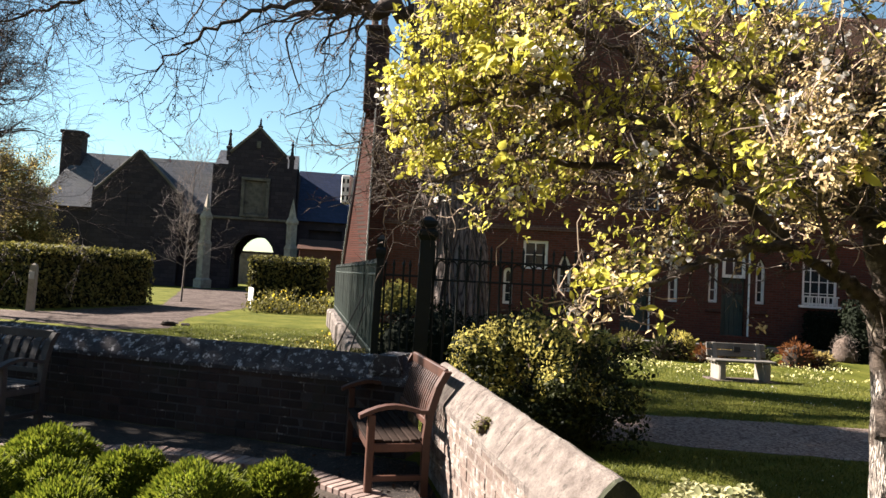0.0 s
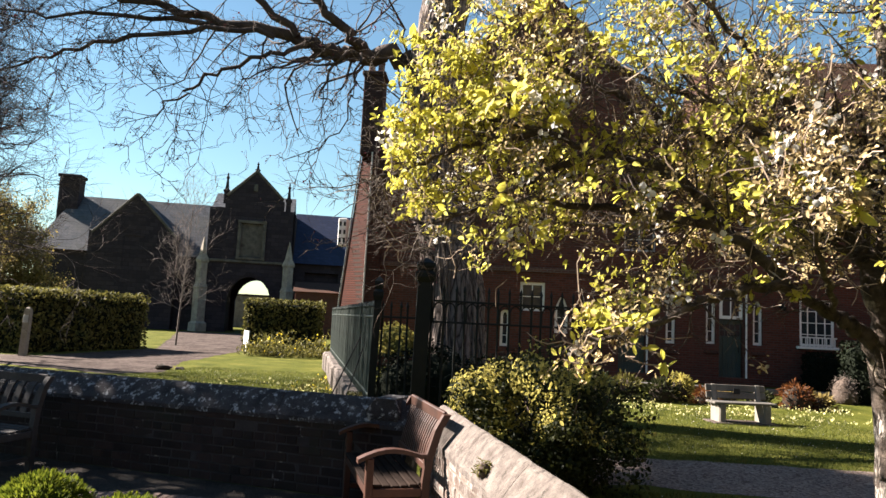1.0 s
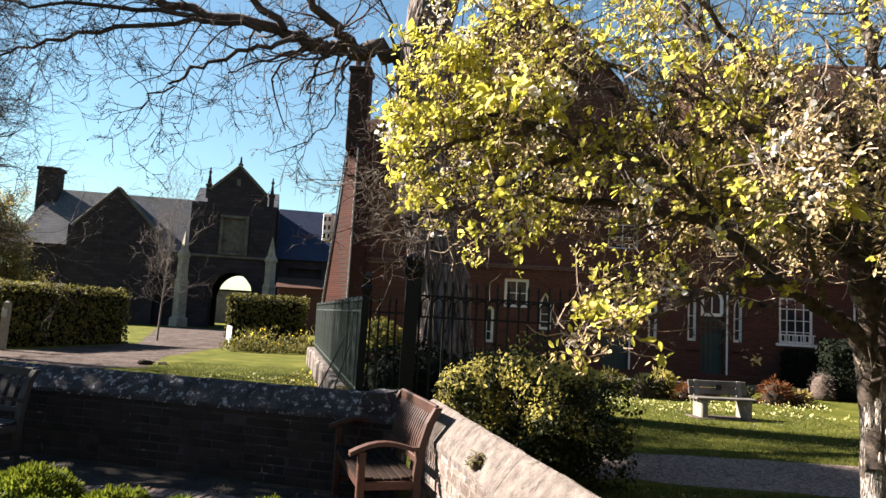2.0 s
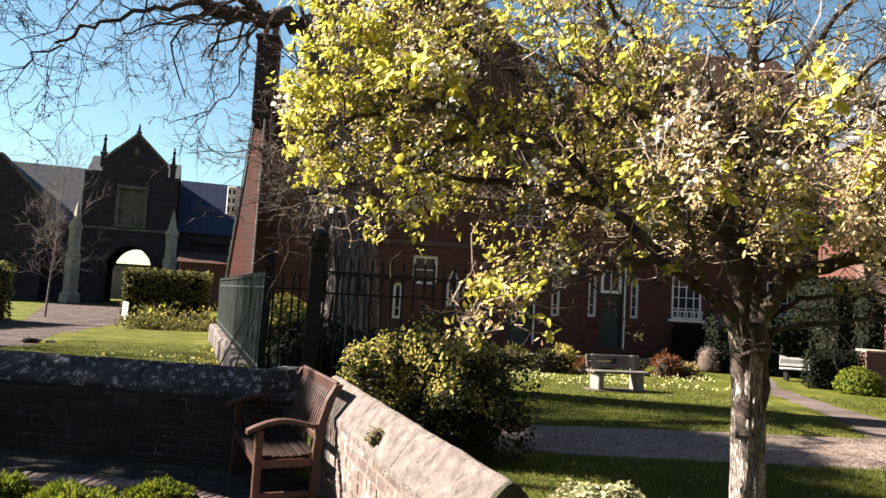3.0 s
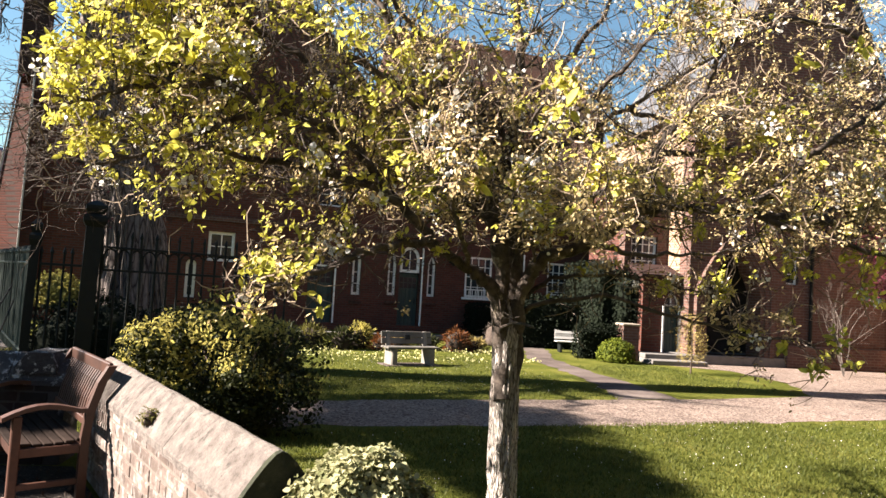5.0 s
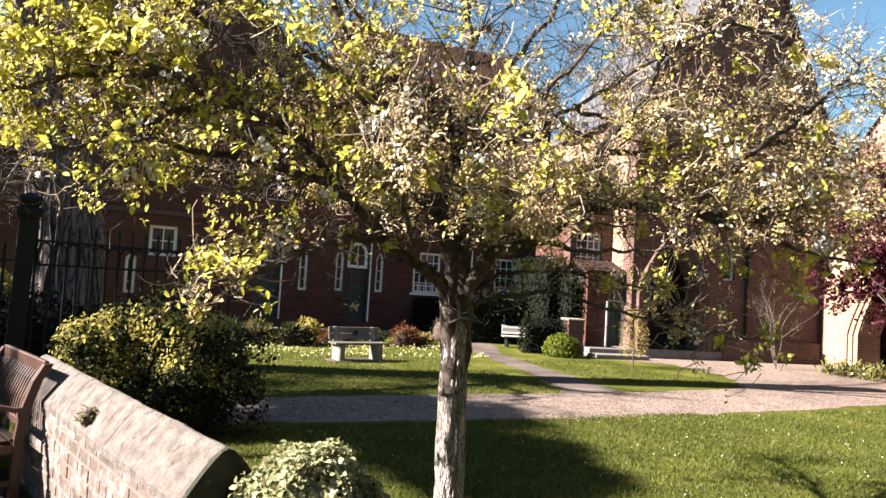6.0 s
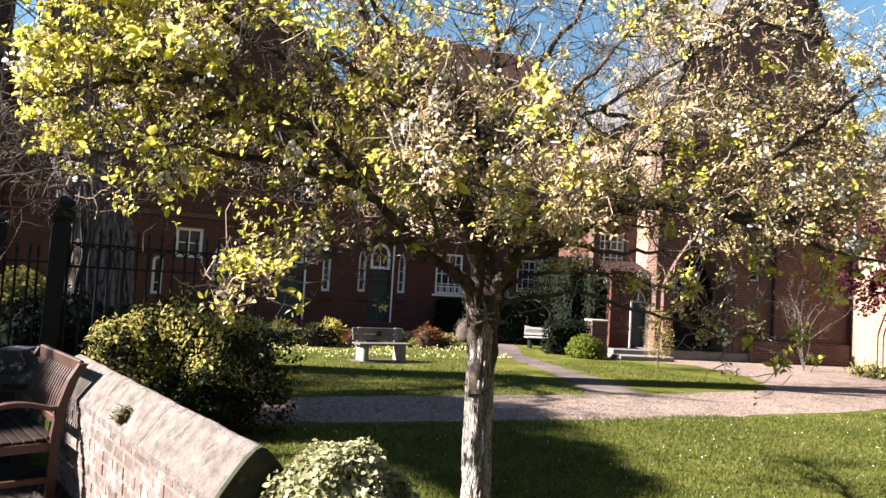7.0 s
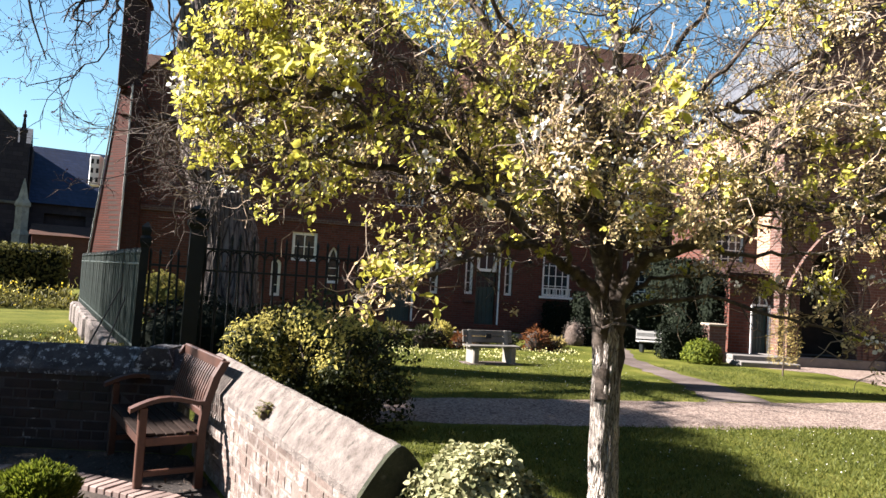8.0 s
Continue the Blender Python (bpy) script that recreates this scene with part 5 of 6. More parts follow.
for k in range(9):
    a = rng.uniform(0, 2 * math.pi)
    sg.tube([(1.55, 9.0, 0), (1.55 + 0.3 * math.cos(a), 9.0 + 0.3 * math.sin(a), 0.45), (1.55 + 0.6 * math.cos(a), 9.0 + 0.5 * math.sin(a), 0.95)], [0.025, 0.018, 0.008], 5)
sg.make("stem", TWIG, shrub)

ball("ivy_clump", pose(1.68, 4.12, 0.0), (0.40, 0.36, 0.64), 15000, 0.029, IVY_LEAF, "pale ivy clump over the end of the wall", "ivy", 51, YEW_LEAF, 0.14, 2.0, 0.42, width=0.85, spread=0.6)
ball("wall_plant", EAST_M @ pose(1.95, 0.02, 0.70), (0.06, 0.05, 0.07), 120, 0.04, HEDGE_LEAF, "small dry tuft rooted in the wall", "plant", 52, TWIG, width=0.2)
ball("green_shrub", pose(11.35, 15.9, 0), (0.48, 0.42, 0.42), 1500, 0.075, BOX_LEAF, "small bright green shrub by the pier", "shrub", 53, BOX_LEAF)
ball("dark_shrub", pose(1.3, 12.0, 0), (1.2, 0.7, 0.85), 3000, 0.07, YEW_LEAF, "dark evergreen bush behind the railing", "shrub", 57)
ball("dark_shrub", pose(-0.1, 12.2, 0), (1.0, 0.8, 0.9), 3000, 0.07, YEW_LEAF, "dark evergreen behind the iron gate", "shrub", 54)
ball("golden_shrub", pose(-0.75, 13.4, 0.95), (0.42, 0.36, 0.4), 900, 0.07, GOLD_LEAF, "golden shrub seen through the railing", "shrub", 55, HEDGE_LEAF)
ball("ivy_clump", pose(-0.95, 10.9, 0), (0.34, 0.5, 0.42), 1300, 0.06, HEDGE_LEAF, "ivy creeping over the railing plinth", "ivy", 56)


# ---- flower beds ----


def flower_bed(name, label, area, n, heights, colours, seed, leaf=0.16):
    """Upright blades and small flower heads over an area (x0, x1, y0, y1)."""
    rng = np.random.default_rng(seed)
    root = thing(name, label, "flower bed", kind="stuff")
    x, y = rng.uniform(area[0], area[1], n), rng.uniform(area[2], area[3], n)
    clump = np.array([0.5 + 0.9 * noise.noise(Vector((a * 1.7, b * 1.2, seed))) + 0.3 * noise.noise(Vector((a * 5.0, b * 5.0, seed))) for a, b in zip(x, y)])
    keep = clump > rng.uniform(0.05, 0.5, n)
    x, y, clump = x[keep], y[keep], clump[keep]
    n = len(x)
    h = rng.uniform(0.1, 1, n) * (heights * (0.25 + 1.1 * clump))
    p = np.stack([x, y, np.zeros(n)], 1)
    p[:, 2] = h * rng.uniform(0.0, 1, n)
    up = np.tile([0, 0, 0.9], (n, 1))
    cloud("leaves", p, leaf, colours[0], root, up, seed, spread=0.6, width=0.3, droop=0)
    k = n // 22
    q = p[:k].copy()
    q[:, 2] = h[:k] + 0.05
    cloud("flower_heads", q, 0.07, colours[1], root, None, seed + 1, width=0.9)
    if len(colours) > 2:
        j = n // 3
        q = p[k:k + j].copy()
        cloud("rust_leaves", q, leaf * 0.8, colours[2], root, up[:j], seed + 2, spread=0.9, width=0.4)


flower_bed("flower_bed", "low bed of yellow daffodils under the hedge", (-7.9, -4.9, 25.2, 28.3), 3600, 0.75, (HEDGE_LEAF, YELLOW), 62)
PLANTS = [  # x, y, width, height, leaf, colour, label
    (3.35, 17.6, 0.62, 0.55, 0.10, BUSH_LEAF, "dark green leafy perennial in the border"),
    (4.05, 17.9, 0.55, 0.50, 0.11, HEDGE_LEAF, "green strap-leaved clump in the border"),
    (4.75, 17.6, 0.50, 0.46, 0.12, BUSH_LEAF, "dark green leafy perennial in the border"),
    (5.30, 18.0, 0.45, 0.55, 0.11, GOLD_LEAF, "golden tufted clump in the border"),
    (5.75, 17.6, 0.42, 0.34, 0.09, RUST_LEAF, "rust-red clump in the border"),
    (6.35, 18.2, 0.50, 0.30, 0.10, OCHRE_LEAF, "straw-coloured dry clump in the border"),
    (7.05, 17.9, 0.40, 0.32, 0.09, BUSH_LEAF, "low green clump in the border"),
    (7.75, 17.7, 0.55, 0.52, 0.10, RUST_LEAF, "arching rust-red shrub beside the bench"),
    (8.35, 17.9, 0.45, 0.30, 0.10, OCHRE_LEAF, "straw-coloured dry clump in the border"),
    (2.75, 18.2, 0.60, 0.75, 0.10, OCHRE_LEAF, "brownish budding shrub in the border"),
]
for i, (x, y, w, h, leaf, mat, label) in enumerate(PLANTS):
    ball("border_plant", pose(x, y, 0), (w * 0.68, w * 0.5, h * 0.8), 560, leaf, mat, label, "plant", 300 + i, SOIL, 0.35, 3.0, 0.30, "border plants", 0.26, 0.9, -0.35, 0.0)
prng = np.random.default_rng(66)
bx, by = prng.uniform(2.9, 8.8, 900), prng.uniform(15.0, 17.6, 900)
lush = np.array([noise.noise(Vector((a * 1.1, b * 1.1, 7.0))) for a, b in zip(bx, by)]) > -0.05
cloud("petals", np.stack([bx[lush], by[lush], prng.uniform(0.03, 0.10, lush.sum())], 1), 0.05, PRIMROSE, thing("lawn_primroses", "pale yellow primroses in the grass before the border", "primroses", kind="stuff"), np.tile([-0.3, -0.5, 0.5], (lush.sum(), 1)), 67, width=0.9)
flower_bed("flower_bed", "low grey-green planting at the foot of the sunlit wing", (16.8, 18.6, 11.2, 12.8), 1200, 0.4, (HEDGE_LEAF, BLOSSOM), 64)
flower_bed("flower_bed", "pale primroses along the railing plinth", (-3.2, -1.2, 12.0, 19.0), 1800, 0.14, (HEDGE_LEAF, YELLOW), 65, 0.09)
kerb = Geo()
for i in range(14):
    kerb.box((3.5 + i * 0.52, 21.15, 0.07), (0.5, 0.14, 0.16), 0.02)
tagged(kerb.make("kerb", FLAG), "pale stone edging of the path", "kerb", kind="structure")

# ---- trees ----
# pear tree on the lawn
pear = thing("pear_tree", "old pear tree in young yellow-green leaf with white blossom", "tree")
rng = np.random.default_rng(5)


def smooth_line(pts, per=5):
    pts = [np.array(p, float) for p in pts]
    out = []
    for i in range(len(pts) - 1):
        a, b, c, d = pts[max(i - 1, 0)], pts[i], pts[i + 1], pts[min(i + 2, len(pts) - 1)]
        for k in range(per):
            u = k / per
            out.append(0.5 * (2 * b + (c - a) * u + (2 * a - 5 * b + 4 * c - d) * u * u + (3 * b - a - 3 * c + d) * u ** 3))
    out.append(pts[-1])
    return out


def bark_ridges(ob, axis, depth, turns, stretch, seed):
    """Vertical plates and fissures pushed into a trunk."""
    for v in ob.data.vertices:
        off = v.co - Vector((axis(v.co.z)[0], axis(v.co.z)[1], v.co.z))
        a = math.atan2(off.y, off.x)
        q = Vector((math.cos(a) * turns, math.sin(a) * turns, v.co.z * stretch + seed))
        k = abs(noise.noise(q)) * 1.6 + 0.5 * abs(noise.noise(q * 2.3))
        v.co += off.normalized() * depth * (0.75 - min(1.0, k * 1.4))


tr = Geo()
trunk_line = smooth_line([(2.90, 5.25, -0.05), (2.885, 5.24, 0.12), (2.87, 5.23, 0.5), (2.855, 5.22, 0.9), (2.845, 5.21, 1.25), (2.845, 5.21, 1.42), (2.85, 5.22, 1.58)], 16)
nt = len(trunk_line)
tr.tube(trunk_line, list(np.interp(np.linspace(0, 1, nt), [0, 0.17, 0.33, 0.5, 0.67, 0.85, 1], [0.104, 0.092, 0.086, 0.083, 0.079, 0.064, 0.03])), 56)
trunk = tr.make("trunk", PEAR_BARK, pear, smooth=True)
bark_ridges(trunk, lambda z: (2.89 - 0.03 * max(z, 0), 5.245 - 0.02 * max(z, 0)), 0.017, 5.2, 2.2, 4.0)
limb_geo = Geo()
tips = []


def bough(r0, full, *line):
    """A main limb along the line, with side shoots that carry the leaves."""
    pl = smooth_line(line)
    pl = [p + rng.normal(size=3) * 0.010 for p in pl]
    n = len(pl)
    rad = [r0 * (1 - 0.72 * i / (n - 1)) for i in range(n)]
    limb_geo.tube(pl, rad, 10, cap=False)
    for i in range(2, n):
        d = unit(pl[i] - pl[i - 1])
        for k in range(3 if full > 0.6 else 2):
            if rng.uniform() > 0.36 + 0.6 * i / n:
                continue
            if full > 0.65 and pl[i][2] < 2.0 and rng.uniform() > (0.22 if pl[i][2] > 1.86 else 0.03):
                continue
            side = rng.normal(size=3)
            w = unit(d * 0.6 + unit(side) * 0.95 + np.array([0, 0, 0.22]))
            branching(pl[i], w, rng.uniform(0.28, 0.62) * full, max(0.0042, rad[i] * 0.27), 2, rng, limb_geo, tips, 0.8, 0.1, (3, 4), 0.6, 5, 0.26, 0.5, 3, 1)


bough(0.060, 1.0, (2.825, 5.19, 0.92), (2.805, 5.19, 1.35), (2.73, 5.18, 1.58), (2.62, 5.14, 1.67), (2.50, 5.10, 1.72), (2.28, 5.00, 1.81), (2.16, 4.94, 1.88))
bough(0.030, 1.0, (2.28, 5.00, 1.81), (2.11, 4.91, 1.93), (1.91, 4.86, 2.09), (1.72, 4.82, 2.28), (1.51, 4.81, 2.39), (1.26, 4.84, 2.44), (1.05, 4.87, 2.54), (0.66, 5.05, 2.66), (0.42, 5.20, 2.72))
bough(0.066, 1.0, (2.835, 5.235, 0.88), (2.82, 5.24, 1.40), (2.78, 5.24, 1.87), (2.71, 5.28, 2.10), (2.69, 5.31, 2.28), (2.58, 5.35, 2.52), (2.36, 5.41, 2.67), (2.24, 5.47, 2.83), (2.03, 5.54, 3.28), (1.90, 5.60, 3.60))
bough(0.064, 1.0, (2.88, 5.23, 0.90), (2.875, 5.22, 1.45), (2.85, 5.23, 2.10), (2.82, 5.27, 2.41), (2.88, 5.30, 2.77), (2.90, 5.37, 3.17), (2.90, 5.43, 3.55), (2.89, 5.50, 3.95))
bough(0.054, 1.0, (2.872, 5.188, 0.94), (2.885, 5.18, 1.40), (2.92, 5.14, 1.66), (2.99, 5.03, 1.80), (3.19, 4.87, 1.91), (3.34, 4.70, 2.06), (3.51, 4.60, 2.13), (3.99, 4.50, 2.15), (4.46, 4.40, 2.12), (5.00, 4.40, 2.10))
bough(0.030, 1.0, (3.42, 4.66, 2.10), (3.46, 4.63, 2.45), (3.60, 4.61, 2.64), (3.78, 4.58, 2.92), (3.87, 4.54, 3.25), (3.90, 4.50, 3.60))
bough(0.030, 1.0, (2.68, 5.30, 2.28), (2.46, 5.42, 2.36), (2.20, 5.54, 2.30), (2.01, 5.64, 2.22), (1.74, 5.72, 2.23), (1.41, 5.80, 2.22), (0.95, 5.85, 2.28))
bough(0.030, 1.0, (2.56, 5.30, 2.50), (2.16, 5.26, 2.56), (1.86, 5.22, 2.65), (1.58, 5.18, 2.75), (1.32, 5.14, 2.88), (1.00, 5.15, 3.02), (0.62, 5.25, 3.18))
bough(0.026, 0.9, (3.94, 4.45, 2.15), (4.13, 4.38, 2.30), (4.37, 4.30, 2.53), (4.65, 4.25, 2.74), (4.95, 4.20, 3.00), (5.25, 4.20, 3.25))
bough(0.026, 0.45, (2.22, 4.97, 1.84), (1.98, 4.74, 1.82), (1.70, 4.54, 1.73), (1.52, 4.44, 1.64), (1.36, 4.42, 1.58), (1.20, 4.44, 1.54))
bough(0.016, 0.4, (2.94, 5.20, 1.48), (3.26, 4.95, 1.60), (3.60, 4.65, 1.52), (3.95, 4.45, 1.43), (4.30, 4.25, 1.40))
bough(0.016, 0.45, (2.92, 5.22, 1.56), (3.25, 5.25, 1.70), (3.65, 5.30, 1.74), (4.05, 5.30, 1.70), (4.50, 5.25, 1.66))
bough(0.024, 0.8, (3.20, 4.87, 1.91), (3.50, 5.10, 1.92), (3.90, 5.25, 1.90), (4.40, 5.35, 1.95), (4.90, 5.40, 2.02))
bough(0.024, 1.0, (2.82, 5.27, 2.41), (3.25, 5.28, 2.62), (3.70, 5.25, 2.90), (4.20, 5.15, 3.25), (4.60, 5.05, 3.65))
bough(0.040, 1.0, (2.90, 5.26, 1.70), (3.30, 5.75, 2.20), (4.00, 6.15, 2.55), (4.90, 6.35, 2.90))
bough(0.036, 1.0, (2.88, 5.25, 1.90), (3.10, 5.95, 2.25), (3.30, 6.60, 2.48), (3.45, 7.25, 2.60))
bough(0.020, 0.8, (1.26, 4.84, 2.44), (0.98, 4.88, 2.30), (0.68, 4.92, 2.14), (0.40, 4.98, 2.02))
bough(0.020, 0.8, (1.05, 4.87, 2.54), (0.72, 4.95, 2.50), (0.45, 5.00, 2.40), (0.22, 5.05, 2.32))
bough(0.026, 0.8, (1.90, 4.86, 2.09), (1.55, 5.00, 2.18), (1.11, 5.10, 2.24), (0.80, 5.20, 2.24), (0.40, 5.30, 2.28))
bough(0.024, 1.0, (2.24, 5.47, 2.83), (1.75, 5.42, 2.98), (1.25, 5.45, 3.20), (0.75, 5.50, 3.42))
bough(0.026, 1.0, (2.58, 5.35, 2.52), (2.30, 5.15, 2.85), (1.95, 5.00, 3.15), (1.60, 4.90, 3.45))
bough(0.026, 1.0, (2.88, 5.30, 2.77), (3.15, 5.20, 3.10), (3.40, 5.15, 3.45), (3.60, 5.20, 3.90))
bough(0.024, 0.9, (2.82, 5.27, 2.41), (3.10, 4.95, 2.72), (3.35, 4.75, 3.05), (3.55, 4.60, 3.40))
bough(0.024, 0.9, (3.46, 4.63, 2.45), (3.80, 4.75, 2.52), (4.20, 4.85, 2.62), (4.75, 4.95, 2.75))
bough(0.022, 0.9, (3.70, 5.25, 2.90), (4.10, 5.50, 2.95), (4.60, 5.65, 3.05), (5.20, 5.70, 3.20))
bough(0.022, 0.8, (4.46, 4.40, 2.12), (4.85, 4.55, 2.25), (5.25, 4.65, 2.42), (5.60, 4.65, 2.60))
bough(0.020, 0.7, (3.99, 4.50, 2.15), (4.35, 4.25, 2.02), (4.80, 4.10, 1.92), (5.20, 4.00, 1.88))
bough(0.024, 0.8, (2.71, 5.28, 2.10), (2.40, 4.95, 2.30), (2.05, 4.75, 2.50), (1.65, 4.65, 2.75))
bough(0.024, 0.9, (4.60, 5.05, 3.65), (5.20, 5.00, 3.70), (5.85, 4.95, 3.60), (6.50, 4.95, 3.45))
bough(0.024, 0.9, (4.75, 4.95, 2.75), (5.35, 5.00, 2.85), (5.95, 5.05, 2.90), (6.55, 5.05, 2.85))
bough(0.022, 0.9, (5.20, 5.70, 3.20), (5.80, 5.60, 3.30), (6.40, 5.50, 3.25), (6.90, 5.40, 3.15))
bough(0.022, 0.8, (4.90, 5.40, 2.02), (5.45, 5.30, 2.30), (6.00, 5.20, 2.45), (6.50, 5.10, 2.40))
# boughs that reach out over the lawn on the garden side
bough(0.018, 0.5, (2.85, 5.18, 1.85), (2.66, 4.82, 1.98), (2.45, 4.45, 2.05), (2.28, 4.10, 2.05))
bough(0.018, 0.5, (2.87, 5.17, 1.88), (2.88, 4.75, 2.00), (2.82, 4.35, 2.06), (2.70, 4.00, 2.10))
bough(0.018, 0.5, (2.50, 5.10, 1.74), (2.30, 4.75, 1.88), (2.10, 4.40, 2.02), (1.96, 4.05, 2.12))
bough(0.018, 0.55, (2.82, 5.22, 2.05), (2.68, 4.80, 2.26), (2.52, 4.38, 2.42), (2.38, 4.00, 2.48))
bough(0.018, 0.5, (3.19, 4.87, 1.91), (3.16, 4.50, 2.08), (3.02, 4.05, 2.18))
tp = np.array([t[0] for t in tips])
td = np.array([t[1] for t in tips])
fresh = []
inner = np.where((tp[:, 0] > 1.7), 1.0, 0.5)
twig_geo = Geo()
for k in rng.choice(len(tips), 2500, replace=False, p=inner / inner.sum()):
    q, d = tp[k], unit(td[k] + rng.normal(size=3) * 0.9)
    if q[2] < 1.85 and 1.4 < q[0] < 3.2 or q[0] < 0.05 * q[1]:
        continue
    line = [q]
    for j in range(4):
        d = unit(d + rng.normal(size=3) * 0.35 + np.array([0, 0, 0.05]))
        line.append(line[-1] + d * rng.uniform(0.03, 0.08))
    twig_geo.tube(line, [0.0036, 0.0032, 0.0028, 0.0024, 0.002], 3, cap=False)
    fresh += [(p, d) for p in line[1:]]
limb_geo.make("limb_work", PEAR_LIMB, pear, "dark knotty limbs and spurs", smooth=True)
twig_geo.make("twig_work", PEAR_TWIG, pear, "fine pale twigs")
tp = np.concatenate([tp, np.array([f[0] for f in fresh])])
td = np.concatenate([td, np.array([f[1] for f in fresh])])


def around(points, ways, per, spread, rng):
    k = np.repeat(np.arange(len(points)), per)
    return points[k] + rng.normal(size=(len(k), 3)) * spread, ways[k]


gap = np.array([noise.noise(Vector(q * 2.4) + Vector((5, 0, 0))) + 0.75 * noise.noise(Vector(q * 6.5) + Vector((0, 9, 0))) for q in tp])
near = np.hypot(tp[:, 0] - 2.84, tp[:, 1] - 5.2)
open_air = (gap > np.where(tp[:, 0] < 1.15, -0.22, np.where((tp[:, 0] > 2.3) & (tp[:, 2] < 2.7), -0.14, 0.02))) & ((near > 0.8) | (tp[:, 2] > 1.72 + 0.1 * rng.normal(size=len(tp)))) & ((tp[:, 2] > 1.88) | ((tp[:, 0] > 1.0) & (tp[:, 0] < 2.0) & (tp[:, 1] < 5.2)) | (tp[:, 0] > 3.05) | ((tp[:, 1] < 4.9) & (tp[:, 0] > 2.2) & (tp[:, 2] > 1.78)))
open_air &= tp[:, 0] > tp[:, 1] * np.interp(tp[:, 2], [1.8, 2.1, 2.4], [0.16, 0.07, 0.048])
tp, td = tp[open_air], td[open_air]
spur = rng.uniform(size=len(tp)) < np.where(tp[:, 0] < 1.9, np.where(tp[:, 2] < 1.95, 0.27, np.where(tp[:, 0] < 1.2, 0.30, 0.22)), np.where(tp[:, 2] < 2.7, 0.42, 0.34))
spur &= ~((tp[:, 0] < 1.15) & (tp[:, 2] < 2.5) & (rng.uniform(size=len(tp)) < 0.5))
spur &= ~((tp[:, 0] > 2.95) & (tp[:, 2] < 1.95) & (rng.uniform(size=len(tp)) < 0.75))
spur &= ~((tp[:, 0] > 2.3) & (tp[:, 2] > 2.4) & (rng.uniform(size=len(tp)) < np.where(tp[:, 0] > 3.5, 0.2, 0.42)))
lf, lw = around(tp[spur], td[spur], 5, 0.016, rng)
where = lf.copy()
# Bright leaves favour the sunlit left and top: light put into leaf colour.
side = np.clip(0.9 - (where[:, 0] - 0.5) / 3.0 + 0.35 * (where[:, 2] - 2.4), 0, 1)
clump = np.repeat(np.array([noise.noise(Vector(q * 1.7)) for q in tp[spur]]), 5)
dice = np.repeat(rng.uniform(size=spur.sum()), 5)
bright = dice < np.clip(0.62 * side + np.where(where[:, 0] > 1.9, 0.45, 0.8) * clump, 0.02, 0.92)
# Some low hanging leaves turn bright to stand for sun on them.
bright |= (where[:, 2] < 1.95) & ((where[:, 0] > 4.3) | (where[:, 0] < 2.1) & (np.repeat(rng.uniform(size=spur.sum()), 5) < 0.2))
SUNWARD = np.array([-0.75, -0.45, 0.45])
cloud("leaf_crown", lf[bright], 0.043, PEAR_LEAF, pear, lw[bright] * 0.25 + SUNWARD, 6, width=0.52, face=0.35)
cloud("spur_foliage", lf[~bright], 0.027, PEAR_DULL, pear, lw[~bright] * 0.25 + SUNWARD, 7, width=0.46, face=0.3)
ro = rng.choice(np.flatnonzero((tp[:, 2] > 1.8) | (tp[:, 0] > 3.8)), 130, replace=False)
rp, rw = around(tp[ro], td[ro], 7, 0.012, rng)
cloud("young_foliage", rp, 0.068, PEAR_LEAF, pear, rw * 0.3 + np.array([-0.5, -0.5, 0.1]), 16, width=0.55, face=0.2)
bl = tp[rng.uniform(size=len(tp)) < 0.006]
bp, bw = around(bl, np.zeros((len(bl), 3)), 16, 0.03, rng)
cloud("blossom", bp, 0.028, BLOSSOM, pear, None, 8, width=0.9, droop=0)

# great bare tree behind the railing
old = thing("old_tree", "huge old bare tree with a ridged trunk and long limbs", "tree")
rng = np.random.default_rng(9)
og = Geo()
og.tube(smooth_line([(0.24, 14.2, -0.1), (0.22, 14.2, 0.9), (0.18, 14.2, 1.9), (0.0, 14.2, 2.9), (-0.27, 14.2, 3.9), (-0.4, 14.2, 5.0), (-0.42, 14.1, 6.1), (-0.3, 14.15, 7.4), (0.0, 14.1, 8.8), (0.3, 14.0, 10.4)], 14),
        list(np.interp(np.linspace(0, 1, 127), [0, 0.11, 0.22, 0.33, 0.44, 0.66, 0.8, 1], [0.66, 0.56, 0.52, 0.50, 0.48, 0.46, 0.44, 0.34])), 64)
ot = og.make("trunk", OLD_BARK, old, smooth=True)
for v in ot.data.vertices:
    a = math.atan2(v.co.y - 14.2, v.co.x - float(np.interp(v.co.z, [0.9, 1.9, 2.9, 3.9, 5.0, 6.1, 7.4, 8.8, 10.4], [0.22, 0.18, 0.0, -0.27, -0.4, -0.42, -0.3, 0.0, 0.3])))
    w = 0.5 * noise.noise(Vector((v.co.z * 0.8, a, 4.0)))
    q = Vector((math.cos(a + w) * 5.5, math.sin(a + w) * 5.5, v.co.z * 0.7))
    k = 0.10 * (abs(noise.noise(q)) - 0.25) + 0.03 * noise.noise(q * 2.7)
    v.co.x += k * math.cos(a)
    v.co.y += k * math.sin(a)
ol = Geo()
otips = []
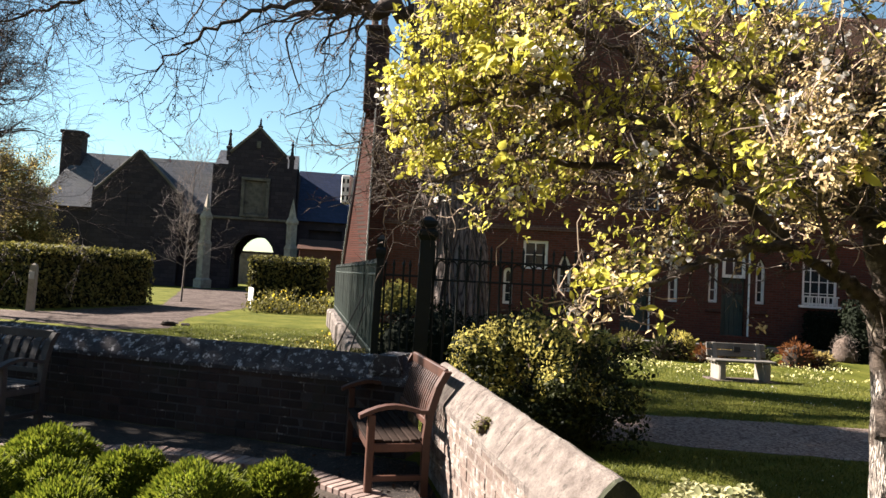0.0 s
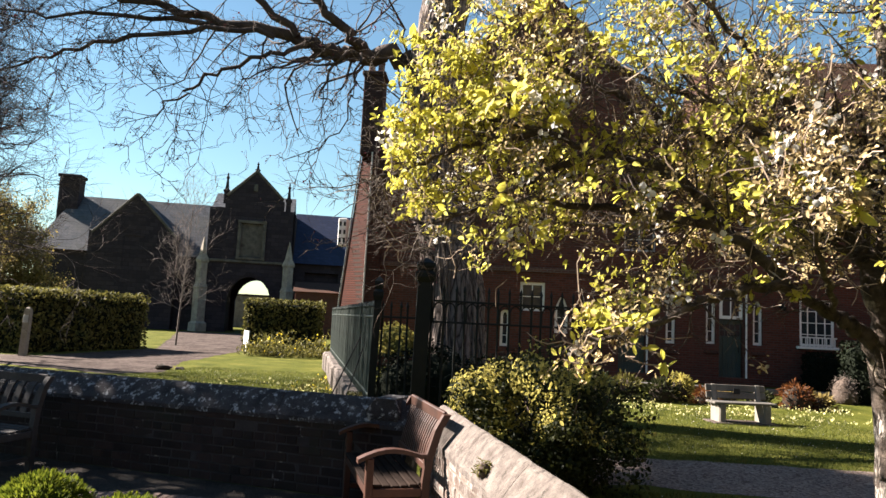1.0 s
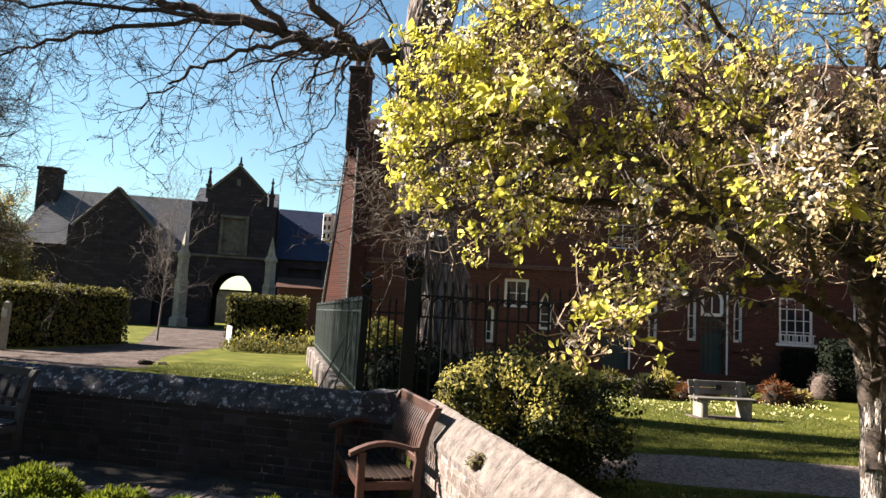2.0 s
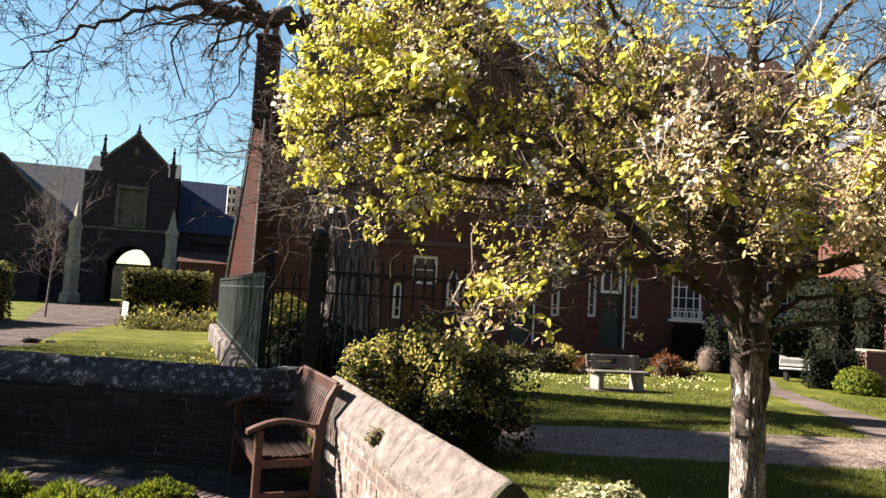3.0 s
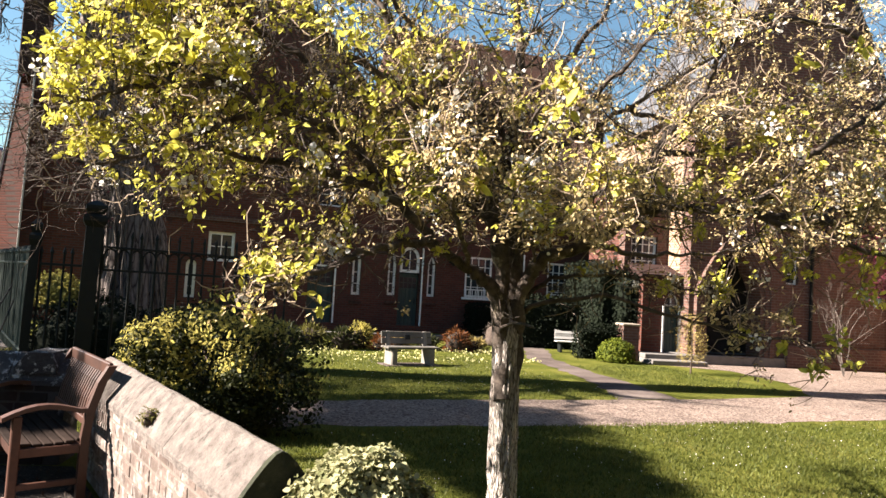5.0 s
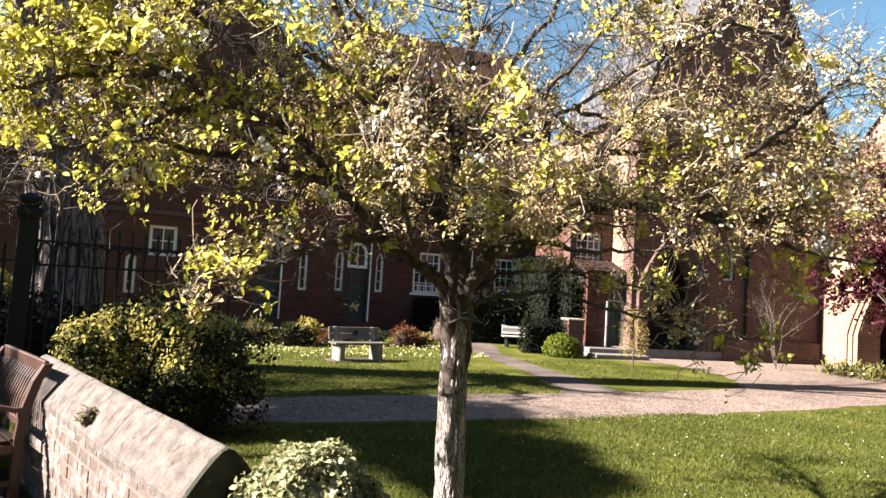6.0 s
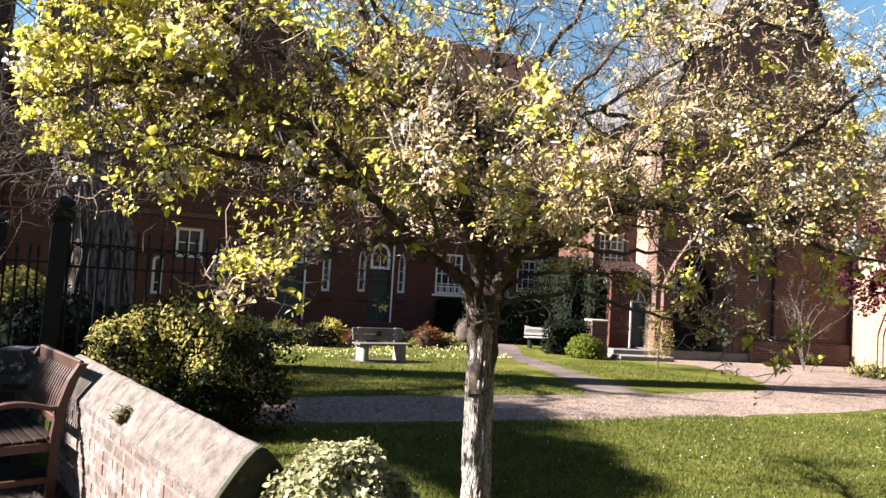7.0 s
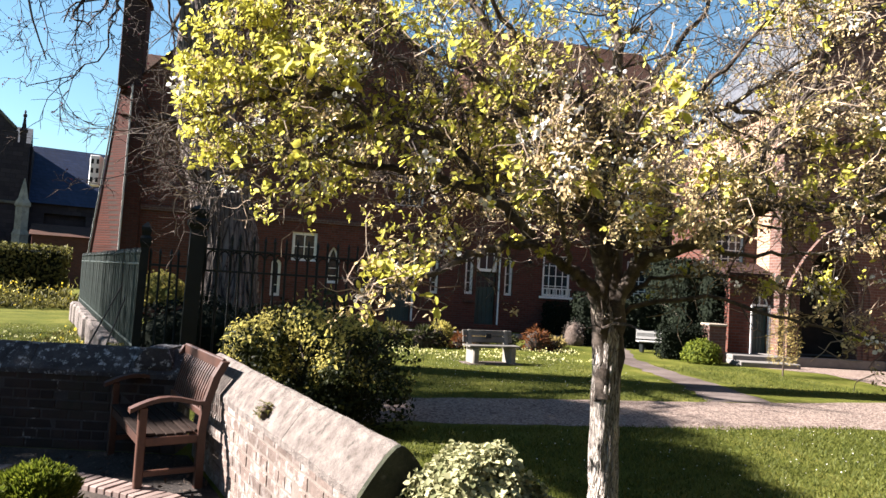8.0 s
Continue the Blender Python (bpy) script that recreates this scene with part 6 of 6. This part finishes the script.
BOUGHS = [
    ([(-0.35, 14.1, 5.9), (-0.94, 14.1, 6.42), (-1.7, 14.1, 6.56), (-2.36, 14.0, 6.5), (-3.0, 13.9, 6.78), (-4.5, 13.8, 7.05), (-5.7, 13.6, 7.25), (-7.2, 13.4, 7.55)], 0.21, 6),
    ([(-1.8, 13.9, 6.58), (-2.14, 13.5, 6.87), (-2.65, 13.4, 7.3), (-3.2, 13.2, 8.2), (-4.0, 13.0, 9.3)], 0.11, 4),
    ([(-2.7, 13.7, 6.55), (-3.37, 13.5, 6.35), (-4.4, 13.5, 5.85), (-4.95, 13.4, 5.5), (-5.4, 13.3, 5.0)], 0.055, 5),
    ([(-3.4, 13.8, 6.8), (-4.6, 13.5, 6.7), (-6.6, 13.2, 6.3), (-7.44, 13.0, 5.9), (-8.2, 12.8, 5.5)], 0.06, 6),
    ([(0.25, 14.0, 9.8), (0.5, 13.9, 11.0), (1.0, 13.8, 12.4)], 0.2, 4),
    ([(-0.3, 14.1, 7.4), (0.4, 13.6, 8.0), (1.2, 13.2, 8.5), (2.2, 12.9, 8.8), (3.2, 12.7, 9.0)], 0.13, 2),
    ([(-0.1, 14.1, 8.3), (0.5, 13.3, 8.9), (1.1, 12.5, 9.4), (1.8, 11.8, 9.8)], 0.11, 2),
    ([(0.0, 14.1, 8.8), (1.0, 14.3, 9.4), (2.2, 14.6, 9.8), (3.4, 14.8, 10.0)], 0.10, 2),
    ([(-0.4, 14.15, 5.0), (0.5, 14.2, 6.0), (1.6, 14.2, 7.2), (3.0, 14.3, 8.2), (4.6, 14.5, 9.0)], 0.035, 4),
    ([(-1.5, 13.9, 6.5), (-1.72, 13.5, 6.2), (-1.82, 13.5, 5.65), (-2.0, 13.4, 4.9), (-2.8, 13.3, 4.2)], 0.03, 3),
    ([(-3.0, 13.8, 6.8), (-4.2, 13.2, 7.6), (-5.6, 12.8, 8.3), (-7.2, 12.5, 8.9)], 0.08, 6),
    ([(-4.5, 13.8, 7.0), (-6.0, 13.4, 6.9), (-7.4, 13.1, 6.8), (-8.6, 12.9, 6.9)], 0.055, 6),
    ([(-0.1, 13.9, 3.2), (-0.6, 13.5, 3.3), (-1.0, 13.3, 3.2)], 0.035, 4),
]
for line, r0, many in BOUGHS:
    pl = smooth_line(line, 5)
    pl = [p + rng.normal(size=3) * 0.05 for p in pl]
    n = len(pl)
    ol.tube(pl, [r0 * (1 - 0.8 * i / (n - 1)) for i in range(n)], 8, cap=False)
    for i in range(4, n):
        d = unit(pl[i] - pl[i - 1])
        for k in range(2):
            if rng.uniform() > many / 10:
                continue
            w = unit(d * 0.9 + unit(rng.normal(size=3)) * 0.8 + np.array([0, 0, -0.05]))
            branching(pl[i], w, rng.uniform(0.8, 2.1), max(0.009, min(0.03, r0 * (1 - 0.8 * i / n) * 0.22)), 3, rng, ol, otips, 0.55, -0.12, (2, 3), 0.62, 5, 0.26, 0.6, 3, 1, thin=0.0065)
for k in range(46):
    a = rng.uniform(-2.6, 0.9)
    z = rng.uniform(2.6, 4.6)
    branching((float(np.interp(z, [2.6, 3.9, 5.0], [0.05, -0.27, -0.4])) + 0.45 * math.cos(a), 14.2 + 0.45 * math.sin(a), z), (math.cos(a), math.sin(a), rng.uniform(-0.3, 0.5)), rng.uniform(0.35, 0.8), 0.012, 2, rng, ol, [], 0.7, -0.1, (2, 4), 0.6, 5, 0.3, 0.55, 3, 1)
ol.make("limb_work", OLD_LIMB, old, "dark bare limbs and fine twigs", smooth=True)
for k in range(16):
    a0, z0, lean_a = rng.uniform(-2.9, -0.3), rng.uniform(0.2, 0.9), rng.uniform(-0.5, 0.9)
    line = []
    for i in range(12):
        u = i / 11
        a, z = a0 + lean_a * u + 0.08 * math.sin(7 * u + k), z0 + 2.3 * u
        rr = float(np.interp(z, [0, 0.9, 1.9, 2.9, 3.9], [0.66, 0.58, 0.54, 0.52, 0.48]))
        line.append((float(np.interp(z, [0.9, 1.9, 2.9, 3.9], [0.22, 0.18, 0.0, -0.27])) + rr * math.cos(a), 14.2 + rr * math.sin(a), z))
    Geo().tube(line, [0.024 * (1 - 0.5 * i / 11) for i in range(12)], 6, cap=False).make("ivy_stem", TWIG_PALE, old, "bare pale ivy stem on the trunk", smooth=True)
op = np.array([t[0] for t in otips])
bud = op[rng.uniform(size=len(op)) < 0.12]
cloud("bud_haze", bud + rng.normal(size=bud.shape) * 0.02, 0.035, PURPLE_LEAF, old, None, 10, width=0.8)


def bare_tree(name, x, y, h, spread, label, mat, seed, levels=4, base=0.16, lean=(0, 0), children=(3, 4), clear=0.3, per=2):
    rng = np.random.default_rng(seed)
    root = thing(name, label, "tree")
    g = Geo()
    pl = smooth_line([(x, y, -0.05), (x + lean[0] * 0.3, y + lean[1] * 0.3, h * 0.25), (x + lean[0] * 0.6, y + lean[1] * 0.6, h * 0.5), (x + lean[0], y + lean[1], h * 0.8)], 6)
    n = len(pl)
    g.tube(pl, [base * (1 - 0.75 * i / (n - 1)) for i in range(n)], 9, cap=False)
    g.make("trunk", mat, root, smooth=True)
    t = Geo()
    tt = []
    for i in range(int(n * clear), n):
        for k in range(per):
            a = rng.uniform(0, 2 * math.pi)
            w = np.array([math.cos(a) * spread, math.sin(a) * spread, rng.uniform(0.3, 1.0)])
            branching(pl[i], w, h * rng.uniform(0.16, 0.3), base * 0.28 * (1 - 0.6 * i / n), levels - 1, rng, t, tt, 0.6, 0.12, children, 0.62, 5, 0.2, 0.55, thin=0.0045)
    t.make("limb_work", mat, root, smooth=True)
    return root, tt


bare_tree("bare_tree", -11.4, 14.8, 10.5, 1.9, "tall bare tree with dense purplish twigs", TWIG_DARK, 71, 4, 0.13, (0.8, 0), (5, 6), 0.3, 6)
bare_tree("bare_tree", -13.8, 19.0, 9.0, 1.2, "bare tree standing over the hedge", TWIG_DARK, 72, 4, 0.18, (0.3, 0), (3, 4), 0.3, 3)
bare_tree("sapling", -12.1, 29.6, 7.0, 0.42, "slender pale leafless sapling by the hedge", SAPLING, 73, 3, 0.045, (0.25, 0), (4, 5), 0.3, 3)
_, tt = bare_tree("budding_tree", -18.0, 27.0, 5.2, 1.5, "ochre budding thicket tree beyond the hedge", TWIG, 74, 4, 0.12, (0, 0), (4, 5), 0.15, 3)
q = np.array([t[0] for t in tt])
q, _ = around(q, q, 3, 0.16, rng)
cloud("dry_leaves", q[::2], 0.09, OCHRE_LEAF, bpy.data.objects["budding_tree"], None, 73)
cloud("young_leaves", q[1::2], 0.075, HEDGE_LEAF, bpy.data.objects["budding_tree"], None, 75)
root, tt = bare_tree("purple_plum", 17.3, 10.6, 5.2, 1.5, "purple-leaved plum tree in front of the sunlit wing", TWIG, 76, 4, 0.10, (-0.9, 0.7), (3, 5), 0.3)
q = np.array([t[0] for t in tt])
q, _ = around(q, q, 2, 0.06, rng)
cloud("leaves", q, 0.10, PURPLE_LEAF, root, None, 77, width=0.6)
gold = thing("golden_sapling", "small golden feathery sapling on the lawn edge", "tree", pose(11.9, 13.85, 0))
Geo().tube([(0, 0, 0), (0.02, 0, 0.6), (0.0, 0, 1.2)], [0.02, 0.016, 0.008], 6).make("trunk", TWIG, gold)
rng = np.random.default_rng(78)
hh = rng.uniform(0.25, 1.35, 1500)
rr = 0.34 * np.sqrt(rng.uniform(0, 1, 1500)) * (1.1 - 0.6 * np.abs(hh - 0.65))
aa = rng.uniform(0, 2 * math.pi, 1500)
cloud("foliage", np.stack([rr * np.cos(aa), rr * np.sin(aa), hh], 1), 0.05, OCHRE_LEAF, gold, None, 79, width=0.3)
bare = thing("twiggy_shrub", "bare pale twiggy shrub against the brick wing", "shrub", pose(16.4, 13.6, 0))
bg2, bt2 = Geo(), []
for k in range(5):
    a = rng.uniform(0, 2 * math.pi)
    branching((0, 0, 0), (math.cos(a) * 0.10, math.sin(a) * 0.10, 1), 1.9, 0.014, 3, rng, bg2, bt2, 0.5, 0.1, (3, 4), 0.55, 5, 0.15)
bg2.make("twig_work", TWIG_PALE, bare)
ball("small_bare_bush", pose(9.75, 19.6, 0), (0.35, 0.35, 0.55), 500, 0.12, TWIG_PALE, "pale twiggy bush by the path", "shrub", 81, TWIG, width=0.08)



def evergreen(x, y, h, r, label, seed, low=0.9, name="unseen_shade_tree"):
    """A tall narrow evergreen, unseen and added for its shadow: a stem under or inside a dense dark crown."""
    rng = np.random.default_rng(seed)
    root = thing(name, label, "tree", pose(x, y, 0))
    Geo().tube([(0, 0, -0.05), (0.03, 0, h * 0.3), (0, 0, h * 0.95)], [0.16, 0.12, 0.02], 10).make("trunk", TWIG, root)
    n = 9000
    hz = rng.uniform(low, h, n)
    hr = r * np.sqrt(np.clip((h + 0.1 - hz) / 2.4, 0, 1)) * np.sqrt(rng.uniform(0.05, 1, n))
    ha = rng.uniform(0, 2 * math.pi, n)
    cloud("foliage", np.stack([hr * np.cos(ha), hr * np.sin(ha), hz + rng.normal(size=n) * 0.1], 1), 0.16, YEW_LEAF, root, None, seed, width=0.6)


# Out of view; added to shade the patio and north wall.
evergreen(-10.4, 10.05, 8.0, 1.15, "unseen tall dark evergreen added to shade the walled garden", 88)


def shadow_pine(x, y, z, radii, n, leaf, label, seed):
    """An unseen tall pine, added for its shadow: a long bare stem and an uneven high crown in flat tiers."""
    rng = np.random.default_rng(seed)
    root = thing("unseen_shadow_pine", label, "tree", pose(x, y, 0))
    Geo().tube([(0, 0, -0.05), (0.05, 0.03, z * 0.5), (0, 0, z)], [0.17, 0.13, 0.06], 10).make("trunk", TWIG, root)
    d = unit(rng.normal(size=(n, 3))) * (rng.uniform(0, 1, (n, 1)) ** 0.4)
    k = np.array([1 + 0.45 * noise.noise(Vector(q * 2.2) + Vector((seed, 0, 0))) for q in d])
    p = d * np.array(radii) * k[:, None] + np.array([0, 0, z])
    limbs = Geo()
    for i in range(14):
        q = p[i * 7]
        limbs.tube([(0, 0, z - radii[2]), tuple((np.array([0, 0, z - radii[2] * 0.4]) + q) / 2), tuple(q)], [0.05, 0.03, 0.01], 5, cap=False)
    limbs.make("limb_work", TWIG, root)
    cloud("foliage", p, leaf, YEW_LEAF, root, None, seed, width=0.6)


# Both stand out of view; crowns are shaped to shade lawn and drive.
shadow_pine(-11.5, 10.9, 10.85, (0.6, 1.35, 0.7), 9000, 0.13, "unseen tall pine with a bare stem, added to shade the lawn", 90)
shadow_pine(-11.5, 13.25, 10.9, (0.75, 1.5, 1.0), 8500, 0.13, "unseen tall thin-crowned pine added to shade the drive", 89)

# far woods all round, low on the horizon
wood = thing("far_woods", "distant line of bare and evergreen trees", "woods", kind="stuff")
rng = np.random.default_rng(91)
pts = []
for k in range(260):
    a = rng.uniform(0, 2 * math.pi)
    R = rng.uniform(110, 160)
    c = np.array([R * math.cos(a), R * math.sin(a), rng.uniform(0, 1)])
    d = unit(rng.normal(size=(90, 3)))
    d[:, 2] = np.abs(d[:, 2])
    pts.append(c + d * np.array([7, 7, 3.4]) * rng.uniform(0.5, 1, (90, 1)))
cloud("crowns", np.concatenate(pts), 1.6, HEDGE_LEAF, wood, None, 92, width=0.8)

# ---- lawn detail ----


def blades(name, boxes, per, h, mat, label, seed):
    rng = np.random.default_rng(seed)
    vs, fs = [], []
    for x0, x1, y0, y1, k in boxes:
        n = int((x1 - x0) * (y1 - y0) * per * k)
        x, y = rng.uniform(x0, x1, n), rng.uniform(y0, y1, n)
        a = rng.uniform(0, 2 * math.pi, n)
        hh = h * rng.uniform(0.5, 1.4, n)
        w = 0.006 * rng.uniform(0.7, 1.4, n)
        lx, ly = rng.normal(size=n) * hh * 0.5, rng.normal(size=n) * hh * 0.5
        v = np.stack([np.stack([x - w * np.cos(a), y - w * np.sin(a), np.zeros(n)], 1), np.stack([x + w * np.cos(a), y + w * np.sin(a), np.zeros(n)], 1), np.stack([x + lx, y + ly, hh], 1)], 1).reshape(-1, 3)
        vs.append(v)
    v = np.concatenate(vs)
    f = np.arange(len(v)).reshape(-1, 3)
    return tagged(raw_mesh(name, v, f, mat), label, "grass", kind="stuff")


blades("grass", [(1.9, 8.5, 4.2, 8.7, 1.0), (8.5, 14, 4.2, 8.5, 0.5), (2.6, 7.7, 10.5, 16.5, 0.45), (-7.0, -1.2, 10.5, 20.0, 0.45), (9.4, 12.0, 11.2, 15.0, 0.4)], 1500, 0.035, GRASS_BLADE, "short lawn grass blades", 95)
rng = np.random.default_rng(96)
n = 600
dx = np.concatenate([rng.uniform(2.5, 14, n), rng.uniform(3, 8, 500), rng.uniform(-7, -1.5, 700)])
dy = np.concatenate([rng.uniform(4.2, 8.5, n), rng.uniform(11, 17.5, 500), rng.uniform(12, 19, 700)])
cloud("daisies", np.stack([dx, dy, np.full(len(dx), 0.035)], 1), 0.012, BLOSSOM, tagged(new("daisies"), "scattered white daisies in the lawn", "daisies", kind="stuff"), np.tile([0, 0, 0.4], (len(dx), 1)), 97, width=0.9)
n = 1500
px, py = rng.uniform(-5.2, -1.3, n), rng.uniform(11.5, 18.5, n)
patch = np.array([noise.noise(Vector((a * 0.9, b * 0.9, 2.0))) for a, b in zip(px, py)]) + 0.09 * (px + 3.0)
px, py = px[patch > 0.0], py[patch > 0.0]
spread = np.stack([px, py, np.full(len(px), 0.05)], 1)
cloud("primroses", spread, 0.045, PRIMROSE, tagged(new("primroses"), "pale yellow primroses scattered in the lawn", "primroses", kind="stuff"), np.tile([-0.3, -0.3, 0.5], (len(px), 1)), 99, width=0.9)
dead = thing("fallen_leaves", "dry fallen leaves on the gravel under the bench", "leaves", kind="stuff")
lx = np.stack([rng.uniform(-1.4, 0.9, 500), rng.uniform(5.9, 7.6, 500), np.full(500, 0.015)], 1)
keep = lx[:, 0] < 1.1 - 0.27 * (lx[:, 1] - 4.3)
cloud("leaf_litter", lx[keep], 0.03, TWIG, dead, None, 98, width=0.6)

# ---- brick ring and wall bricks, last ----
ring = thing("brick_edging", "ring of old red bricks laid on edge round the bed", "edging", kind="structure")
rb = None
count = 150
for i in range(count):
    a = -0.9 + 2 * math.pi * i / (count * 1.65)
    if rb is None:
        ob = Geo().box((0, 0, 0), (0.215, 0.068, 0.07), 0.007).make("brick", PAVER, ring)
        rb = ob.data
    else:
        ob = new("brick", rb)
        ob.parent = ring
    ob.location = (-1.9 + 2.90 * math.cos(a), 4.3 + 2.90 * math.sin(a), 0.012 + RNG.normal() * 0.004)
    ob.rotation_euler = (RNG.normal() * 0.02, RNG.normal() * 0.02, a + RNG.normal() * 0.015)
lay_bricks(wall_east, 3.43, OLD_BRICK, 101)
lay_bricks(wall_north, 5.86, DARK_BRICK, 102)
